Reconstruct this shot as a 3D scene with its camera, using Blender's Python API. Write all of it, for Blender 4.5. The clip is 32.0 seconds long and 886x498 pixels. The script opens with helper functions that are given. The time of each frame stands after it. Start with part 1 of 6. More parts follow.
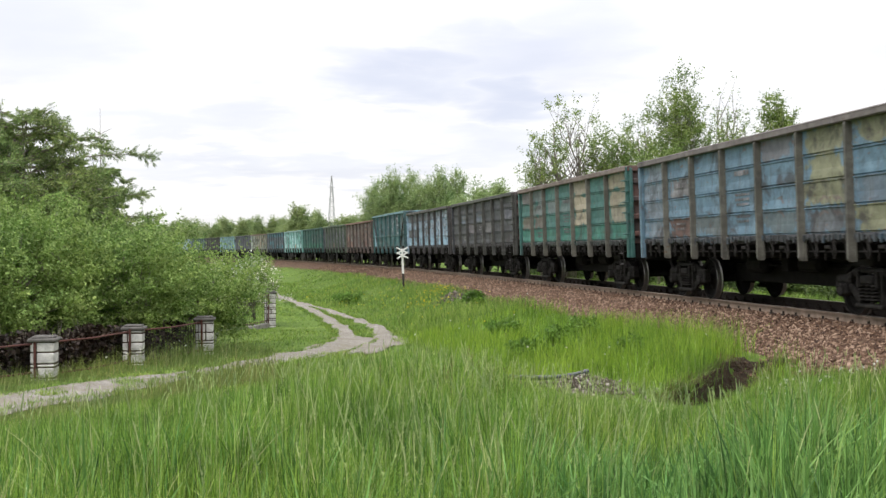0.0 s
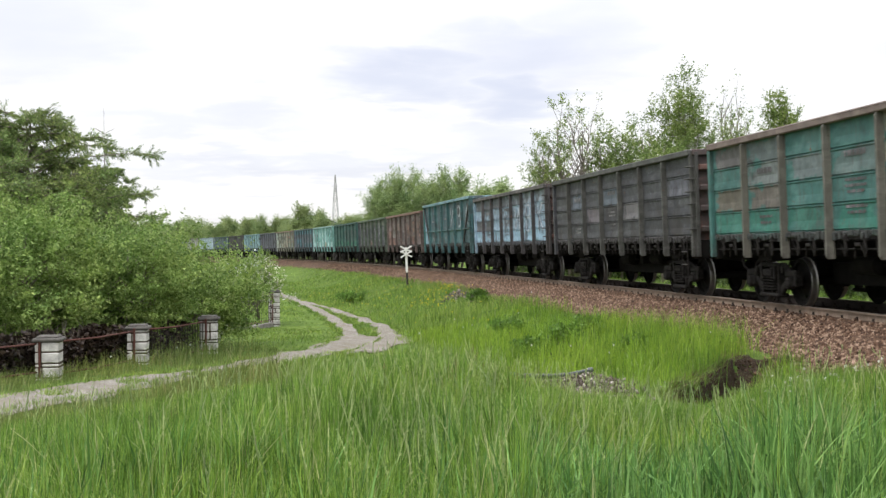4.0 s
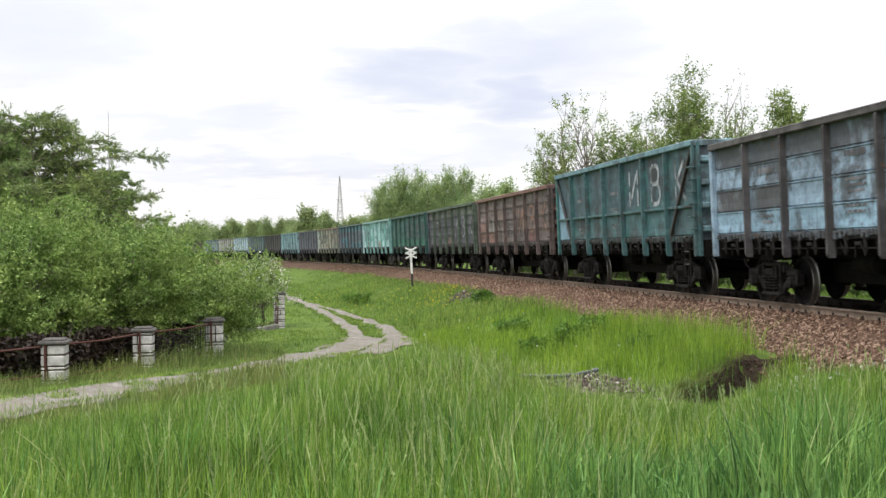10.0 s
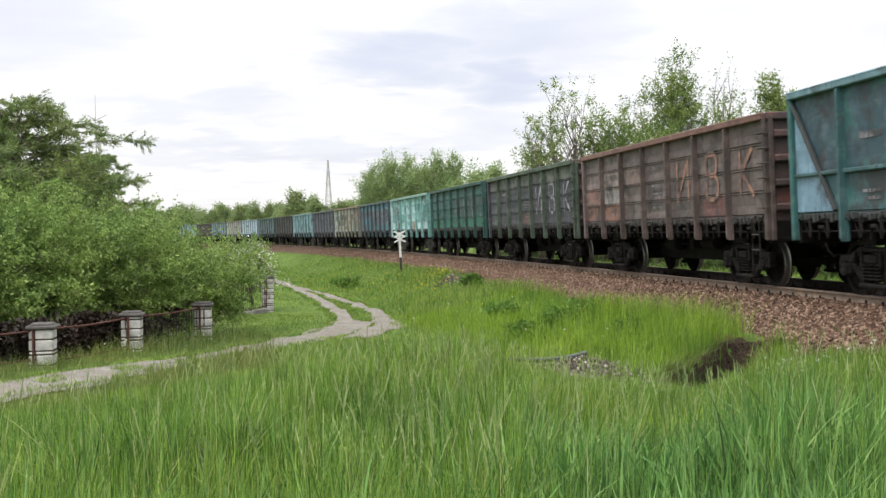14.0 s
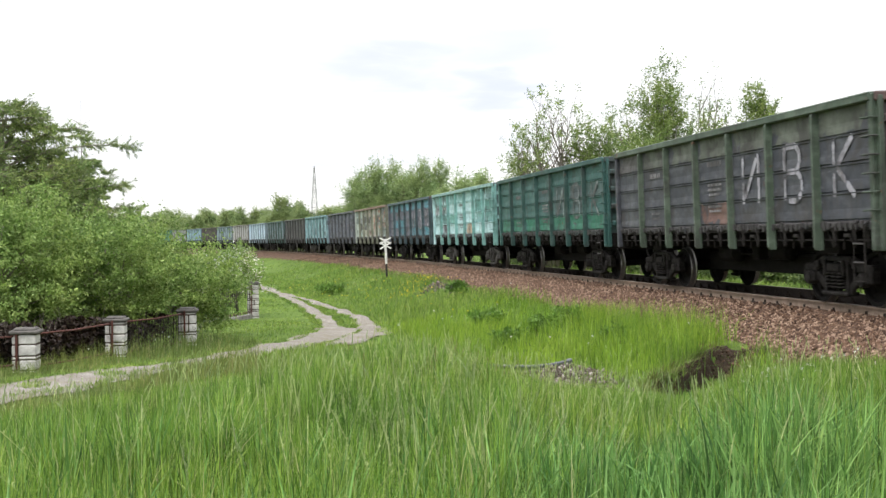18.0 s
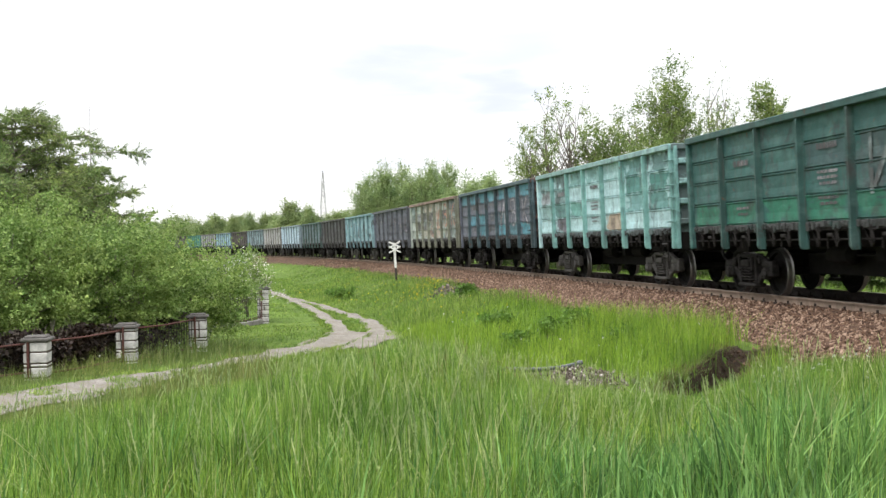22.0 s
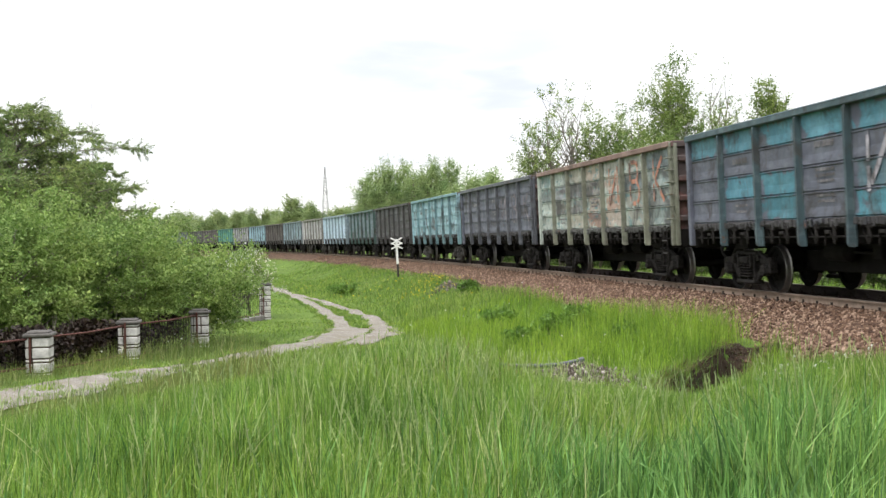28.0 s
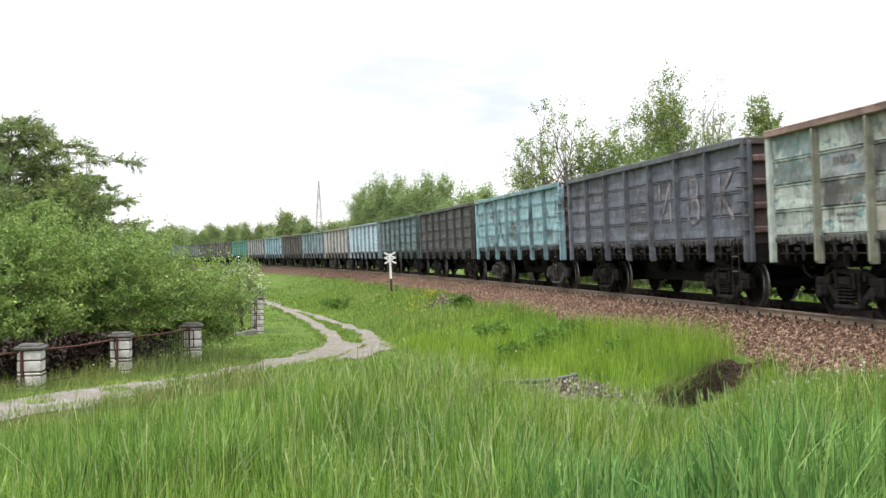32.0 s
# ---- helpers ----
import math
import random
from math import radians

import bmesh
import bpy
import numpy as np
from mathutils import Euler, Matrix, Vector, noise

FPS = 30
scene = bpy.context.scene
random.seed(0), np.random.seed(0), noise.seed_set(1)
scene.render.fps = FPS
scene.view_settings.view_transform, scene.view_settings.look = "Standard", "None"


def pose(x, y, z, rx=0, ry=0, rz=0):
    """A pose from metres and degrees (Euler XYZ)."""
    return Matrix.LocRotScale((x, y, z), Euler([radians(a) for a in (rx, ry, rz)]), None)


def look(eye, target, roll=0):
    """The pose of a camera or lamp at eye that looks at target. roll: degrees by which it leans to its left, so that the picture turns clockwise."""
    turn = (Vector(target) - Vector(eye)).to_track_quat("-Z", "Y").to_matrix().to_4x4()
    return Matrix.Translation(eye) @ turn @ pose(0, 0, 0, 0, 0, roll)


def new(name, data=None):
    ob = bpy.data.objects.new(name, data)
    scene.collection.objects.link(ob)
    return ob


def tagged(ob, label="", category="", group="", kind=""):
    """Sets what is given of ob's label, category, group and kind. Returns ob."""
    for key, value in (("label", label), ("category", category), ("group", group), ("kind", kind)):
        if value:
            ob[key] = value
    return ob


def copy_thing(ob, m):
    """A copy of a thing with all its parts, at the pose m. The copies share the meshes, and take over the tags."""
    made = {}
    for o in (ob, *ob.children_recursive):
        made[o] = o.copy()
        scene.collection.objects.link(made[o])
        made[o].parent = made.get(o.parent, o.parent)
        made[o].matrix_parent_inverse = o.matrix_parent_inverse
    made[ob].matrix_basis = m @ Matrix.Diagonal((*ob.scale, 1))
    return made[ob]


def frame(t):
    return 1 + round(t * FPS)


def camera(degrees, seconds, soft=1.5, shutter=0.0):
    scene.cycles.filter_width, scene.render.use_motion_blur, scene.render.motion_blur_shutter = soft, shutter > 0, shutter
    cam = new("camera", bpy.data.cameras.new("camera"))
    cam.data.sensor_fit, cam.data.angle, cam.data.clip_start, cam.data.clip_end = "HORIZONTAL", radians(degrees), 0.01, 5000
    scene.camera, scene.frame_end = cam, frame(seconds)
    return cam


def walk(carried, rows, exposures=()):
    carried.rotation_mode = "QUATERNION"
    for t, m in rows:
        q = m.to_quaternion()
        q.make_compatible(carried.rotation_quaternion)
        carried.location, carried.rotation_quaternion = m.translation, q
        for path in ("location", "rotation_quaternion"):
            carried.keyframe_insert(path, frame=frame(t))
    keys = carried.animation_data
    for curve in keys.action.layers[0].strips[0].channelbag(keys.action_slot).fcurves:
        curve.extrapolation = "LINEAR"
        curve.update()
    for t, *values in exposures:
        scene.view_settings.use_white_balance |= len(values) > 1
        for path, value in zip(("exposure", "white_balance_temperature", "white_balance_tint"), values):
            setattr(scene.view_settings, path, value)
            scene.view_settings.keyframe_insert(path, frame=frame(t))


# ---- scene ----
import colorsys
from functools import lru_cache

# ------------------------------------------------------------ camera
EYE = 1.157  # the eye above the rail tops (z = 0)
TURNS = [  # seconds, yaw, pitch, roll of a camera held in one place
    (0, 0.29, 0.05, 0.21), (0.5, 0.26, -0.04, 0.24), (1, 0.29, -0.14, 0.27), (1.5, 0.41, -0.17, 0.31), (2, 0.88, -0.25, 0.42),
    (2.5, 0.88, -0.18, 0.43), (3, 0.56, -0.09, 0.36), (3.5, 0.48, 0.01, 0.38), (5.5, 0.62, -0.25, 0.33), (6, 0.87, -0.31, 0.38),
    (6.5, 1.13, -0.35, 0.46), (7, 1.29, -0.90, 0.56), (7.5, 1.29, -0.62, 0.56), (8, 1.56, -0.37, 0.46), (8.5, 1.60, -0.11, 0.46),
    (9, 1.13, 0.01, 0.56), (9.5, 0.98, 0.05, 0.64), (10, 0.72, 0.04, 0.67), (10.5, 0.56, 0.03, 0.62), (11, 0.44, -0.01, 0.55),
    (11.5, 0.32, -0.36, 0.58), (12, 0.69, -0.96, 0.61), (12.5, 0.71, -0.98, 0.66), (13, 0.59, -0.95, 0.72), (13.5, 0.40, -0.84, 0.73),
    (14, 0.15, -0.79, 0.77), (14.5, 0.00, -0.80, 0.85), (16.5, -0.01, -0.82, 0.98), (17, -0.05, -0.96, 0.50), (17.5, -0.45, -0.66, 0.36),
    (18, -0.56, -0.45, 0.43), (18.5, -0.70, -0.28, 0.49), (19, -0.74, -0.15, 0.56), (19.5, -0.67, -0.36, 0.65), (20, -0.73, -0.57, 0.64),
    (20.5, -0.51, -0.80, 0.63), (21, -0.29, -0.85, 0.74), (21.5, -0.19, -0.42, 0.94), (22, -0.10, -0.28, 1.06), (22.5, -0.29, -0.21, 0.96),
    (23, -0.30, -0.11, 0.81), (23.5, -0.46, 0.00, 0.75), (24, -0.76, 0.03, 0.67), (24.5, -0.97, 0.10, 0.63), (25, -0.89, -0.18, 0.69),
    (25.5, -0.45, -0.38, 0.76), (27.5, -0.05, -0.62, 1.07), (28, -0.00, -0.46, 0.93), (28.5, -0.03, -0.26, 0.79), (29, -0.16, -0.10, 0.69),
    (29.5, -0.26, -0.02, 0.67), (30, -0.36, 0.06, 0.66), (30.5, -0.43, 0.14, 0.66), (31, -0.48, 0.16, 0.72), (31.5, -0.42, 0.18, 0.77),
    (32, -0.33, 0.28, 0.65)]
cam = camera(42.55, 32.0, soft=1.45, shutter=0.4)
walk(cam, [(t, pose(0, 0, EYE, 90 + pitch, roll, yaw)) for t, yaw, pitch, roll in TURNS],
     exposures=[(0, 0.17), (9, 0.17), (14, 0.14), (17, 0.12), (18.0, 0.37), (32, 0.40)])

# ------------------------------------------------------------ sky, sun, exposure
SUN_UP, SUN_FROM = 57, 215  # degrees above the horizon; bearing from +y, clockwise


def sky():
    world = bpy.data.worlds.new("world")
    scene.world = world
    world.use_nodes = True
    nt = world.node_tree
    nt.nodes.clear()
    n, link = nt.nodes.new, nt.links.new
    tex = n("ShaderNodeTexSky")
    tex.sky_type, tex.sun_disc = "NISHITA", False
    tex.sun_elevation, tex.sun_rotation = radians(SUN_UP), radians(SUN_FROM)
    clear = n("ShaderNodeBackground")
    clear.inputs["Strength"].default_value = 0.15
    link(tex.outputs[0], clear.inputs["Color"])
    # a bright, thin layer of cloud, seen in perspective on a flat ceiling
    co = n("ShaderNodeTexCoord")
    sep = n("ShaderNodeSeparateXYZ")
    link(co.outputs["Generated"], sep.inputs[0])

    def calc(op, a, b, c=0.0):
        m = n("ShaderNodeMath")
        m.operation = op
        for i, v in enumerate((a, b, c)):
            if isinstance(v, (int, float)):
                m.inputs[i].default_value = v
            else:
                link(v, m.inputs[i])
        return m.outputs[0]

    def ramp(fac, *stops):
        r = n("ShaderNodeValToRGB")
        link(fac, r.inputs[0])
        for el, (p, c) in zip(r.color_ramp.elements, stops):
            el.position, el.color = p, (*c, 1)
        return r.outputs[0]
    up = calc("MAXIMUM", sep.outputs[2], 0.0)
    over = calc("ADD", up, 0.10)
    flat = n("ShaderNodeCombineXYZ")
    link(calc("DIVIDE", sep.outputs[0], over), flat.inputs[0])
    link(calc("DIVIDE", sep.outputs[1], over), flat.inputs[1])

    def clouds(scale, detail, place, warp=0.3):
        t = n("ShaderNodeTexNoise")
        t.inputs["Scale"].default_value, t.inputs["Detail"].default_value, t.inputs["Distortion"].default_value = scale, detail, warp
        m = n("ShaderNodeMapping")
        m.inputs["Location"].default_value = place
        link(flat.outputs[0], m.inputs[0])
        link(m.outputs[0], t.inputs["Vector"])
        return t.outputs["Fac"]
    ragged = clouds(2.2, 5, (3.1, 1.7, 0))
    # thin places in the layer: bearing and height (tangents), half width and height
    ahead = calc("MAXIMUM", sep.outputs[1], 0.05)
    az, el = calc("DIVIDE", sep.outputs[0], ahead), calc("DIVIDE", sep.outputs[2], ahead)
    az = calc("ADD", az, calc("MULTIPLY", calc("SUBTRACT", ragged, 0.5), 0.20))
    el = calc("ADD", el, calc("MULTIPLY", calc("SUBTRACT", clouds(3.1, 5, (9, 4, 0)), 0.5), 0.085))
    thin = None
    for a, e, w, h, k in ((-0.03, 0.154, 0.085, 0.020, 0.75), (0.055, 0.172, 0.085, 0.026, 0.6), (0.066, 0.135, 0.045, 0.024, 0.8), (0.11, 0.185, 0.06, 0.045, 0.5),
                          (-0.37, 0.205, 0.10, 0.045, 0.5), (-0.22, 0.115, 0.12, 0.012, 0.35), (-0.15, 0.074, 0.17, 0.012, 0.4), (0.035, 0.088, 0.06, 0.016, 0.4)):
        dx = calc("DIVIDE", calc("SUBTRACT", az, a), w)
        dy = calc("DIVIDE", calc("SUBTRACT", el, e), h)
        r = calc("ADD", calc("MULTIPLY", dx, dx), calc("MULTIPLY", dy, dy))
        one = calc("MULTIPLY", calc("MAXIMUM", calc("SUBTRACT", 1.0, calc("MULTIPLY", r, 0.55)), 0.0), k)
        thin = one if thin is None else calc("MAXIMUM", thin, one)
    puffs = clouds(1.1, 6, (1.3, 5.2, 0), 0.5)
    tone = ramp(puffs, (0.28, (0.915, 0.905, 0.955)), (0.5, (1.05, 1.035, 1.04)))
    cloud = n("ShaderNodeBackground")
    link(tone, cloud.inputs["Color"])
    # an overcast dome is brighter overhead than at the horizon
    link(calc("MULTIPLY_ADD", calc("MULTIPLY", up, up), 2.7, 0.905), cloud.inputs["Strength"])
    blue = n("ShaderNodeBackground")
    blue.inputs["Color"].default_value = (0.60, 0.64, 0.80, 1)
    blue.inputs["Strength"].default_value = 1.0
    veil = n("ShaderNodeMixShader")
    link(calc("MINIMUM", calc("MULTIPLY", thin, 0.92), 0.9), veil.inputs[0])
    link(cloud.outputs[0], veil.inputs[1])
    link(blue.outputs[0], veil.inputs[2])
    both = n("ShaderNodeMixShader")
    both.inputs[0].default_value = 0.9
    link(clear.outputs[0], both.inputs[1])
    link(veil.outputs[0], both.inputs[2])
    out = n("ShaderNodeOutputWorld")
    link(both.outputs[0], out.inputs[0])
    sun = bpy.data.lights.new("sun", "SUN")
    sun.energy, sun.angle, sun.color = 1.3, radians(14), (1.0, 0.95, 0.86)
    b, e = radians(SUN_FROM), radians(SUN_UP)
    at = Vector((math.sin(b) * math.cos(e), math.cos(b) * math.cos(e), math.sin(e))) * 50
    new("sun", sun).matrix_world = look(at, (0, 0, 0))


sky()

# ------------------------------------------------------------ material tools


class Tree:
    """A short way to write a node material."""

    def __init__(self, name, rough=0.8, metal=0.0, spec=0.3):
        self.mat = bpy.data.materials.new(name)
        self.mat.use_nodes = True
        self.nt = self.mat.node_tree
        self.bsdf = self.nt.nodes["Principled BSDF"]
        self.out = self.nt.nodes["Material Output"]
        self.put("Roughness", rough)
        self.put("Metallic", metal)
        self.put("Specular IOR Level", spec)

    def put(self, socket, value):
        s = self.bsdf.inputs[socket]
        if isinstance(value, bpy.types.NodeSocket):
            self.nt.links.new(value, s)
        else:
            s.default_value = (*value, 1) if isinstance(value, tuple) and len(value) == 3 else value
        return self

    def node(self, kind, **sets):
        nd = self.nt.nodes.new(kind)
        for k, v in sets.items():
            if isinstance(v, bpy.types.NodeSocket):
                self.nt.links.new(v, nd.inputs[k])
            else:
                nd.inputs[k].default_value = v
        return nd

    def co(self, scale=(1, 1, 1), where="Object", shift=None):
        m = self.node("ShaderNodeMapping")
        m.inputs["Scale"].default_value = scale
        self.nt.links.new(self.node("ShaderNodeTexCoord").outputs[where], m.inputs[0])
        if shift is not None:
            self.nt.links.new(shift, m.inputs["Location"])
        return m.outputs[0]

    def noise(self, scale, detail=4.0, vec=None, rough=0.55, warp=0.0):
        nd = self.node("ShaderNodeTexNoise", Scale=scale, Detail=detail, Roughness=rough, Distortion=warp)
        if vec is not None:
            self.nt.links.new(vec, nd.inputs["Vector"])
        return nd.outputs["Fac"]

    def cells(self, scale, vec=None, feature="F1", out="Distance"):
        nd = self.node("ShaderNodeTexVoronoi", Scale=scale)
        nd.feature = feature
        if vec is not None:
            self.nt.links.new(vec, nd.inputs["Vector"])
        return nd.outputs[out]

    def ramp(self, fac, *stops):
        nd = self.node("ShaderNodeValToRGB")
        self.nt.links.new(fac, nd.inputs[0])
        els = nd.color_ramp.elements
        while len(els) < len(stops):
            els.new(0.5)
        for el, (p, c) in zip(els, stops):
            el.position = p
            el.color = (c, c, c, 1) if isinstance(c, (int, float)) else (*c, 1)
        return nd.outputs[0]

    def mix(self, fac, a, b, mode="MIX"):
        nd = self.nt.nodes.new("ShaderNodeMix")
        nd.data_type, nd.blend_type = "RGBA", mode
        for i, v in ((0, fac), (6, a), (7, b)):
            if isinstance(v, bpy.types.NodeSocket):
                self.nt.links.new(v, nd.inputs[i])
            else:
                nd.inputs[i].default_value = (*v, 1) if isinstance(v, tuple) else v
        return nd.outputs[2]

    def calc(self, op, a, b=0.0):
        m = self.nt.nodes.new("ShaderNodeMath")
        m.operation = op
        for i, v in enumerate((a, b)):
            if isinstance(v, bpy.types.NodeSocket):
                self.nt.links.new(v, m.inputs[i])
            else:
                m.inputs[i].default_value = v
        return m.outputs[0]

    def bump(self, height, strength=0.3, distance=0.01):
        nd = self.node("ShaderNodeBump", Strength=strength, Distance=distance, Height=height)
        self.put("Normal", nd.outputs[0])
        return self

    def island(self):
        return self.node("ShaderNodeNewGeometry").outputs["Random Per Island"]

    def thing(self, out="Random"):
        return self.node("ShaderNodeObjectInfo").outputs[out]

    def thin(self, color, share=0.35):
        """Leaves and blades let light through."""
        tr = self.node("ShaderNodeBsdfTranslucent")
        self.nt.links.new(color, tr.inputs[0])
        mx = self.nt.nodes.new("ShaderNodeMixShader")
        mx.inputs[0].default_value = share
        self.nt.links.new(self.bsdf.outputs[0], mx.inputs[1])
        self.nt.links.new(tr.outputs[0], mx.inputs[2])
        self.nt.links.new(mx.outputs[0], self.out.inputs[0])
        return self


def blade_material(name, dark, mid, light, dry=None, share=0.35, rough=0.55):
    t = Tree(name, rough, 0, 0.25)
    stops = [(0.0, dark), (0.45, mid), (0.9, light)]
    if dry:
        stops.append((0.985, dry))
    c = t.ramp(t.island(), *stops)
    big = t.ramp(t.noise(0.55, 3, t.co()), (0.35, (0.74, 0.82, 0.8)), (0.65, (1.14, 1.06, 0.98)))
    c = t.mix(1.0, c, big, "MULTIPLY")
    c = t.mix(1.0, c, t.ramp(t.noise(3.0, 2, t.co()), (0.35, 0.72), (0.65, 1.2)), "MULTIPLY")
    t.put("Base Color", c)
    return t.thin(c, share).mat


def plain_material(name, color, var=0.25, scale=8.0, rough=0.7, metal=0.0, bump=0.2, dist=0.004, spec=0.3):
    t = Tree(name, rough, metal, spec)
    v = t.co()
    a = tuple(x * (1 - var) for x in color)
    b = tuple(min(1, x * (1 + var)) for x in color)
    c = t.ramp(t.noise(scale, 5, v, 0.6), (0.3, a), (0.7, b))
    c = t.mix(t.ramp(t.noise(scale * 7, 3, v), (0.45, 0.0), (0.75, 0.5)), c, tuple(x * 0.6 for x in color))
    t.put("Base Color", c).bump(t.noise(scale * 5, 5, v), bump, dist)
    return t.mat


# ------------------------------------------------------------ materials
GRASS_TALL = blade_material("tall_grass", (0.034, 0.083, 0.012), (0.14, 0.268, 0.035), (0.30, 0.44, 0.095), (0.45, 0.46, 0.25), share=0.3)
GRASS_BLUE = blade_material("broad_grass", (0.042, 0.11, 0.028), (0.115, 0.25, 0.058), (0.24, 0.41, 0.13), share=0.3)
GRASS_SHORT = blade_material("meadow_grass", (0.065, 0.12, 0.02), (0.155, 0.262, 0.042), (0.255, 0.37, 0.078), (0.33, 0.36, 0.16), share=0.3)
GRASS_LIME = blade_material("fresh_bank_grass", (0.09, 0.165, 0.017), (0.18, 0.31, 0.03), (0.28, 0.42, 0.055), share=0.33)
WEED = blade_material("rough_verge_grass", (0.07, 0.10, 0.024), (0.13, 0.18, 0.04), (0.22, 0.26, 0.085), (0.33, 0.31, 0.16), share=0.25)
STRAW = blade_material("seed_heads", (0.22, 0.32, 0.11), (0.33, 0.43, 0.17), (0.47, 0.53, 0.28), share=0.3)
SORREL = blade_material("brown_stalks", (0.09, 0.07, 0.03), (0.14, 0.105, 0.05), (0.2, 0.16, 0.08), share=0.15)
LEAF_APPLE = blade_material("apple_leaves", (0.105, 0.175, 0.04), (0.19, 0.292, 0.072), (0.31, 0.41, 0.135), share=0.36)
LEAF_SHRUB = blade_material("shrub_leaves", (0.03, 0.055, 0.016), (0.07, 0.115, 0.032), (0.13, 0.185, 0.06), share=0.25)
LEAF_BIRCH = blade_material("birch_leaves", (0.105, 0.165, 0.048), (0.185, 0.265, 0.078), (0.28, 0.36, 0.13), share=0.42)
# far trees: haze put into the leaf colour, paler and a little bluer
LEAF_FAR = blade_material("hazed_tree_leaves", (0.165, 0.245, 0.10), (0.25, 0.345, 0.145), (0.35, 0.45, 0.21), share=0.4)
# hedge leaves taken near black, for the shade under the apple trees
LEAF_HEDGE = blade_material("shaded_barberry_leaves", (0.010, 0.006, 0.005), (0.02, 0.011, 0.009), (0.035, 0.024, 0.015), share=0.05)
LEAF_WEED = blade_material("weed_leaves", (0.06, 0.12, 0.02), (0.11, 0.215, 0.035), (0.18, 0.31, 0.06), share=0.35)
# distant wood: leaf colour paled for haze
LEAF_WOOD = blade_material("hazed_wood_leaves", (0.17, 0.235, 0.095), (0.24, 0.315, 0.13), (0.31, 0.39, 0.18), share=0.4)
NEEDLE = blade_material("spruce_needles", (0.075, 0.13, 0.04), (0.17, 0.25, 0.075), (0.31, 0.39, 0.14), share=0.3)
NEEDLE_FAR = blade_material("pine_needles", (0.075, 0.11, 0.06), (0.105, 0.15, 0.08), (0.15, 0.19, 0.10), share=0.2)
PETAL = blade_material("petals", (0.6, 0.56, 0.56), (0.75, 0.72, 0.72), (0.85, 0.83, 0.82), share=0.25)
YELLOW = blade_material("yellow_flowers", (0.45, 0.36, 0.01), (0.6, 0.5, 0.02), (0.7, 0.6, 0.05), share=0.2)
FLUFF = blade_material("dandelion_clocks", (0.5, 0.5, 0.47), (0.6, 0.6, 0.57), (0.7, 0.7, 0.67), share=0.3)
BARK = plain_material("bark", (0.165, 0.145, 0.12), 0.4, 6, 0.9, bump=0.5, dist=0.01)
BARK_BIRCH = plain_material("birch_bark", (0.34, 0.32, 0.29), 0.5, 5, 0.85)
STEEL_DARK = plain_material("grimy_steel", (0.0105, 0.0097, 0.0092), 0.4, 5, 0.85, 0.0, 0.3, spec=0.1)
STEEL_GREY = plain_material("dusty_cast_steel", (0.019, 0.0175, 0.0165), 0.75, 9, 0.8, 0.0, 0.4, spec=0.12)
STEEL_DUSTY = plain_material("pale_dusty_cast_steel", (0.065, 0.061, 0.057), 0.4, 7, 0.75, 0.1, 0.3)
TREAD = plain_material("worn_tread", (0.25, 0.24, 0.23), 0.2, 9, 0.4, 0.8, 0.05)
RAIL_TOP = plain_material("rail_head", (0.26, 0.215, 0.175), 0.3, 6, 0.55, 0.2, 0.1)
RAIL_SIDE = plain_material("rusty_rail", (0.24, 0.18, 0.135), 0.25, 5, 0.9)
# darker copy of the rail colour for the far rail, shaded by the train
RAIL_SHADED = plain_material("shaded_rail", (0.05, 0.04, 0.034), 0.3, 5, 0.8)
SLEEPER = plain_material("weathered_sleeper", (0.05, 0.04, 0.033), 0.4, 9, 0.95, bump=0.5)
LIME = plain_material("white_lime_block", (0.43, 0.42, 0.41), 0.42, 6, 0.9, bump=0.4, dist=0.006)
MORTAR = plain_material("stained_mortar", (0.06, 0.042, 0.034), 0.4, 9, 0.95, bump=0.5, dist=0.006)
CAP = plain_material("mossy_cap", (0.09, 0.085, 0.08), 0.4, 8, 0.95, bump=0.6, dist=0.01)
RED_IRON = plain_material("red_brown_iron", (0.085, 0.032, 0.026), 0.35, 9, 0.8)
PLASTIC = plain_material("black_plastic_pipe", (0.05, 0.055, 0.06), 0.3, 9, 0.35, 0, 0.1, spec=0.5)
WHITE_PAINT = plain_material("white_sign_paint", (0.72, 0.72, 0.71), 0.1, 9, 0.6)
BLACK_PAINT = plain_material("black_post_paint", (0.03, 0.027, 0.025), 0.3, 9, 0.7)
PYLON_GREY = plain_material("galvanised_lattice", (0.32, 0.32, 0.33), 0.1, 2, 0.7, 0.0)
SOIL = plain_material("bare_soil", (0.036, 0.023, 0.015), 0.6, 7, 1.0, bump=1.0, dist=0.05)
CONCRETE = plain_material("weathered_concrete", (0.2, 0.19, 0.175), 0.4, 5, 0.95, bump=0.5, dist=0.006)


def ground_material():
    t = Tree("meadow_ground", 1.0, 0, 0.1)
    v = t.co()
    g = t.ramp(t.noise(3.5, 6, v, 0.65), (0.3, (0.055, 0.085, 0.018)), (0.55, (0.10, 0.15, 0.03)), (0.75, (0.16, 0.215, 0.055)))
    g = t.mix(t.ramp(t.noise(0.09, 4, v), (0.4, 0.0), (0.7, 0.55)), g, (0.12, 0.20, 0.04))
    g = t.mix(t.ramp(t.noise(0.7, 5, v, 0.7), (0.42, 0.0), (0.62, 0.75)), g, (0.045, 0.085, 0.018))
    g = t.mix(t.ramp(t.noise(14, 4, v), (0.55, 0.0), (0.8, 0.6)), g, (0.03, 0.06, 0.01))
    t.put("Base Color", g).bump(t.noise(9, 6, v), 0.8, 0.08)
    return t.mat


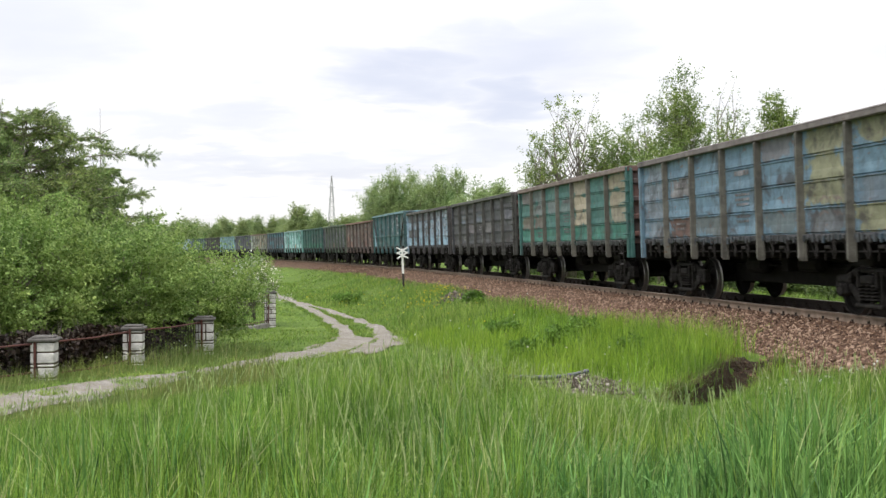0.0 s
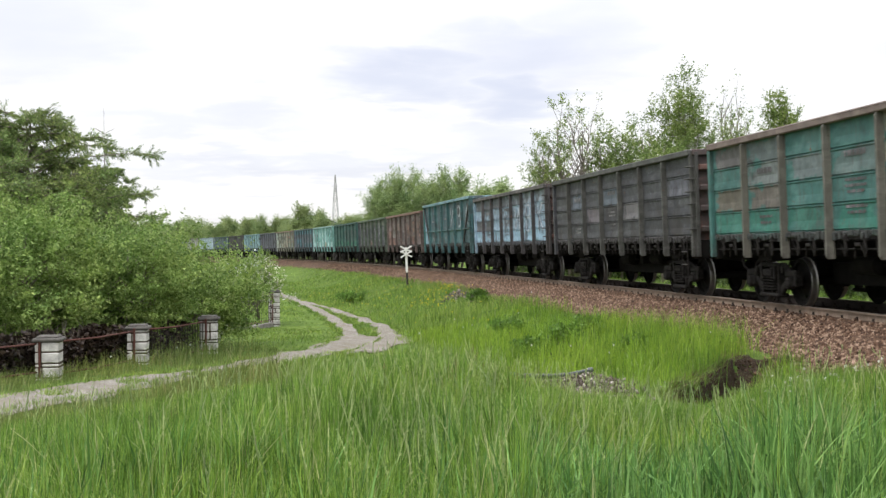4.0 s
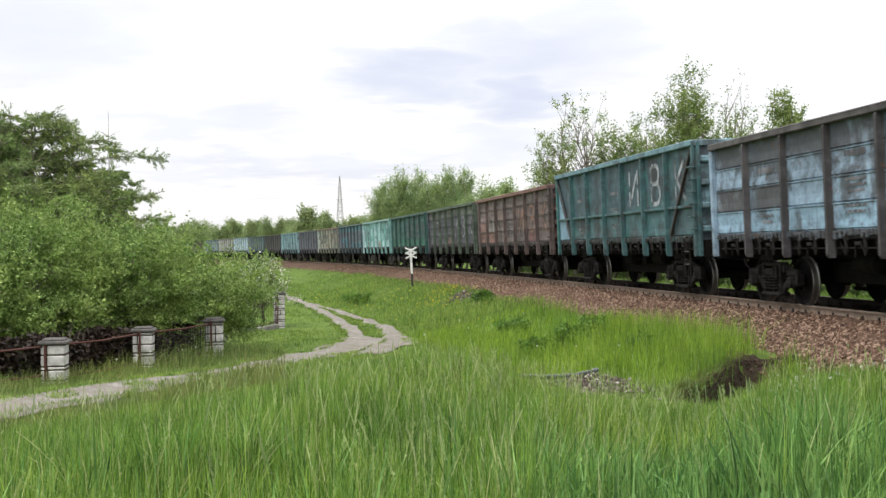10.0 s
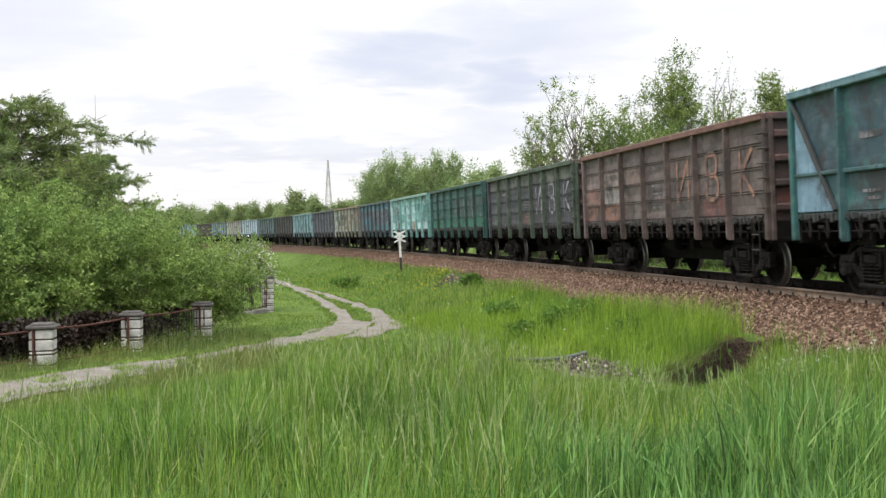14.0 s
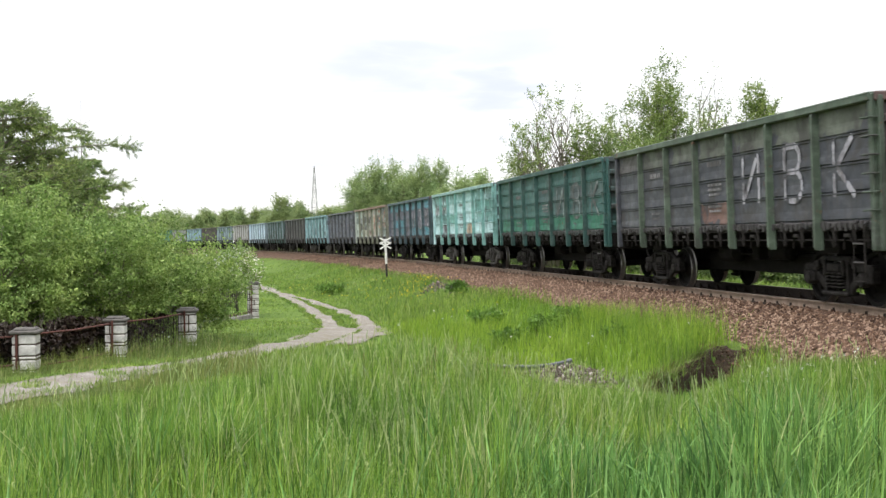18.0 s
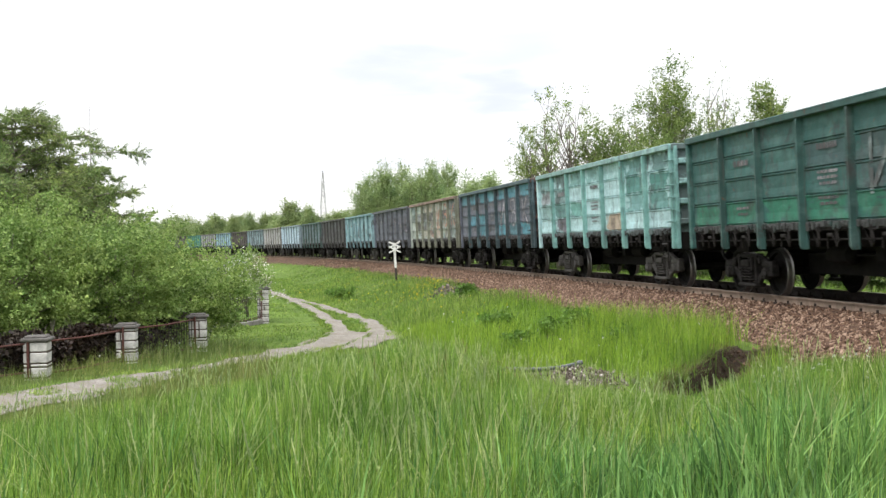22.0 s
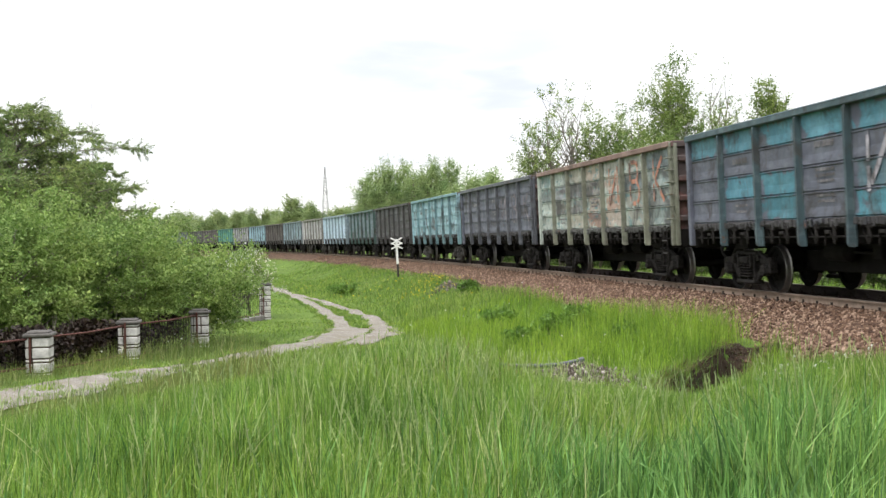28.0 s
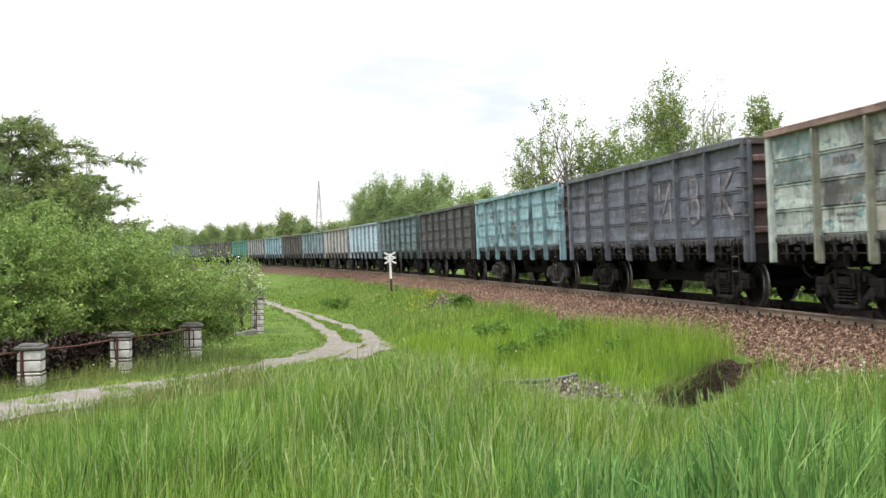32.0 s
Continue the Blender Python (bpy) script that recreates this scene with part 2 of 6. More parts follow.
def gravel_material(name, a, b, c, scale, dist, soil=None):
    t = Tree(name, 0.95, 0, 0.2)
    v = t.co()
    col = t.ramp(t.cells(scale, v, out="Color"), (0.1, a), (0.5, b), (0.9, c))
    col = t.mix(t.ramp(t.noise(1.2, 4, v), (0.35, 0.0), (0.7, 0.6)), col, a)
    # shade between the stones, multiplied into the colour
    gap_shade = t.ramp(t.cells(scale, v, "DISTANCE_TO_EDGE"), (0.0, 0.35), (0.12, 1.0))
    col = t.mix(1.0, col, gap_shade, "MULTIPLY")
    if soil:  # trodden earth and moss between the stones
        col = t.mix(t.ramp(t.noise(2.1, 6, v, 0.7), (0.46, 0.0), (0.58, 0.8)), col, soil)
    t.put("Base Color", col).bump(t.cells(scale, v, "DISTANCE_TO_EDGE"), 1.0, dist)
    return t.mat


GROUND = ground_material()
BALLAST = gravel_material("ballast", (0.06, 0.033, 0.022), (0.125, 0.073, 0.047), (0.21, 0.145, 0.10), 17, 0.04)
PATH = gravel_material("pale_gravel", (0.18, 0.165, 0.145), (0.27, 0.252, 0.228), (0.37, 0.35, 0.325), 26, 0.02, (0.15, 0.135, 0.10))

# ballast colours darkened to paint in the train's shade between the rails
BALLAST_SHADED = gravel_material("oily_ballast", (0.022, 0.017, 0.014), (0.036, 0.028, 0.023), (0.055, 0.043, 0.035), 17, 0.04)


def stone_material(name, a, b, c):
    t = Tree(name, 0.9, 0, 0.25)
    col = t.ramp(t.island(), (0.0, a), (0.6, b), (1.0, c))
    col = t.mix(t.ramp(t.noise(40, 3, t.co()), (0.4, 0.0), (0.8, 0.4)), col, a)
    t.put("Base Color", col).bump(t.noise(60, 4, t.co()), 0.4, 0.004)
    return t.mat


STONE = stone_material("ballast_stone", (0.04, 0.022, 0.015), (0.138, 0.082, 0.053), (0.35, 0.25, 0.185))
DEBRIS = stone_material("debris_stone", (0.04, 0.032, 0.027), (0.10, 0.082, 0.07), (0.26, 0.22, 0.2))
SOIL_CLOD = stone_material("soil_clod", (0.02, 0.013, 0.009), (0.045, 0.028, 0.018), (0.11, 0.07, 0.045))
RUBBLE = stone_material("rubble_stone", (0.07, 0.055, 0.042), (0.13, 0.11, 0.088), (0.36, 0.33, 0.30))


def wagon_paint():
    """Old paint: the object's colour is the coat, its alpha the share of coal grime."""
    t = Tree("old_wagon_paint", 0.62, 0, 0.35)
    info = t.node("ShaderNodeObjectInfo")
    rnd = info.outputs["Random"]
    jump = t.node("ShaderNodeCombineXYZ")
    for i, k in enumerate((37.0, 61.0, 83.0)):
        t.nt.links.new(t.calc("MULTIPLY", rnd, k), jump.inputs[i])

    def own(name, out):
        nd = t.nt.nodes.new("ShaderNodeAttribute")
        nd.attribute_type, nd.attribute_name = "OBJECT", name
        return nd.outputs[out]
    # stains run on from plate to plate; a repainted plate has ragged edges over the first coat
    sheet = own("sheet", "Fac")
    pick = t.nt.nodes.new("ShaderNodeMix")
    pick.data_type = "VECTOR"
    for i, o in ((0, sheet), (4, jump.outputs[0]), (5, own("place", "Vector"))):
        t.nt.links.new(o, pick.inputs[i])
    jump = pick
    v = t.co((1, 1, 1), shift=jump.outputs[1])
    long_v = t.co((6.0, 6.0, 0.5), shift=jump.outputs[1])
    wide_v = t.co((1.0, 1.0, 2.2), shift=jump.outputs[1])
    side = t.node("ShaderNodeSeparateXYZ")
    t.nt.links.new(t.node("ShaderNodeTexCoord").outputs["Generated"], side.inputs[0])
    rim = [t.calc("MULTIPLY", t.calc("ABSOLUTE", t.calc("SUBTRACT", side.outputs[i], 0.5)), 2.0) for i in (0, 2)]
    rim = t.calc("MAXIMUM", rim[0], t.calc("MULTIPLY", rim[1], 0.85))
    bare = t.calc("ADD", t.calc("MULTIPLY", rim, 0.62), t.calc("MULTIPLY", t.noise(1.9, 6, v, 0.62, 0.8), 1.5))
    bare = t.calc("MULTIPLY", t.calc("MINIMUM", t.calc("MAXIMUM", t.calc("MULTIPLY", t.calc("SUBTRACT", bare, 1.2), 9.0), 0.0), 1.0), own("patch", "Fac"))
    coat = t.mix(bare, info.outputs["Color"], own("under", "Color"))
    # flakes of another coat
    share = own("flake", "Fac")
    peel = t.calc("MULTIPLY", t.calc("SUBTRACT", t.noise(2.4, 7, wide_v, 0.66, 0.6), t.calc("SUBTRACT", 0.70, t.calc("MULTIPLY", share, 0.3))), 16.0)
    peel = t.calc("MULTIPLY", t.calc("MINIMUM", t.calc("MAXIMUM", peel, 0.0), 0.9), t.calc("GREATER_THAN", share, 0.01))
    coat = t.mix(peel, coat, own("flake_coat", "Color"))
    coat = t.mix(1.0, coat, (0.96, 0.915, 1.0), "MULTIPLY")
    hue = t.node("ShaderNodeHueSaturation", Saturation=0.92, Color=coat)
    base = hue.outputs[0]
    tint = t.mix(1.0, base, t.ramp(t.noise(4.0, 4, v), (0.3, 0.76), (0.7, 1.12)), "MULTIPLY")
    worn = t.mix(0.05, t.mix(1.0, tint, (1.25, 1.25, 1.25), "MULTIPLY"), (0.5, 0.5, 0.49))
    c = t.mix(t.ramp(t.noise(1.3, 6, wide_v, 0.65), (0.50, 0.0), (0.60, 0.85)), tint, worn)
    # scuffs and streaks that run down
    c = t.mix(t.ramp(t.noise(1.7, 6, long_v, 0.65), (0.53, 0.0), (0.66, 0.5)), c, (0.07, 0.064, 0.06))
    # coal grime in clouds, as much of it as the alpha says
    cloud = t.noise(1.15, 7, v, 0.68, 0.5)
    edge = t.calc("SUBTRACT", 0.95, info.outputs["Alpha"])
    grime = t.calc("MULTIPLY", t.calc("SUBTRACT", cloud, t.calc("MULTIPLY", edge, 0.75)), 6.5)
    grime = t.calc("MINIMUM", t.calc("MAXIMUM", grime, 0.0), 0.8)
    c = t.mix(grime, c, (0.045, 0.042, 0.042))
    # rust breaking through
    spots = t.ramp(t.noise(2.6, 7, v, 0.75), (0.63, 0.0), (0.67, 0.9))
    c = t.mix(spots, c, (0.12, 0.055, 0.032))
    chips = t.ramp(t.noise(13, 5, v, 0.7), (0.64, 0.0), (0.7, 0.7))
    c = t.mix(chips, c, (0.045, 0.036, 0.032))
    t.put("Base Color", c)
    t.put("Roughness", t.ramp(cloud, (0.3, 0.5), (0.7, 0.85)))
    t.bump(t.noise(2.2, 5, v, 0.5), 0.6, 0.04)
    return t.mat


PAINT = wagon_paint()

# ------------------------------------------------------------ mesh tools


def mesh_from(name, verts, faces, mat):
    """A mesh from arrays; all faces have the same number of corners."""
    verts, faces = np.asarray(verts, np.float32), np.asarray(faces, np.int32)
    me = bpy.data.meshes.new(name)
    n, k = faces.shape
    me.vertices.add(len(verts))
    me.vertices.foreach_set("co", verts.ravel())
    me.loops.add(n * k)
    me.loops.foreach_set("vertex_index", faces.ravel())
    me.polygons.add(n)
    me.polygons.foreach_set("loop_start", np.arange(0, n * k, k, dtype=np.int32))
    me.update(calc_edges=True)
    me.validate()
    if mat:
        me.materials.append(mat)
    return me


def box(bm, x0, x1, y0, y1, z0, z1, m=None):
    co = [(x, y, z) for z in (z0, z1) for x, y in ((x0, y0), (x1, y0), (x1, y1), (x0, y1))]
    v = [bm.verts.new(m @ Vector(c) if m else c) for c in co]
    for f in ((3, 2, 1, 0), (4, 5, 6, 7), (0, 1, 5, 4), (1, 2, 6, 5), (2, 3, 7, 6), (3, 0, 4, 7)):
        bm.faces.new([v[i] for i in f])


def chunky(bm, x0, x1, y0, y1, z0, z1, c=0.01, m=None):
    """A box with chamfered edges: 24 corners."""
    lo, hi = (x0, y0, z0), (x1, y1, z1)
    got = {}
    for sx in (0, 1):
        for sy in (0, 1):
            for sz in (0, 1):
                s = (sx, sy, sz)
                for ax in range(3):
                    p = [(hi[i] - c if s[i] else lo[i] + c) if i != ax else (hi[i] if s[i] else lo[i]) for i in range(3)]
                    got[s, ax] = bm.verts.new(m @ Vector(p) if m else p)
    made = []
    for ax in range(3):
        u, w = (ax + 1) % 3, (ax + 2) % 3
        for side in (0, 1):
            ring = []
            for a, b in ((0, 0), (1, 0), (1, 1), (0, 1)):
                s = [0, 0, 0]
                s[ax], s[u], s[w] = side, a, b
                ring.append(got[tuple(s), ax])
            made.append(bm.faces.new(ring if side else ring[::-1]))
    for ax in range(3):
        u, w = (ax + 1) % 3, (ax + 2) % 3
        for a in (0, 1):
            for b in (0, 1):
                s0, s1 = [0, 0, 0], [0, 0, 0]
                s0[u] = s1[u] = a
                s0[w] = s1[w] = b
                s1[ax] = 1
                s0, s1 = tuple(s0), tuple(s1)
                f = [got[s0, u], got[s1, u], got[s1, w], got[s0, w]]
                made.append(bm.faces.new(f if (a == b) else f[::-1]))
    for key in {k[0] for k in got}:
        f = [got[key, 0], got[key, 1], got[key, 2]]
        made.append(bm.faces.new(f if sum(key) % 2 else f[::-1]))
    return made


def tube(bm, pts, radii, sides=8, close=True):
    """A round bar along points."""
    rings = []
    for i, p in enumerate(pts):
        p = Vector(p)
        a = Vector(pts[min(i + 1, len(pts) - 1)]) - Vector(pts[max(i - 1, 0)])
        q = a.to_track_quat("Z", "Y")
        r = radii[i] if isinstance(radii, (list, tuple)) else radii
        rings.append([bm.verts.new(p + q @ Vector((r * math.cos(2 * math.pi * k / sides), r * math.sin(2 * math.pi * k / sides), 0))) for k in range(sides)])
    for a, b in zip(rings, rings[1:]):
        for k in range(sides):
            bm.faces.new((a[k], a[(k + 1) % sides], b[(k + 1) % sides], b[k]))
    if close:
        bm.faces.new(rings[0][::-1])
        bm.faces.new(rings[-1])


def lathe(bm, prof, sides=20, axis="z", at=(0, 0, 0)):
    """Turns (radius, height) points round an axis through at."""
    rings = []
    for r, h in prof:
        ring = []
        for k in range(sides):
            a = 2 * math.pi * k / sides
            u, w = r * math.cos(a), r * math.sin(a)
            c = (u, w, h) if axis == "z" else (w, h, u) if axis == "y" else (h, u, w)
            ring.append(bm.verts.new(Vector(c) + Vector(at)))
        rings.append(ring)
    for a, b in zip(rings, rings[1:]):
        for k in range(sides):
            bm.faces.new((a[k], a[(k + 1) % sides], b[(k + 1) % sides], b[k]))
    bm.faces.new(rings[0][::-1])
    bm.faces.new(rings[-1])


def bar(bm, a, b, w, h, c=0.006):
    """A chamfered bar of width w and depth h from a to b."""
    a, b = Vector(a), Vector(b)
    d = b - a
    q = d.to_track_quat("Z", "Y").to_matrix().to_4x4()
    chunky(bm, -w / 2, w / 2, -h / 2, h / 2, 0, d.length, c, Matrix.Translation(a) @ q)


def finish(bm, name, mat, smooth=False):
    bmesh.ops.recalc_face_normals(bm, faces=bm.faces)
    me = bpy.data.meshes.new(name)
    bm.to_mesh(me)
    bm.free()
    if mat:
        me.materials.append(mat)
    if smooth:
        me.polygons.foreach_set("use_smooth", [True] * len(me.polygons))
    return me


def part(name, data, parent, label="", at=None, color=None, mat=None):
    """One mesh under a thing or a part."""
    ob = new(name, data)
    ob.parent = parent
    if at is not None:
        ob.matrix_basis = at
    if color:
        ob.color = color
    if mat:
        ob.material_slots[0].link = "OBJECT"
        ob.material_slots[0].material = mat
    if label:
        tagged(ob, label)
    return ob


def thing(name, label, category, group="", at=None, data=None, kind=""):
    ob = tagged(new(name, data), label, category, group, kind)
    if at is not None:
        ob.matrix_basis = at
    return ob


# ------------------------------------------------------------ the line of the track
LEAN = 1.8  # cant towards the inside of the bend, degrees
_S = np.arange(-140.0, 480.0, 0.5)
_K = 0.001153 + 1.83e-6 * np.clip(_S, -60, 330)
_K[_S > 330] = 0
_A = np.cumsum(_K) * 0.5
_A += 0.15983 - np.interp(0, _S, _A)
_X = np.cumsum(-np.sin(_A)) * 0.5
_Y = np.cumsum(np.cos(_A)) * 0.5
_X += 6.366 - np.interp(0, _S, _X)
_Y += 31.36 - np.interp(0, _S, _Y)


def track(s):
    """Place and heading (away from the eye) of the centre line, s metres along it."""
    return np.interp(s, _S, _X), np.interp(s, _S, _Y), np.interp(s, _S, _A)


def beside(s, q, z=0.0):
    """A point q metres to the eye's side of the centre line, on canted track."""
    x, y, a = track(s)
    l = radians(LEAN)
    o, h = q * math.cos(l) + z * math.sin(l), z * math.cos(l) - q * math.sin(l)
    return x - math.cos(a) * o, y - math.sin(a) * o, h


def across(x, y):
    """Signed distance from the centre line, positive on the eye's side, and s, for arrays of points."""
    x, y = np.asarray(x, float), np.asarray(y, float)
    q, s = np.empty(x.shape), np.empty(x.shape)
    X, Y, A, S4 = _X[::4], _Y[::4], _A[::4], _S[::4]
    for i in range(0, x.size, 4000):
        xs, ys = x.ravel()[i:i + 4000], y.ravel()[i:i + 4000]
        j = ((xs[:, None] - X) ** 2 + (ys[:, None] - Y) ** 2).argmin(1)
        dx, dy = xs - X[j], ys - Y[j]
        q.ravel()[i:i + 4000] = -dx * np.cos(A[j]) - dy * np.sin(A[j])
        s.ravel()[i:i + 4000] = S4[j] - dx * np.sin(A[j]) + dy * np.cos(A[j])
    return q, s


def smooth(a, b, x):
    t = np.clip((x - a) / (b - a), 0, 1)
    return t * t * (3 - 2 * t)


def waves(x, y):
    """Gentle unevenness of the meadow."""
    return (np.sin(x * 0.9 + np.sin(y * 0.5) * 1.7) * np.cos(y * 0.7 + 1.3) * 0.045 + np.sin(x * 2.3 + y * 1.1) * np.sin(y * 1.9 - x * 0.6) * 0.02)


def gully(x, y):
    """How far down the washed-out gully, and how far from its middle."""
    u = np.clip(((x - 4.92) * -1.8 + (y - 18.1) * -3.4) / (1.8 ** 2 + 3.4 ** 2), 0, 1)
    return u, np.hypot(x - (4.92 - 1.8 * u), y - (18.1 - 3.4 * u))


def ground_z(x, y):
    x, y = np.asarray(x, float), np.asarray(y, float)
    q, s = across(x, y)
    d = np.hypot(x, y)
    low = -0.393 - 0.028 * np.minimum(d, 43)
    near = low + (np.maximum(low, -0.62) - low) * (1 - smooth(2.8, 7.0, q))
    far = -0.62 - 0.5 * smooth(5, 14, -q)
    z = np.where(q > 0, near, far) + waves(x, y) * smooth(2.5, 5, np.abs(q))
    # the bed of the line is cut out under the ballast
    z -= 0.35 * (1 - smooth(1.9, 2.6, np.abs(q)))
    # a washed-out gully that runs down from the ballast
    u, off = gully(x, y)
    far = (-(x - 4.92) * 3.4 + (y - 18.1) * 1.8) / math.hypot(3.4, 1.8)  # its far bank stands higher
    z += 0.07 * smooth(0.1, 0.3, far) * (1 - smooth(0.6, 1.7, far)) * smooth(-0.1, 0.3, u) * (1 - smooth(0.97, 1.0, u) * smooth(0.3, 1.2, off))
    z -= 0.1 * smooth(0.2, 0.5, -far) * (1 - smooth(1.0, 2.2, -far)) * smooth(0.0, 0.3, u)
    z -= (0.40 + 0.3 * u) * np.exp(-(off / (0.30 + 0.12 * u)) ** 6) * smooth(-0.1, 0.25, u)
    return z


def on_ground(x, y):
    return float(ground_z(np.array([x]), np.array([y]))[0])

# ------------------------------------------------------------ ground, ballast, path


def spread(fine, reach, step, grow=1.12):
    out, d = [fine], step
    while out[-1] < reach:
        out.append(out[-1] + d)
        d *= grow
    return out


def build_ground():
    xs = np.arange(-13, 13.01, 0.22)
    xs = np.concatenate([-np.array(spread(13.4, 3000, 0.6))[::-1], xs, spread(13.4, 3000, 0.6)])
    ys = np.arange(2, 34, 0.24)
    ys = np.concatenate([-np.array(spread(-1.5, 1500, 0.8))[::-1], ys, spread(34.3, 4200, 0.45, 1.04)])
    X, Y = np.meshgrid(xs, ys)
    Z = ground_z(X, Y)
    V = np.stack([X, Y, Z], -1).reshape(-1, 3)
    nx, ny = len(xs), len(ys)
    i = (np.arange(ny - 1)[:, None] * nx + np.arange(nx - 1)).ravel()
    me = mesh_from("ground", V, np.stack([i, i + 1, i + nx + 1, i + nx], 1), GROUND)
    me.polygons.foreach_set("use_smooth", [True] * len(me.polygons))
    tagged(new("ground", me), "green meadow with uneven rough grass", "ground", kind="structure")


def sweep(name, profile, s0, s1, step, mat, rough=0.0, seed=1):
    """A cross-section of (q, z) points drawn along the line."""
    rng = np.random.default_rng(seed)
    ss = np.arange(s0, s1 + step / 2, step)
    V = []
    for s in ss:
        for q, z in profile:
            j = rng.normal(0, rough, 2) if rough else (0, 0)
            V.append(beside(s, q + j[0], z + j[1] * 0.6))
    n = len(profile)
    i = (np.arange(len(ss) - 1)[:, None] * n + np.arange(n - 1)).ravel()
    me = mesh_from(name, V, np.stack([i, i + n, i + n + 1, i + 1], 1), mat)
    return me


def build_track():
    line = thing("railway_track", "single railway track on wooden sleepers in brown ballast", "railway track", kind="structure")
    bed = [(-3.6, -0.95), (-3.0, -0.72), (-2.4, -0.45), (-1.9, -0.24), (-1.4, -0.2), (-0.95, -0.21), (-0.8, -0.24), (0, -0.24), (0.8, -0.24), (0.82, -0.16), (0.95, -0.135), (1.15, -0.14), (1.4, -0.175),
           (1.85, -0.23), (2.15, -0.33), (2.5, -0.43), (2.9, -0.51), (3.3, -0.59), (3.7, -0.72), (4.1, -1.2)]
    part("ballast_bed", sweep("ballast_bed", bed, -70, 470, 0.5, BALLAST, 0.03), line, "brown crushed-stone ballast")
    part("oily_ballast", sweep("oily_ballast", [(-0.74, -0.2), (-0.5, -0.188), (0, -0.19), (0.5, -0.188), (0.74, -0.2)], -70, 470, 0.5, BALLAST_SHADED, 0.012), line, "ballast between the rails, darkened as in the train's shade")
    for side in (-1, 1):
        c = side * 0.797
        web = [(c - 0.075, -0.18), (c - 0.075, -0.165), (c - 0.012, -0.145), (c - 0.012, -0.045), (c - 0.036, -0.03), (c - 0.036, -0.006)]
        head = [(c - 0.036, -0.006), (c - 0.028, 0), (c + 0.028, 0), (c + 0.036, -0.006)]
        web2 = [(2 * c - q, z) for q, z in web[::-1]]
        r = part("rail", sweep("rail", web + head[1:3] + web2, -70, 470, 1.0, RAIL_SIDE if side > 0 else RAIL_SHADED), line, "rusty steel rail with a worn head")
        part("rail_head", sweep("rail_head", [(q, z + 0.003) for q, z in head], -70, 470, 1.0, RAIL_TOP), r)
    # sleepers with their rail plates
    bm = bmesh.new()
    chunky(bm, -0.125, 0.125, -1.36, 1.36, -0.34, -0.185, 0.015)
    for c in (-0.797, 0.797):
        chunky(bm, -0.09, 0.09, c - 0.19, c + 0.19, -0.185, -0.165, 0.005)
        for d in (-0.12, 0.12):
            chunky(bm, -0.05, 0.05, c + d - 0.03, c + d + 0.03, -0.17, -0.125, 0.006)
            tube(bm, [(0, c + d, -0.13), (0, c + d, -0.07)], 0.022, 6)
    sl = finish(bm, "sleeper", SLEEPER)
    far = []
    s = -38.0
    n = 0
    while s < 330:
        x, y, a = track(s)
        m = pose(x, y, 0, LEAN, 0, math.degrees(a) - 90 + random.uniform(-0.6, 0.6))
        if n < 300:
            part("sleeper", sl, line, at=m)
        else:
            far.append(m)
        s += 0.56
        n += 1
    co = np.array([v.co for v in sl.vertices])
    fa = [list(p.vertices) for p in sl.polygons]
    V, F = [], []
    for k, m in enumerate(far):
        M = np.array(m)
        V.append(co @ M[:3, :3].T + M[:3, 3])
        F += [[i + k * len(co) for i in f] for f in fa if len(f) == 4]
    far_me = mesh_from("far_sleepers", np.concatenate(V), F, SLEEPER)
    tagged(part("far_sleepers", far_me, line, "row of weathered sleepers"), kind="stuff")


def stones(name, xyz, size, mat, seed=3):
    """Many broken stones: squashed, skewed octahedra."""
    rng = np.random.default_rng(seed)
    n = len(xyz)
    base = np.array([(1, 0, 0), (-1, 0, 0), (0, 1, 0), (0, -1, 0), (0, 0, 1), (0, 0, -1)], float)
    f = np.array([(0, 2, 4), (2, 1, 4), (1, 3, 4), (3, 0, 4), (2, 0, 5), (1, 2, 5), (3, 1, 5), (0, 3, 5)])
    v = base[None] * rng.uniform(0.6, 1.2, (n, 6, 1)) + rng.normal(0, 0.22, (n, 6, 3))
    v *= (size * rng.uniform(0.6, 1.35, n))[:, None, None]
    a = rng.uniform(0, 6.28, n)
    b = rng.uniform(0, 6.28, n)
    ca, sa, cb, sb = np.cos(a), np.sin(a), np.cos(b), np.sin(b)
    x, y, z = v[..., 0], v[..., 1], v[..., 2]
    x, y = x * ca[:, None] - y * sa[:, None], x * sa[:, None] + y * ca[:, None]
    y, z = y * cb[:, None] - z * sb[:, None], y * sb[:, None] + z * cb[:, None]
    v = np.stack([x, y, z], -1) + np.asarray(xyz)[:, None]
    return mesh_from(name, v.reshape(-1, 3), (f[None] + 6 * np.arange(n)[:, None, None]).reshape(-1, 3), mat)


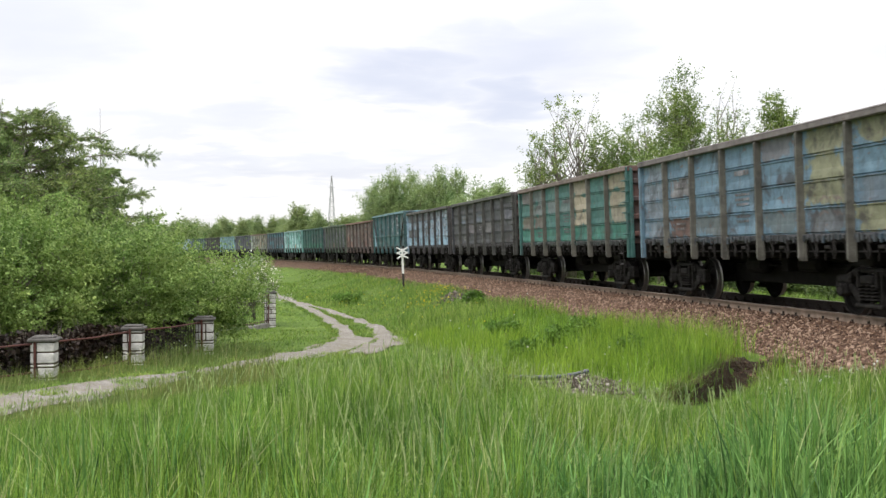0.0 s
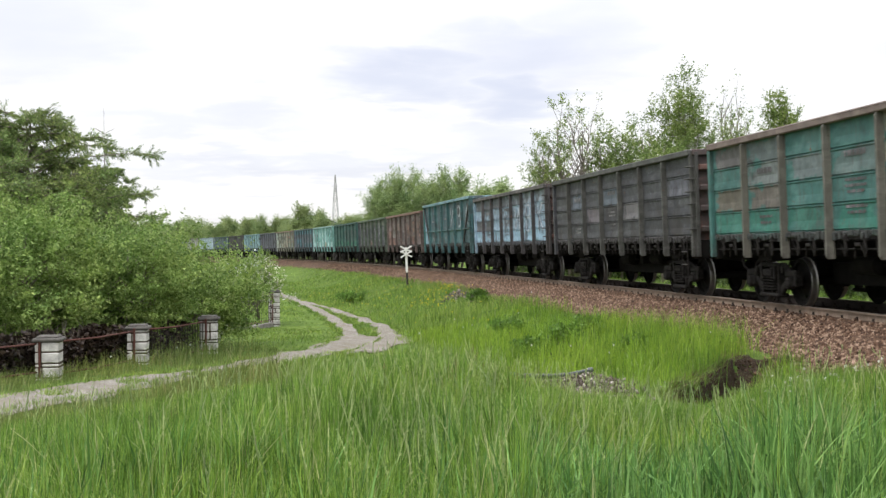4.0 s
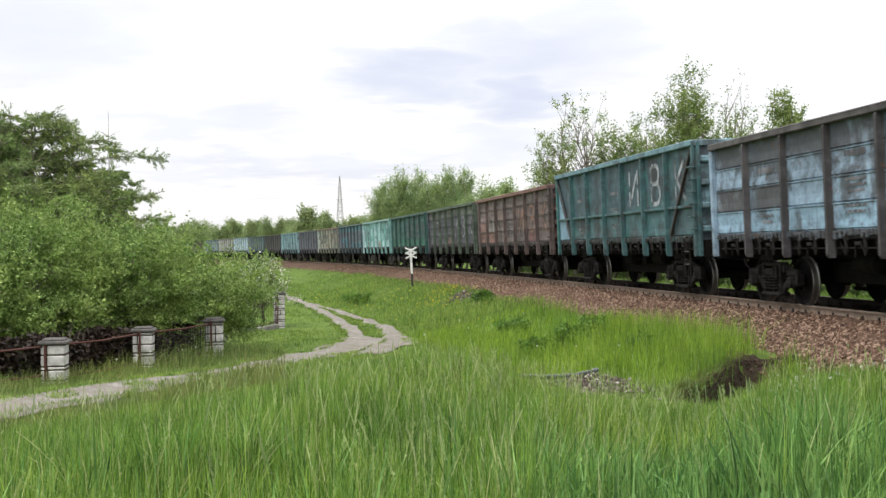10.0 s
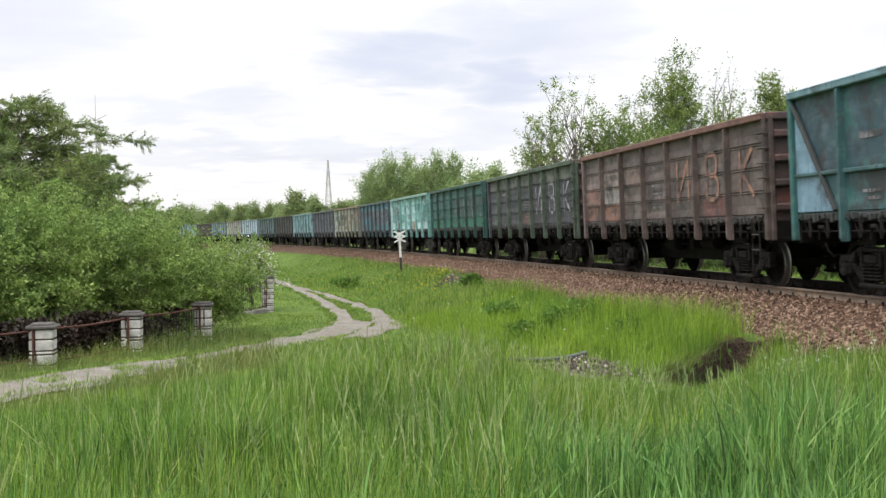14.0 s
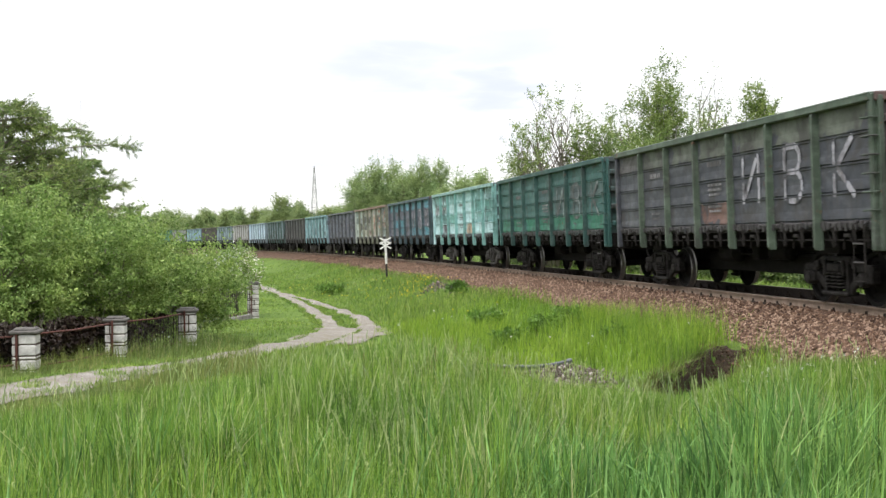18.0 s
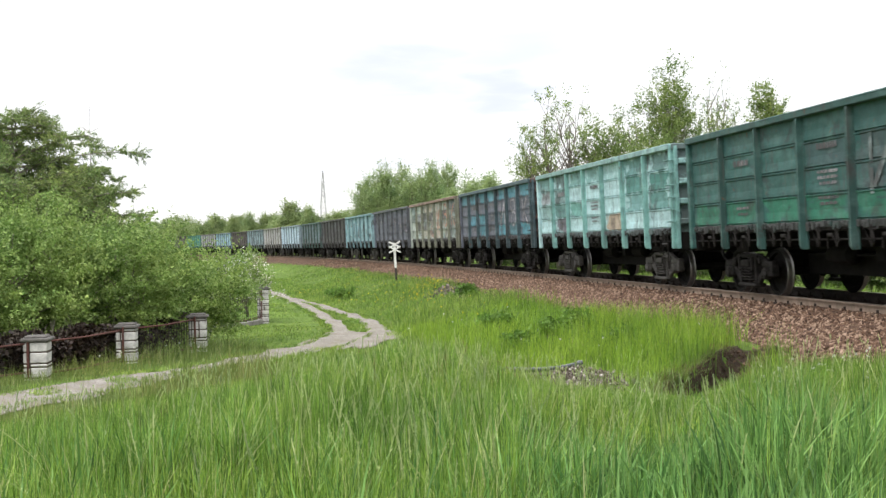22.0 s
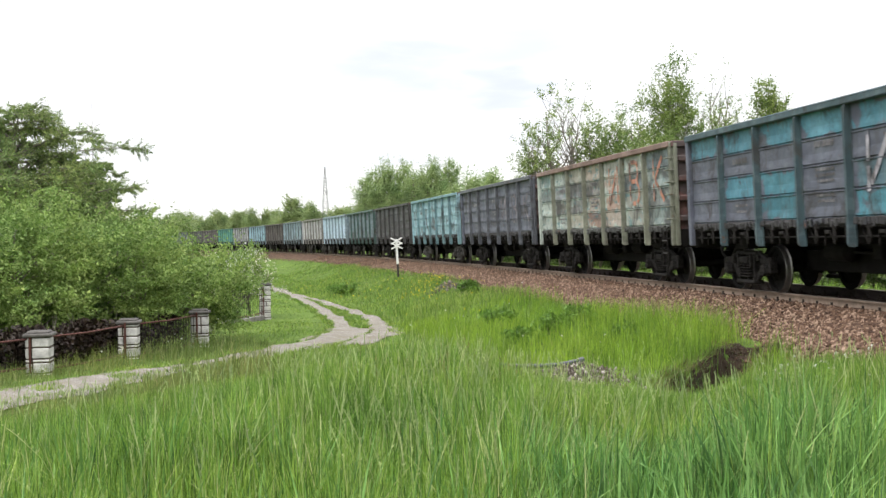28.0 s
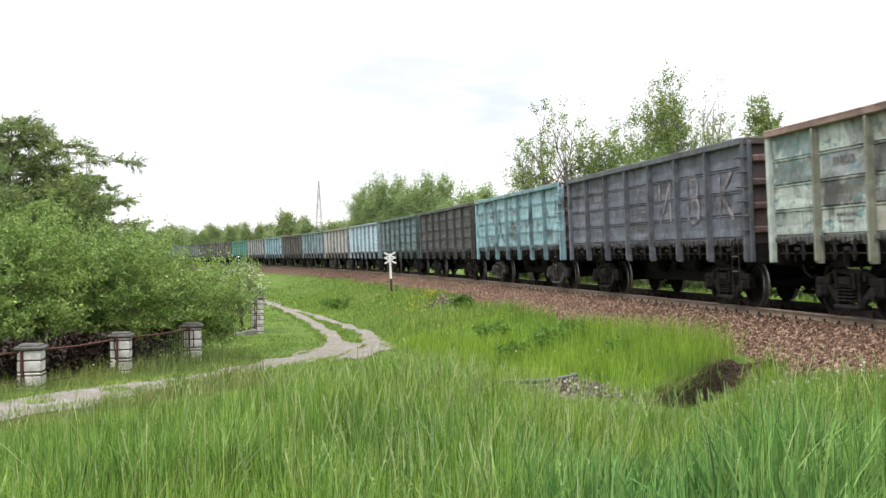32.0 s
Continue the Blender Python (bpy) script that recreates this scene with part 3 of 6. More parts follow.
def build_ballast_stones():
    rng = np.random.default_rng(11)
    out = []
    for s0, s1, n in ((-22, 12, 44000), (12, 45, 22000), (45, 80, 6000)):
        s, q = rng.uniform(s0, s1, n), rng.triangular(0.95, 2.4, 3.8, n)
        prof = np.interp(q, [0, 0.82, 0.95, 1.15, 1.4, 1.85, 2.15, 2.5, 2.9, 3.3, 3.7], [-0.21, -0.16, -0.135, -0.14, -0.175, -0.23, -0.33, -0.43, -0.51, -0.59, -0.72])
        x, y, a = track(s)
        l = radians(LEAN)
        o, h = q * math.cos(l) + prof * math.sin(l), prof * math.cos(l) - q * math.sin(l)
        out.append(np.stack([x - np.cos(a) * o, y - np.sin(a) * o, h + 0.012], -1))
    p = np.concatenate(out)
    tagged(new("ballast_stones", stones("ballast_stones", p, 0.035, STONE)), "loose brown and grey broken ballast stones", "ballast", kind="stuff")


def ribbon(name, mids, widths, mat, seed, lift=0.045):
    """A strip with ragged edges that follows the ground."""
    rng = np.random.default_rng(seed)
    P = np.array(mids, float)
    d = np.r_[0, np.cumsum(np.hypot(*np.diff(P, axis=0).T))]
    t = np.arange(0, d[-1], 0.25)
    x, y = np.interp(t, d, P[:, 0]), np.interp(t, d, P[:, 1])
    for _ in range(12):
        x[1:-1], y[1:-1] = (x[:-2] + 2 * x[1:-1] + x[2:]) / 4, (y[:-2] + 2 * y[1:-1] + y[2:]) / 4
    w = np.interp(t, d, widths)
    tx, ty = np.gradient(x), np.gradient(y)
    ln = np.hypot(tx, ty)
    nx, ny = -ty / ln, tx / ln
    rag = [np.convolve(rng.normal(0, 0.16, len(t)), np.hanning(9) / 4, "same") for _ in range(2)]
    cols = np.linspace(-1, 1, 9)
    V = []
    for c in cols:
        off = c * w / 2 + (rag[0] if c < 0 else rag[1]) * abs(c) ** 2
        px, py = x + nx * off, y + ny * off
        V.append(np.stack([px, py, ground_z(px, py) + lift - 0.025 * abs(c) ** 4 * (abs(c) > 0.9)], -1))
    V = np.stack(V, 1).reshape(-1, 3)
    i = (np.arange(len(t) - 1)[:, None] * 9 + np.arange(8)).ravel()
    me = mesh_from(name, V, np.stack([i, i + 9, i + 10, i + 1], 1), mat)
    me.polygons.foreach_set("use_smooth", [True] * len(me.polygons))
    return me


FENCE_PATH = [(-9.5, 7.5), (-7.2, 11.5), (-5.7, 14.4), (-5.2, 17.0), (-4.6, 19.2), (-3.9, 21.2), (-3.0, 24.0), (-2.5, 27.5), (-2.3, 30.5)]
RUT_A = [(-2.5, 25.5), (-2.7, 29.5), (-2.85, 32.0), (-3.6, 38.0), (-5.0, 46.2), (-6.85, 54.2), (-9.6, 65.8), (-14.5, 85.0)]
RUT_B = [(-1.9, 24.5), (-1.6, 28.0), (-1.75, 31.1), (-2.25, 36.6), (-3.5, 44.4), (-5.3, 50.7), (-7.6, 58.5), (-9.9, 66.6), (-14.7, 86.0)]


def build_path():
    road = thing("dirt_road", "pale gravel dirt road with two wheel ruts", "dirt road", kind="structure")
    part("gravel_lane", ribbon("gravel_lane", FENCE_PATH, [1.6, 1.5, 1.3, 1.15, 1.1, 1.1, 1.25, 1.4, 0.8], PATH, 5), road)
    part("wheel_rut", ribbon("wheel_rut", RUT_A, [0.5, 0.7, 0.6, 0.55, 0.55, 0.6, 0.7, 0.7], PATH, 6, 0.052), road)
    part("wheel_rut", ribbon("wheel_rut", RUT_B, [0.2, 0.95, 0.72, 0.62, 0.6, 0.6, 0.65, 0.7, 0.7], PATH, 7, 0.049), road)


# ------------------------------------------------------------ wagons
SPEED, PITCH, START = 4.612, 13.92, -7.75  # metres a second; coupler to coupler; where wagon 0 stands at the start
HALF, FIRST, LAST = 6.4, -1, 33
BAYS = 7
POSTS = [-HALF + 0.09 + k * (2 * HALF - 0.18) / BAYS for k in range(BAYS + 1)]


@lru_cache(None)
def plate_mesh(w, h):
    """One pressed side plate of a bay with the ledge along its top; faces -y."""
    bm = bmesh.new()
    prof = [(0.024, 0.0), (0.024, 0.018), (-0.005, 0.032), (-0.007, 0.09), (0.0, 0.2), (0.0, h - 0.04), (-0.016, h - 0.022), (-0.016, h - 0.006), (0.024, h)]
    cols = [-w / 2, -w / 4, 0, w / 4, w / 2]
    dent = [0, 0.012, 0.018, 0.01, 0]
    grid = [[bm.verts.new((x, y + d * math.sin(z / h * 3.14), z)) for y, z in prof] for x, d in zip(cols, dent)]
    for a, b in zip(grid, grid[1:]):
        for k in range(len(prof) - 1):
            bm.faces.new((a[k], b[k], b[k + 1], a[k + 1]))
    return finish(bm, "side_plate", PAINT)


@lru_cache(None)
def lining_mesh(z0, z1):
    bm = bmesh.new()
    box(bm, -HALF + 0.02, HALF - 0.02, -1.42, -1.38, z0, z1)
    return finish(bm, "inner_wall", PAINT)


@lru_cache(None)
def post_mesh(z0, z1, w=0.135, d=0.12):
    """A hat-section post, narrower outside, cut slanting at its foot; faces -y."""
    bm = bmesh.new()
    rings = []
    for z, dd in ((z0, d * 0.7), (z0 + 0.05, d), (z1 - 0.06, d), (z1, d * 0.8)):
        rings.append([bm.verts.new(c) for c in ((-w / 2, 0.02, z), (-w / 2, -0.012, z), (-w * 0.36, -0.02, z), (-w * 0.27, -dd, z), (w * 0.27, -dd, z), (w * 0.36, -0.02, z), (w / 2, -0.012, z), (w / 2, 0.02, z))])
    for a, b in zip(rings, rings[1:]):
        for k in range(8):
            bm.faces.new((a[k], a[(k + 1) % 8], b[(k + 1) % 8], b[k]))
    bm.faces.new(rings[0])
    bm.faces.new(rings[-1][::-1])
    return finish(bm, "post", PAINT)


@lru_cache(None)
def chord_mesh(z, length=2 * HALF):
    bm = bmesh.new()
    chunky(bm, -length / 2, length / 2, -1.575, -1.40, z - 0.14, z, 0.018)
    box(bm, -length / 2, length / 2, -1.58, -1.57, z - 0.03, z - 0.02)
    return finish(bm, "top_chord", PAINT)


@lru_cache(None)
def sill_mesh():
    """Lower side angle with its toothed edge."""
    bm = bmesh.new()
    chunky(bm, -HALF, HALF, -1.475, -1.40, 1.36, 1.46, 0.012)
    rng = random.Random(4)
    x = -HALF + 0.2
    while x < HALF - 0.2:
        w = rng.uniform(0.03, 0.11)
        chunky(bm, x, x + w, -1.51, -1.46, 1.38 - rng.uniform(0, 0.09), 1.43 + rng.uniform(0, 0.05), 0.012)
        x += w + rng.uniform(0.03, 0.14)
    return finish(bm, "side_sill", PAINT)


@lru_cache(None)
def lock_mesh():
    """The hooks and brackets of one floor hatch."""
    bm = bmesh.new()
    for x in (-0.34, 0.32):
        chunky(bm, x - 0.035, x + 0.035, -1.51, -1.44, 1.28, 1.40, 0.01)
        bar(bm, (x - 0.02, -1.51, 1.36), (x + 0.07, -1.50, 1.11), 0.035, 0.035, 0.006)
        bar(bm, (x + 0.07, -1.50, 1.12), (x - 0.03, -1.47, 1.06), 0.032, 0.032, 0.006)
        tube(bm, [(x - 0.09, -1.49, 1.31), (x + 0.09, -1.49, 1.31)], 0.015, 6)
        chunky(bm, x - 0.12, x - 0.09, -1.47, -1.42, 1.02, 1.3, 0.008)
    chunky(bm, -0.72, 0.72, -1.455, -1.42, 1.31, 1.37, 0.008)
    bar(bm, (-0.64, -1.45, 1.33), (-0.56, -1.40, 1.06), 0.06, 0.02, 0.004)
    bar(bm, (0.63, -1.45, 1.33), (0.58, -1.40, 1.02), 0.06, 0.02, 0.004)
    chunky(bm, -0.09, 0.11, -1.48, -1.43, 1.2, 1.26, 0.01)
    bar(bm, (-0.07, -1.46, 1.22), (-0.15, -1.43, 1.0), 0.035, 0.035, 0.006)
    bar(bm, (0.1, -1.46, 1.22), (0.17, -1.43, 1.08), 0.03, 0.03, 0.006)
    for k in range(9):  # bolt heads and lugs along the edge
        x = -0.66 + k * 0.165
        chunky(bm, x - 0.015, x + 0.015, -1.49, -1.45, 1.38 + 0.012 * (k % 3), 1.425, 0.006)
    tube(bm, [(-0.78, -1.42, 1.15), (0.78, -1.42, 1.15)], 0.018, 6)
    return finish(bm, "hatch_lock", STEEL_GREY)


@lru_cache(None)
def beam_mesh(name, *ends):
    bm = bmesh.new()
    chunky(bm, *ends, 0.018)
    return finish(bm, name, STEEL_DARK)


def build_underframe(w):
    f = part("centre_sill", beam_mesh("centre_sill", -6.3, 6.3, -0.22, 0.22, 0.86, 1.36), w, "black grimy underframe sill")
    for x in POSTS[1:-1]:
        part("cross_beam", beam_mesh("cross_beam", -0.07, 0.07, -1.42, 1.42, 1.02, 1.355), w, at=pose(x, 0, 0))
    for x in (-6.32, 6.32):
        part("end_beam", beam_mesh("end_beam", -0.09, 0.09, -1.45, 1.45, 0.93, 1.357), w, at=pose(x, 0, 0))
    for x in (-4.33, 4.33):
        part("bolster_beam", beam_mesh("bolster_beam", -0.3, 0.3, -1.2, 1.2, 0.9, 1.28), w, at=pose(x, 0, 0))
    for side in (-1, 1):
        for a, b in zip(POSTS, POSTS[1:]):
            hw = (b - a) / 2 - 0.1
            part("floor_hatch", beam_mesh("floor_hatch", -hw, hw, -0.58, 0.58, -0.03, 0.03), w, at=pose((a + b) / 2, side * 0.82, 1.31, side * 4, 0, 0))
    return f


@lru_cache(None)
def gear_mesh():
    """Brake cylinder, air tank, levers and pipe under the middle."""
    bm = bmesh.new()
    lathe(bm, [(0.05, -0.5), (0.17, -0.45), (0.18, 0), (0.18, 0.3), (0.05, 0.38)], 14, "x", (-1.2, -0.55, 0.83))
    lathe(bm, [(0.08, -0.45), (0.15, -0.38), (0.15, 0.38), (0.08, 0.45)], 14, "x", (1.1, -0.5, 0.86))
    bar(bm, (-0.9, -0.55, 0.83), (2.9, -0.3, 0.75), 0.04, 0.04)
    bar(bm, (-2.9, -0.2, 0.7), (-1.3, -0.5, 0.83), 0.04, 0.04)
    tube(bm, [(-6.5, -0.35, 0.85), (-3, -0.4, 0.95), (3, -0.4, 0.95), (6.5, -0.35, 0.85)], 0.022, 6)
    chunky(bm, 0.2, 0.5, -0.75, -0.5, 0.72, 1.0, 0.02)
    return finish(bm, "brake_gear", STEEL_DARK)


@lru_cache(None)
def end_mesh(z1):
    """End wall sheet; faces +x."""
    bm = bmesh.new()
    chunky(bm, HALF - 0.06, HALF, -1.44, 1.44, 1.36, z1 - 0.05, 0.01)
    chunky(bm, HALF - 0.08, HALF + 0.09, -1.5, 1.5, z1 - 0.15, z1, 0.02)
    return finish(bm, "end_wall", PAINT)


@lru_cache(None)
def rib_mesh():
    bm = bmesh.new()
    chunky(bm, HALF - 0.02, HALF + 0.085, -1.36, 1.36, -0.075, 0.075, 0.03)
    return finish(bm, "end_rib", PAINT)


@lru_cache(None)
def corner_mesh(z1):
    bm = bmesh.new()
    chunky(bm, HALF - 0.1, HALF + 0.02, -1.545, -1.43, 0.98, z1 - 0.02, 0.02)
    chunky(bm, HALF - 0.02, HALF + 0.1, -1.46, -1.37, 0.98, z1 - 0.06, 0.012)
    return finish(bm, "corner_post", PAINT)


@lru_cache(None)
def rear_post_mesh(z1):
    bm = bmesh.new()
    chunky(bm, -HALF - 0.02, -HALF + 0.12, -1.55, -1.38, 0.98, z1 - 0.02, 0.02)
    return finish(bm, "rear_post", PAINT)


@lru_cache(None)
def ladder_mesh():
    bm = bmesh.new()
    tube(bm, [(5.86, -1.5, 1.45), (5.86, -1.6, 1.4), (5.86, -1.6, 0.5), (6.2, -1.6, 0.5), (6.2, -1.6, 1.4), (6.2, -1.5, 1.45)], 0.018, 6)
    return finish(bm, "ladder", STEEL_GREY)


@lru_cache(None)
def rung_mesh(bent):
    bm = bmesh.new()
    tube(bm, [(6.2, -1.5, 0), (6.22, -1.61, 0), (6.44, -1.61, 0), (6.46, -1.42, 0)] if bent else [(5.86, -1.6, 0), (6.2, -1.6, 0)], 0.017, 6)
    return finish(bm, "rung", PAINT)


def build_ladder(w, turn, color):
    l = part("ladder", ladder_mesh(), w, at=turn)
    for z in (0.8, 1.1):
        part("rung", rung_mesh(False), l, at=pose(0, 0, z), color=(0.03, 0.028, 0.026, 0.4))
    for k in range(6):
        part("rung", rung_mesh(True), l, at=pose(0, 0, 1.62 + k * 0.29), color=color)


@lru_cache(None)
def coupler_mesh():
    bm = bmesh.new()
    chunky(bm, 6.2, 6.72, -0.09, 0.09, 0.98, 1.14, 0.02)
    chunky(bm, 6.62, 6.9, -0.2, 0.16, 0.90, 1.22, 0.05)
    chunky(bm, 6.8, 7.02, -0.22, -0.06, 0.94, 1.18, 0.04)
    chunky(bm, 6.36, 6.44, -0.3, 0.3, 0.86, 1.24, 0.02)
    tube(bm, [(6.42, -0.36, 0.9), (6.6, -0.38, 0.72), (6.8, -0.36, 0.62), (6.96, -0.34, 0.68)], 0.028, 7)
    bar(bm, (6.46, -1.3, 1.02), (6.46, -0.1, 0.95), 0.03, 0.03)
    return finish(bm, "coupler", STEEL_DARK)


@lru_cache(None)
def side_frame_mesh():
    """Cast side frame of a two-axle bogie with its spring window; x along, at y = 0."""
    bm = bmesh.new()
    y0, y1 = -0.08, 0.08
    for s in (-1, 1):
        chunky(bm, s * 0.925 - 0.16, s * 0.925 + 0.16, -0.12, 0.1, 0.37, 0.59, 0.05)
        lathe(bm, [(0.03, -0.15), (0.11, -0.145), (0.125, -0.10), (0.125, 0.0)], 14, "y", (s * 0.925, 0, 0.47))
        chunky(bm, s * 0.925 - 0.25, s * 0.925 + 0.25, y0, y1, 0.58, 0.72, 0.03)
        bar(bm, (s * 0.86, 0, 0.66), (s * 0.42, 0, 0.80), 0.11, 0.15, 0.025)
        bar(bm, (s * 0.78, 0, 0.56), (s * 0.36, 0, 0.26), 0.09, 0.15, 0.02)
        chunky(bm, s * 0.37 - 0.04, s * 0.37 + 0.04, y0, y1, 0.24, 0.84, 0.015)
        chunky(bm, s * 1.13 - 0.06, s * 1.13 + 0.06, y0, y1, 0.40, 0.66, 0.02)
    chunky(bm, -0.5, 0.5, -0.09, 0.09, 0.77, 0.86, 0.025)
    chunky(bm, -0.44, 0.44, -0.13, 0.13, 0.17, 0.25, 0.025)
    for s in (-1, 1):  # wedge pockets, caps with their bolts, and the brake hanger lugs
        chunky(bm, s * 0.31 - 0.035, s * 0.31 + 0.035, -0.14, -0.08, 0.52, 0.80, 0.012)
        chunky(bm, s * 0.62 - 0.05, s * 0.62 + 0.05, -0.11, -0.07, 0.66, 0.78, 0.012)
        for a in range(4):
            chunky(bm, s * 0.925 + 0.075 * math.cos(a * 1.571 + 0.785) - 0.016, s * 0.925 + 0.075 * math.cos(a * 1.571 + 0.785) + 0.016, -0.165, -0.145,
                   0.47 + 0.075 * math.sin(a * 1.571 + 0.785) - 0.016, 0.47 + 0.075 * math.sin(a * 1.571 + 0.785) + 0.016, 0.004)
    chunky(bm, -0.2, 0.2, -0.15, -0.12, 0.60, 0.73, 0.015)
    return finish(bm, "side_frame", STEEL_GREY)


@lru_cache(None)
def spring_mesh():
    """One coil spring."""
    bm = bmesh.new()
    pts = []
    for k in range(60):
        a = k / 60 * 2 * math.pi * 5
        pts.append((0.085 * math.cos(a), 0.085 * math.sin(a), 0.275 + 0.3 * k / 60))
    tube(bm, pts, 0.017, 5)
    return finish(bm, "spring", STEEL_GREY, True)


@lru_cache(None)
def bolster_mesh():
    bm = bmesh.new()
    chunky(bm, -0.25, 0.25, -1.16, 1.16, 0.56, 0.74, 0.04)
    chunky(bm, -0.33, 0.33, -0.5, 0.5, 0.6, 0.88, 0.04)
    for s in (-1, 1):
        bar(bm, (s * 0.42, -0.85, 0.42), (s * 0.42, 0.85, 0.42), 0.09, 0.09)
        for y in (-0.79, 0.79):
            chunky(bm, s * 0.42 - 0.045, s * 0.42 + 0.045, y - 0.05, y + 0.05, 0.28, 0.6, 0.02)
    return finish(bm, "bolster", STEEL_DARK)


@lru_cache(None)
def wheelset_mesh():
    """Axle with two wheels; turns about y. The treads are polished by the rails."""
    bm = bmesh.new()
    tube(bm, [(0, -1.08, 0), (0, -0.72, 0), (0, 0.72, 0), (0, 1.08, 0)], 0.08, 12)
    for s in (-1, 1):
        prof = [(0.11, s * 0.86), (0.13, s * 0.83), (0.25, s * 0.78), (0.39, s * 0.80), (0.40, s * 0.862), (0.468, s * 0.868), (0.4775, s * 0.85), (0.4785, s * 0.765), (0.507, s * 0.745), (0.507, s * 0.725), (0.40, s * 0.722), (0.38, s * 0.76), (0.24, s * 0.74), (0.13, s * 0.70), (0.10, s * 0.70)]
        lathe(bm, prof, 28, "y")
        for k in range(3):
            a = k * 2.094
            chunky(bm, -0.03, 0.03, s * 0.8 - 0.015, s * 0.8 + 0.015, 0.26, 0.31, 0.006, Matrix.Rotation(a, 4, "Y"))
    me = finish(bm, "wheelset", STEEL_DARK)
    me.materials.append(TREAD)
    for p in me.polygons:
        r = math.hypot(p.center.x, p.center.z)
        if r > 0.455 and abs(p.center.y) > 0.74:
            p.material_index = 1
    return me


def build_bogie(wagon, x, dusty=False):
    b = part("bogie", bolster_mesh(), wagon, "grimy two-axle cast steel bogie", pose(x, 0, 0))
    for s in (-1, 1):
        part("side_frame", side_frame_mesh(), b, at=pose(0, s * 1.02, 0, 0, 0, 0 if s < 0 else 180), mat=STEEL_DUSTY if dusty else None)
        for dx in (-0.2, 0.0, 0.2):
            part("spring", spring_mesh(), b, at=pose(dx, s * 1.08, 0), mat=STEEL_DUSTY if dusty else None)
    for dx in (-0.925, 0.925):
        part("wheelset", wheelset_mesh(), b, "dark steel wheelset with bright treads", pose(dx, 0, 0.4785))
    return b


def shade_of(c, k, a):
    return (c[0] * k, c[1] * k, c[2] * k, a)


STROKES = {  # stencil letters as bars: x, z, x, z in a unit box
    "I": ((0, 0, 0, 0.42), (0, 0.5, 0, 1), (1, 0, 1, 0.5), (1, 0.58, 1, 1), (0.1, 0.12, 0.9, 0.88)),
    "V": ((0, 0, 0, 0.45), (0, 0.55, 0, 1), (0.1, 1, 0.66, 1), (0.1, 0.53, 0.66, 0.53), (0.1, 0, 0.7, 0), (0.66, 1, 0.84, 0.86), (0.84, 0.86, 0.84, 0.66),
          (0.84, 0.66, 0.66, 0.53), (0.7, 0.53, 0.92, 0.38), (0.92, 0.38, 0.92, 0.14), (0.92, 0.14, 0.7, 0)),
    "K": ((0, 0, 0, 0.42), (0, 0.52, 0, 1), (0.12, 0.5, 0.5, 0.76), (0.5, 0.76, 0.88, 1), (0.12, 0.5, 0.55, 0.25), (0.55, 0.25, 0.95, 0)),
}


def build_stencil(w, bay, shape, color, coat, size=(0.7, 0.98), z=1.87):
    """A painted letter on a bay, stroke by stroke."""
    x0 = (POSTS[bay - 1] + POSTS[bay]) / 2 - size[0] / 2
    sign = None
    for k, (ax, az, bx, bz) in enumerate(STROKES[shape]):
        a = Vector((x0 + ax * size[0], z + az * size[1]))
        b = Vector((x0 + bx * size[0], z + bz * size[1]))
        d = (b - a).normalized()
        s = Vector((-d[1], d[0])) * 0.058
        bm = bmesh.new()
        bm.faces.new([bm.verts.new((p[0], -1.4585 - 0.0004 * k, p[1])) for p in (a + s, a - s, b - s, b + s)])
        me = finish(bm, "stroke", PAINT)
        if sign:
            ob = part("stroke", me, sign, color=color)
        else:
            ob = sign = part("stencil", me, w, "worn painted stencil letter", color=color)
        ob["sheet"], ob["patch"], ob["under"], ob["place"] = 1.0, 1.0, list(coat[:3]), [57.0 + bay, 5.0, 0.0]


def build_marks(w, bay, color, lines, seed):
    """Small unreadable lines of writing: a strip of bars, each line a part."""
    rng = random.Random(seed)
    x0 = (POSTS[bay - 1] + POSTS[bay]) / 2
    for z, half, h in lines:
        bm = bmesh.new()
        x, last = x0 - half, None
        while x < x0 + half:
            e = min(x + rng.uniform(0.05, 0.16), x0 + half)
            q = [bm.verts.new((a, -1.458, b)) for a, b in ((x, z), (e, z), (e, z + 0.01), (e, z + h), (x, z + h), (x, z + 0.01))]
            bm.faces.new(q)
            if last:
                bm.faces.new((last[0], q[0], q[5], last[1]))
            last = (q[1], q[2])
            x = e + rng.uniform(0.02, 0.05)
        part("small_writing", finish(bm, "small_writing", PAINT), w, "worn line of small writing", color=color)


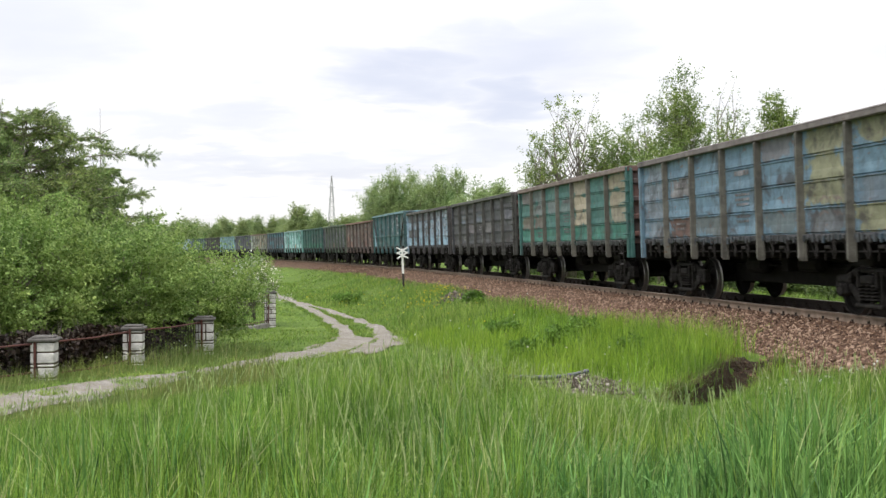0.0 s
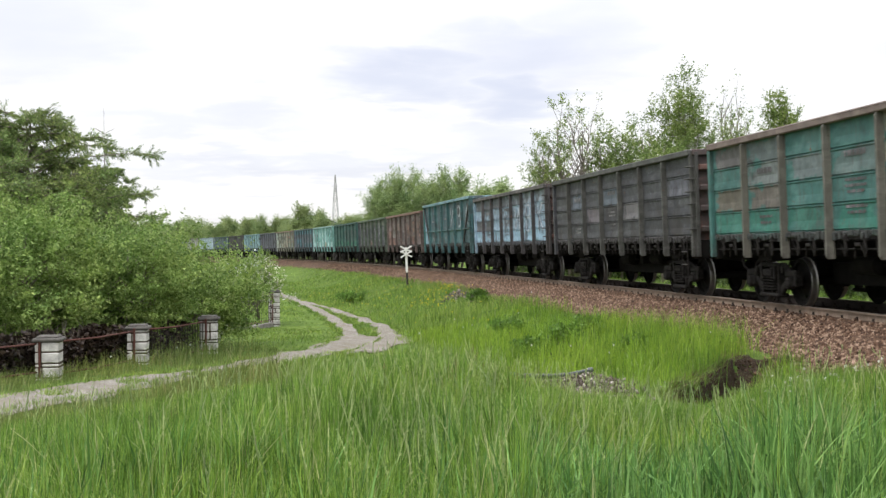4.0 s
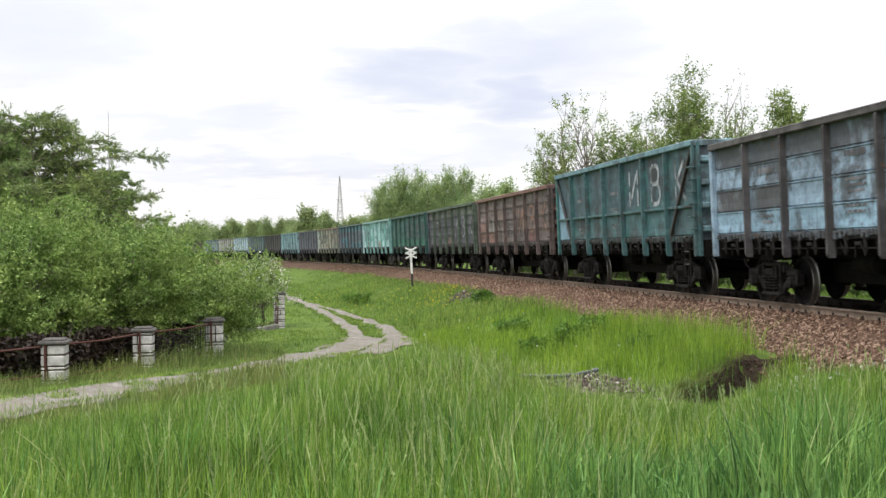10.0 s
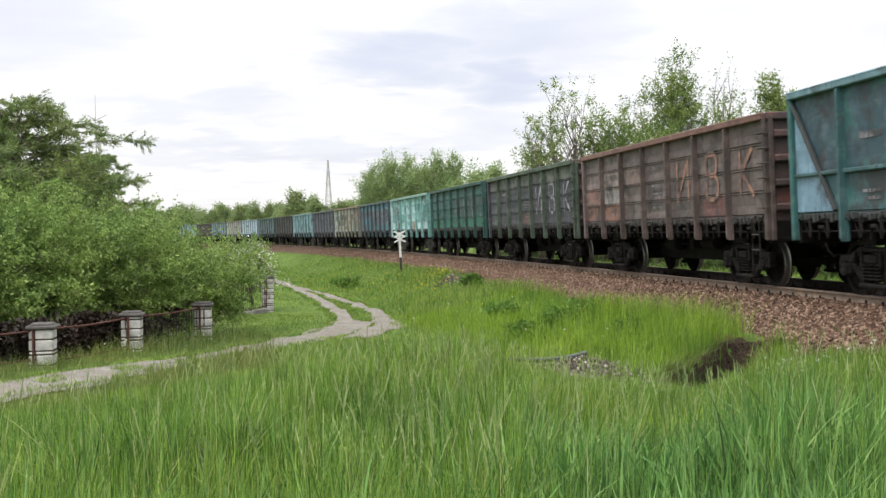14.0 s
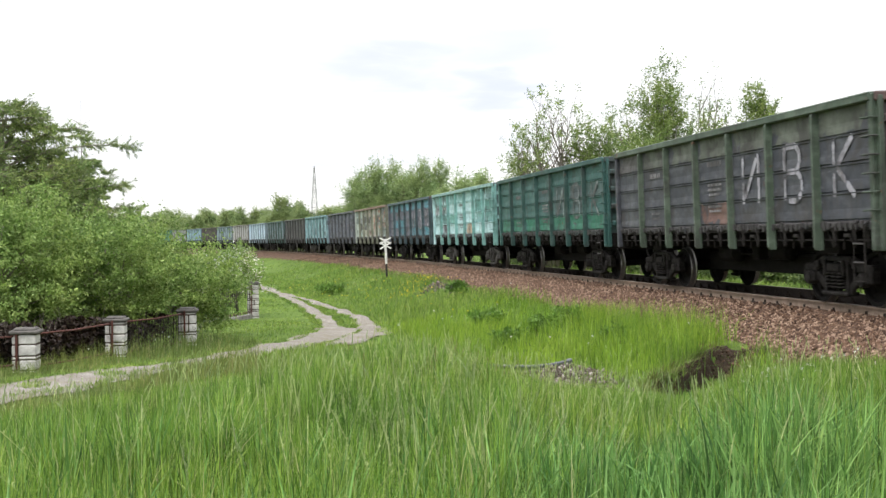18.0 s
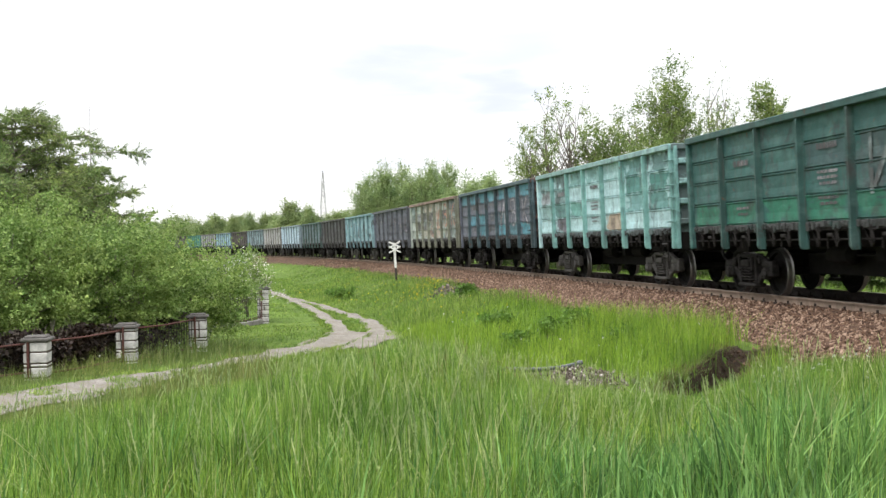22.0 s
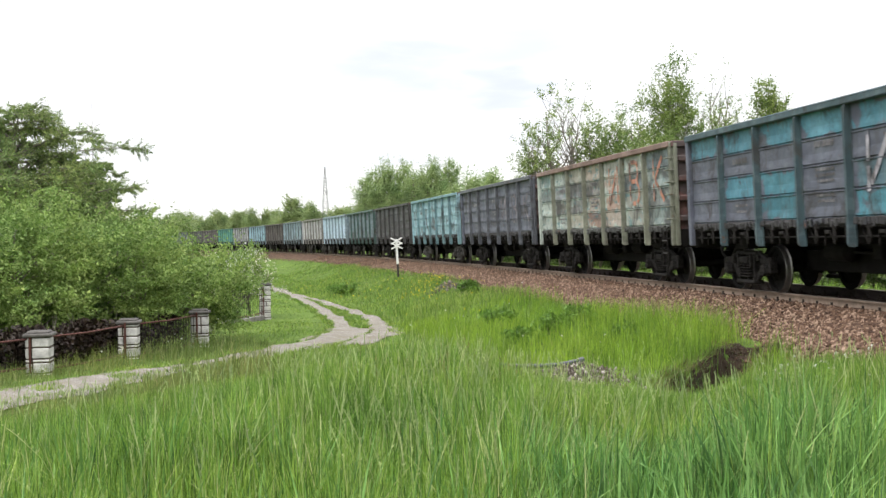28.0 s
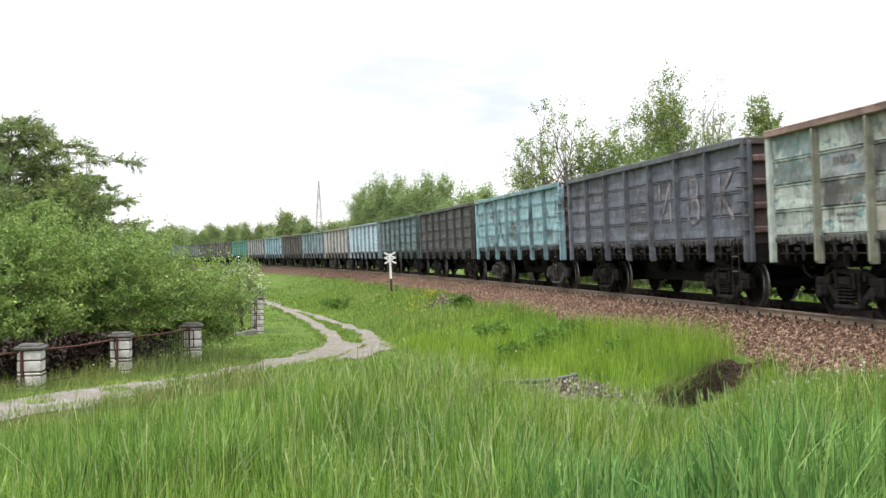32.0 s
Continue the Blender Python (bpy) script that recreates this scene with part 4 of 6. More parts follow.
def build_wagon(index, label, coat, post, grime, bays=None, tall=False, chord=None, end=None):
    """An open coal wagon. coat, post, chord, end: paint colours; bays: other coats for a bay counted from the rear, a row counted
    from below (keys 'row', n), or one plate (bay, row)."""
    rng = random.Random(label)
    z1 = 3.70 if tall else 3.47
    w = thing("gondola_wagon", label, "freight wagon", "wagons of the goods train")
    chord, end, bays = chord or post, end or (0.12, 0.06, 0.045), bays or {}
    build_underframe(w)
    part("brake_gear", gear_mesh(), w)
    # one solid black block stands for the rigging and the shade round it
    part("brake_rigging", beam_mesh("brake_rigging", -3.2, 3.2, -0.3, 0.3, 0.43, 0.84), w, "solid black block for the brake rigging and the shade round it")
    bw = POSTS[1] - POSTS[0] - 0.02
    rows = (z1 - 0.12 - 1.47) / 4
    # the tall kind has one low and one high sheet to a bay, the others four pressed plates
    courses = [(1.47, 0.67, 1), (2.17, z1 - 0.12 - 2.17, 4)] if tall else [(1.47 + r * rows, rows, r + 1) for r in range(4)]
    for side in (0, 1):
        turn = pose(0, 0, 0, 0, 0, 180 * side)
        part("inner_wall", lining_mesh(1.40, z1 - 0.1), w, at=turn, color=shade_of((0.09, 0.06, 0.05), 1, 0.6))
        for k in range(BAYS):
            x = (POSTS[k] + POSTS[k + 1]) / 2
            for z, high, r in courses:
                c = bays.get((k + 1, r)) or bays.get(k + 1) or bays.get(("row", r)) or coat
                g = c[3] if len(c) > 3 else grime
                patch = 1.0 if tuple(c[:3]) != tuple(coat[:3]) else 0.0
                even = 0.25 if index > 10 else 1.0
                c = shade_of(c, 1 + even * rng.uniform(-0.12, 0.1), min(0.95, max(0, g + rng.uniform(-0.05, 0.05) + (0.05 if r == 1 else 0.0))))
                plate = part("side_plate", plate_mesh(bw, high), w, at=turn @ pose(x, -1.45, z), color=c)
                plate["sheet"], plate["patch"], plate["under"] = 1.0, patch, [float(n) for n in coat[:3]]
                plate["place"] = [x + 31.0 * index, 13.0 * side, z]
                if index in FLAKES:
                    plate["flake"], plate["flake_coat"] = FLAKES[index][0], list(FLAKES[index][1])
            part("hatch_lock", lock_mesh(), w, at=turn @ pose(x, 0, 0))
        for k in range(1, BAYS):
            part("post", post_mesh(0.98, z1 - 0.13), w, at=turn @ pose(POSTS[k], -1.45, 0), color=shade_of(post, rng.uniform(0.8, 1.1), grime * 0.9))
        if tall:
            for s in (-1, 1):
                bm = bmesh.new()
                bar(bm, (s * 6.3, -1.51, z1 - 0.2), (s * 4.75, -1.51, 1.5), 0.075, 0.07, 0.012)
                if s < 0:
                    tri = bmesh.new()
                    for y in (-1.468, -1.462):
                        tri.faces.new([tri.verts.new((a, y, b)) for a, b in ((-6.3, z1 - 0.22), (-6.3, 1.5), (-4.78, 1.5))])
                    part("corner_sheet", finish(tri, "corner_sheet", PAINT), w, "light blue corner sheet", at=turn, color=(0.17, 0.32, 0.39, 0.2))
                part("diagonal_brace", finish(bm, "diagonal_brace", PAINT), w, at=turn, color=shade_of(post if s < 0 else (0.05, 0.032, 0.025), 0.45 if s < 0 else 1, 0.5))
            for a, b in zip(POSTS, POSTS[1:]):
                bm = bmesh.new()
                chunky(bm, a + 0.08, b - 0.08, -1.53, -1.45, 2.13, 2.2, 0.012)
                part("waist_rail", finish(bm, "waist_rail", PAINT), w, at=turn, color=shade_of(post, 1, grime))
        part("top_chord", chord_mesh(z1), w, at=turn, color=shade_of(chord, 1, grime * 0.8))
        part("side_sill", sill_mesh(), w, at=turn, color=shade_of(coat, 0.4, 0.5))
        e = part("end_wall", end_mesh(z1), w, "ribbed rusty end wall", at=turn, color=shade_of(end, 1, 0.45))
        for k in range(4):
            part("end_rib", rib_mesh(), e, at=pose(0, 0, 1.62 + k * (z1 - 1.85) / 3.4), color=shade_of(end, rng.uniform(0.8, 1.2), 0.4))
        part("corner_post", corner_mesh(z1), w, at=turn, color=shade_of(coat if index in (0, 1, 7, 12) else post, 0.85, grime))
        part("rear_post", rear_post_mesh(z1), w, at=turn, color=shade_of(coat, 1, grime * 0.7))
        part("coupler", coupler_mesh(), w, at=turn)
        build_ladder(w, turn, shade_of(coat if index in (0, 1, 7, 12) else post, 0.75, grime))
    for x in (-4.33, 4.33):
        build_bogie(w, x, index in (8, 12, 16))
    ink = {5: (0.34, 0.17, 0.10, 0.3), 6: (0.34, 0.35, 0.37, 0.3), 7: (0.2, 0.27, 0.25, 0.38), 9: (0.36, 0.36, 0.37, 0.3), 10: (0.44, 0.18, 0.095, 0.28), 11: (0.27, 0.24, 0.25, 0.34), 4: (0.38, 0.44, 0.44, 0.3), 3: (0.42, 0.5, 0.54, 0.26)}.get(index)
    if ink:
        for bay, ch in ((5, "I"), (6, "V"), (7, "K")):
            build_stencil(w, bay, ch, ink, coat, size=(0.74, 1.08) if index == 10 else (0.7, 0.98), z=2.08 if index == 10 else 2.32 if tall else 1.87)
    if index <= 14:
        pale = (0.24, 0.24, 0.24, 0.42)
        build_marks(w, 4, pale, [(2.72, 0.36, 0.1), (2.3, 0.36, 0.05), (2.2, 0.36, 0.05), (2.1, 0.3, 0.05), (1.85, 0.36, 0.05), (1.75, 0.3, 0.05)], index)
        build_marks(w, 2, pale, [(2.66, 0.36, 0.11), (1.78, 0.3, 0.05), (1.66, 0.25, 0.05)], index + 50)
    return w


TEAL = (0.05, 0.19, 0.21)
OLIVE, TAN, GREY = (0.20, 0.215, 0.12), (0.36, 0.33, 0.22), (0.13, 0.13, 0.135)
POST_OLIVE, POST_GREY = (0.11, 0.11, 0.085), (0.10, 0.10, 0.10)
FLEET = {
    -1: ("dark teal open coal wagon with grimy ribs", TEAL, POST_GREY, 0.4, None),
    0: ("faded blue open coal wagon with olive repainted panels", (0.103, 0.199, 0.254), POST_OLIVE, 0.25, {1: (0.137, 0.186, 0.213), (2, 3): (0.186, 0.192, 0.186), (2, 1): (0.117, 0.0618, 0.0446), (3, 1): (0.103, 0.137, 0.137), (5, 4): (0.137, 0.151, 0.158), (5, 1): (0.0889, 0.13, 0.137), 6: OLIVE, (6, 1): (0.11, 0.13, 0.137), 7: OLIVE, (7, 3): (0.103, 0.206, 0.26), (7, 2): (0.117, 0.172, 0.206)}),
    1: ("green open coal wagon with tan repainted panels", (0.039, 0.144, 0.121), POST_OLIVE, 0.2, {("row", 1): (0.0234, 0.16, 0.113, 0.22), (1, 4): (0.117, 0.117, 0.109), (1, 2): (0.117, 0.109, 0.078), (2, 4): (0.078, 0.109, 0.101), (2, 3): (0.156, 0.195, 0.179), (2, 2): (0.125, 0.117, 0.0936), (3, 3): (0.125, 0.172, 0.164), (4, 3): (0.0936, 0.156, 0.14), (5, 4): (0.234, 0.218, 0.148), (5, 3): TAN, (5, 2): TAN, (7, 4): (0.218, 0.203, 0.125), (7, 3): (0.218, 0.203, 0.133), (7, 2): (0.203, 0.195, 0.133)}),
    2: ("sooty dark grey open coal wagon with scuffed panels", (0.047, 0.052, 0.056), (0.062, 0.066, 0.056), 0.25, {(2, 3): (0.09, 0.12, 0.15), (3, 2): (0.13, 0.12, 0.13), (4, 3): (0.09, 0.12, 0.14), (5, 2): (0.14, 0.14, 0.14), (7, 3): (0.1, 0.11, 0.13)}),
    3: ("bright sky-blue open coal wagon with sooty upper panels", (0.23, 0.36, 0.44), (0.06, 0.058, 0.058), 0.38, {("row", 4): (0.17, 0.24, 0.28, 0.5), ("row", 1): (0.23, 0.41, 0.50, 0.24), ("row", 2): (0.23, 0.37, 0.45, 0.33), (2, 2): (0.17, 0.22, 0.25, 0.46), (1, 2): (0.18, 0.22, 0.24, 0.46), (6, 4): (0.25, 0.34, 0.38, 0.38), (7, 4): (0.25, 0.34, 0.38, 0.38)}),
    4: ("tall turquoise open wagon with diagonal end braces", (0.03, 0.135, 0.12), (0.036, 0.118, 0.118), 0.28, {7: (0.04, 0.10, 0.11), ("row", 1): (0.05, 0.14, 0.145), ("row", 4): (0.035, 0.085, 0.1)}),
    5: ("rust-brown open coal wagon with worn orange stencils", (0.13, 0.102, 0.088), (0.095, 0.068, 0.056), 0.28, {(1, 2): (0.24, 0.13, 0.10), (1, 3): (0.2, 0.15, 0.135), (1, 1): (0.2, 0.09, 0.06), (2, 2): (0.26, 0.255, 0.225), (2, 1): (0.26, 0.12, 0.075), (2, 3): (0.24, 0.2, 0.17), (6, 1): (0.163, 0.0625, 0.05), (4, 2): (0.163, 0.125, 0.112), (3, 3): (0.175, 0.125, 0.1)}),
    6: ("black-grey open coal wagon with green posts and stencils", (0.050, 0.058, 0.067), (0.066, 0.102, 0.066), 0.26, {("row", 4): (0.09, 0.108, 0.078, 0.3), (1, 4): (0.108, 0.108, 0.102), (4, 1): (0.132, 0.072, 0.054)}),
    7: ("teal-green open coal wagon with scuffed panels", (0.027, 0.108, 0.09), (0.027, 0.087, 0.072), 0.2, {("row", 1): (0.014, 0.15, 0.085, 0.2), (4, 3): (0.036, 0.09, 0.084), (5, 3): (0.042, 0.084, 0.078), (5, 2): (0.042, 0.09, 0.084), (6, 3): (0.054, 0.078, 0.078), (6, 2): (0.048, 0.09, 0.084), (7, 3): (0.048, 0.102, 0.09)}),
    8: ("mint-green open wagon with smeared dark patches", (0.35, 0.57, 0.55), (0.17, 0.40, 0.345), 0.16, {(1, 4): (0.13, 0.29, 0.26, 0.28), (1, 3): (0.3, 0.36, 0.36, 0.26), (1, 2): (0.17, 0.32, 0.29, 0.31), (2, 4): (0.12, 0.22, 0.21, 0.31), (2, 3): (0.16, 0.3, 0.28, 0.31), (2, 2): (0.08, 0.2, 0.18, 0.28), (2, 1): (0.14, 0.15, 0.17, 0.31), (3, 4): (0.15, 0.35, 0.31, 0.19), (3, 2): (0.12, 0.34, 0.28, 0.19), (4, 4): (0.2, 0.42, 0.38, 0.19), (5, 1): (0.4, 0.33, 0.22, 0.2), (7, 3): (0.05, 0.19, 0.155, 0.24), (7, 2): (0.10, 0.27, 0.235, 0.22), (6, 4): (0.11, 0.28, 0.25, 0.24), (6, 3): (0.07, 0.24, 0.20, 0.22), (6, 2): (0.14, 0.33, 0.30, 0.22), (7, 4): (0.09, 0.21, 0.19, 0.3), (5, 4): (0.27, 0.5, 0.46, 0.2)}),
    9: ("dark blue-green open coal wagon with white stencils", (0.095, 0.11, 0.135), (0.0495, 0.0935, 0.101), 0.24, {("row", 4): (0.0495, 0.204, 0.248, 0.25), (2, 2): (0.055, 0.22, 0.275), (3, 2): (0.042, 0.18, 0.215, 0.15), (3, 1): (0.042, 0.18, 0.215, 0.2), (5, 1): (0.044, 0.22, 0.264, 0.25), (6, 1): (0.055, 0.187, 0.22, 0.3), (7, 1): (0.044, 0.22, 0.264, 0.25), (5, 2): (0.066, 0.143, 0.165)}),
    10: ("pale mint and tan open wagon with orange stencils and rusty stains", (0.36, 0.43, 0.36), (0.19, 0.21, 0.145), 0.2, {(1, 3): (0.13, 0.17, 0.15), (1, 4): (0.17, 0.24, 0.22), (2, 3): (0.24, 0.27, 0.26), (2, 2): (0.2, 0.21, 0.17, 0.36), (3, 2): (0.17, 0.18, 0.16, 0.36), 3: (0.33, 0.33, 0.25), (3, 3): (0.13, 0.14, 0.13, 0.38), 4: (0.36, 0.32, 0.24), (4, 3): (0.24, 0.24, 0.2, 0.32), (4, 1): (0.31, 0.2, 0.14), 5: (0.36, 0.32, 0.25), (5, 2): (0.34, 0.24, 0.17), (5, 4): (0.3, 0.32, 0.26), 6: (0.29, 0.31, 0.25), (6, 3): (0.15, 0.19, 0.18, 0.36), 7: (0.2, 0.26, 0.23, 0.32), (7, 4): (0.15, 0.2, 0.2, 0.36), (7, 2): (0.2, 0.24, 0.21, 0.34)}),
    11: ("dull purple-grey open coal wagon", (0.098, 0.115, 0.142), (0.085, 0.098, 0.108), 0.26, None),
    12: ("light turquoise open coal wagon", (0.22, 0.40, 0.42), (0.14, 0.28, 0.29), 0.28, None),
    13: ("sooty black-grey open coal wagon", (0.075, 0.086, 0.09), (0.06, 0.065, 0.062), 0.45, None),
    14: ("dull blue-grey open coal wagon", (0.12, 0.18, 0.20), (0.05, 0.11, 0.09), 0.3, None),
    15: ("pale blue open wagon with whitish panels", (0.40, 0.55, 0.62), (0.2, 0.28, 0.3), 0.16, None),
    16: ("pale whitish open wagon", (0.40, 0.42, 0.40), (0.2, 0.2, 0.17), 0.18, None),
    17: ("weathered grey-blue open coal wagon", (0.22, 0.33, 0.36), (0.14, 0.2, 0.2), 0.3, None),
    18: ("dark brown-grey open coal wagon", (0.12, 0.10, 0.09), (0.09, 0.08, 0.07), 0.4, None),
    19: ("light blue open coal wagon", (0.25, 0.44, 0.5), (0.14, 0.22, 0.24), 0.25, None),
    20: ("greyish white open wagon", (0.36, 0.39, 0.38), (0.14, 0.15, 0.14), 0.28, None),
    21: ("strong green open coal wagon", (0.06, 0.27, 0.20), (0.05, 0.18, 0.14), 0.22, None),
    22: ("grey-brown open coal wagon", (0.17, 0.15, 0.15), (0.11, 0.1, 0.1), 0.38, None),
    23: ("dull grey open coal wagon", GREY, POST_GREY, 0.38, None),
    24: ("faded blue-grey open coal wagon", (0.2, 0.26, 0.3), POST_GREY, 0.3, None),
}
FLAKES = {  # how much of another coat shows, and its colour
    0: (0.32, (0.16, 0.12, 0.105)), 1: (0.25, (0.12, 0.17, 0.15)), 2: (0.3, (0.11, 0.125, 0.13)), 3: (0.3, (0.15, 0.15, 0.16)), 4: (0.25, (0.02, 0.05, 0.055)), 5: (0.4, (0.075, 0.07, 0.072)),
    6: (0.3, (0.1, 0.105, 0.115)), 7: (0.35, (0.035, 0.065, 0.068)), 8: (0.22, (0.45, 0.64, 0.62)), 9: (0.25, (0.045, 0.05, 0.06)), 10: (0.5, (0.10, 0.23, 0.225)), 11: (0.35, (0.14, 0.165, 0.19))}
WAGONS = {}


def build_train():
    for i in range(FIRST, LAST + 1):
        label, coat, post, grime, bays = FLEET.get(i) or FLEET[(i * 7) % 13 + 11]
        chord = {4: (0.12, 0.25, 0.27), 3: (0.08, 0.075, 0.07), 0: (0.15, 0.135, 0.12), 1: (0.16, 0.125, 0.1), 5: (0.17, 0.085, 0.06), 10: (0.2, 0.13, 0.095), 8: (0.2, 0.36, 0.32)}.get(i)
        end = {8: (0.25, 0.5, 0.45), 7: (0.03, 0.10, 0.085), 4: (0.16, 0.34, 0.37), 5: (0.15, 0.055, 0.04), 10: (0.13, 0.055, 0.042)}.get(i)
        WAGONS[i] = build_wagon(i, label, coat, post, grime, bays, i == 4, chord, end)


def wagon_pose(i, t):
    s = START + PITCH * i - SPEED * t
    xa, ya, _ = track(s - 4.33)
    xb, yb, _ = track(s + 4.33)
    return pose((xa + xb) / 2, (ya + yb) / 2, 0, LEAN, 0, math.degrees(math.atan2(ya - yb, xa - xb)))

# ------------------------------------------------------------ fence
PILLARS = [(-6.75, 18.95, 0.40), (-6.02, 21.7, 0.385), (-5.27, 24.5, 0.39), (-7.35, 36.0, 0.42), (-6.3, 40.0, 0.42), (-8.6, 16.2, 0.40)]
CREST = -0.27


def build_pillar(x, y, w, turn):
    z0 = on_ground(x, y) - 0.12
    p = thing("fence_pillar", "whitewashed block fence pillar with a dark weathered cap", "fence pillar", "pillars of the garden fence", pose(x, y, z0, 0, 0, turn))
    h = CREST - z0
    rng = random.Random(round(x * 100))
    bm = bmesh.new()
    box(bm, -w / 2 + 0.014, w / 2 - 0.014, -w / 2 + 0.014, w / 2 - 0.014, 0, h - 0.07)
    part("core", finish(bm, "core", MORTAR), p, "rust-stained mortar")
    z, k = 0.0, 0
    while z < h - 0.1:
        ch = min(0.06 if k % 3 == 2 else rng.uniform(0.14, 0.19), h - 0.075 - z)
        cut = -w / 2 + w * (0.28 if k % 3 == 2 else rng.choice((0.26, 0.3, 0.6)))
        for a, b in ((-w / 2, cut), (cut, w / 2)):
            bm = bmesh.new()
            j = rng.uniform(-0.005, 0.005)
            chunky(bm, a + 0.011, b - 0.011, -w / 2 + j, w / 2 + j, z + 0.011, z + ch - 0.011, 0.012)
            part("block", finish(bm, "block", LIME), p)
        z += ch
        k += 1
    bm = bmesh.new()
    chunky(bm, -w / 2 - 0.035, w / 2 + 0.035, -w / 2 - 0.035, w / 2 + 0.035, h - 0.075, h - 0.01, 0.02)
    chunky(bm, -w / 2 + 0.02, w / 2 - 0.02, -w / 2 + 0.02, w / 2 - 0.02, h - 0.02, h + 0.025, 0.02)
    part("cap", finish(bm, "cap", CAP), p, "dark mossy concrete cap")


def build_fence_bay(a, b, bars, plinth=0.1):
    (xa, ya, _), (xb, yb, _) = a, b
    length = math.hypot(xb - xa, yb - ya) - 0.46
    za, zb = on_ground(xa, ya), on_ground(xb, yb)
    yaw = math.degrees(math.atan2(yb - ya, xb - xa))
    f = thing("fence_bay", "rusty red-brown iron fence bay between pillars", "fence", "bays of the garden fence", pose((xa + xb) / 2, (ya + yb) / 2, (za + zb) / 2, 0, 0, yaw))
    top = CREST - 0.1 - (za + zb) / 2
    if plinth:
        bm = bmesh.new()
        chunky(bm, -length / 2, length / 2, -0.09, 0.09, -0.25, plinth, 0.02)
        part("plinth", finish(bm, "plinth", CONCRETE), f, "grey concrete plinth")
    for z in (top, plinth + 0.08):
        bm = bmesh.new()
        tube(bm, [(-length / 2 - 0.05, 0, z), (0, 0, z - 0.025), (length / 2 + 0.05, 0, z)], 0.017, 8)
        part("rail", finish(bm, "rail", RED_IRON, True), f)
    bm = bmesh.new()
    chunky(bm, -0.016, 0.016, -0.016, 0.016, plinth - 0.02, top + 0.06, 0.004)
    me = finish(bm, "stile", RED_IRON)
    for e in (-1, 1):
        part("stile", me, f, "rusty red iron upright", at=pose(e * (length / 2 + 0.0), -0.05, 0))
    bm = bmesh.new()
    chunky(bm, -0.006, 0.006, -0.006, 0.006, 0.06, top, 0.002)
    me = finish(bm, "bar", BLACK_PAINT)
    for k in range(bars):
        part("bar", me, f, at=pose(-length / 2 + (k + 0.5) * length / bars, 0, 0))


def build_fence():
    for k, (x, y, w) in enumerate(PILLARS):
        build_pillar(x, y, w, (8, 8, 8, 12, 10, 10)[k])
    P = PILLARS
    build_fence_bay(P[5], P[0], 0, 0)
    build_fence_bay(P[0], P[1], 0, 0)
    build_fence_bay(P[1], P[2], 22, 0)
    build_fence_bay(P[2], P[3], 40)
    build_fence_bay(P[3], P[4], 24)


# ------------------------------------------------------------ plants


def leaf_cards(name, pts, size, mat, seed, long=1.7, droop=0.3):
    """Single leaves: bent four-cornered blades, turned at random."""
    rng = np.random.default_rng(seed)
    n = len(pts)
    a = rng.uniform(0, 2 * np.pi, n)
    e = rng.normal(-droop, 0.55, n)
    d = np.stack([np.cos(a) * np.cos(e), np.sin(a) * np.cos(e), np.sin(e)], -1)
    r = rng.normal(0, 1, (n, 3))
    u = np.cross(d, r)
    u /= np.linalg.norm(u, axis=1, keepdims=True) + 1e-9
    w = np.cross(d, u)
    s = (size * rng.uniform(0.6, 1.3, n))[:, None]
    P = np.asarray(pts)
    V = np.stack([P - d * s * long / 2, P + u * s / 2 + w * s * 0.12, P + d * s * long / 2, P - u * s / 2 + w * s * 0.12], 1)
    i = 4 * np.arange(n)[:, None] + np.arange(4)
    return mesh_from(name, V.reshape(-1, 3), i, mat)


def lobed(rng, n, rx, rz, inner=0.5, lobes=2.2, off=0.0, amp=0.52):
    """Points in an uneven crown round the origin."""
    out = []
    while len(out) < n:
        d = rng.normal(0, 1, 3)
        d /= np.linalg.norm(d)
        k = 0.78 + amp * noise.noise(Vector(d * lobes) + Vector((off, 0, 3)))
        r = rng.uniform(inner ** 3, 1) ** (1 / 3) * k
        out.append(d * r * (rx, rx, rz))
    return np.array(out)


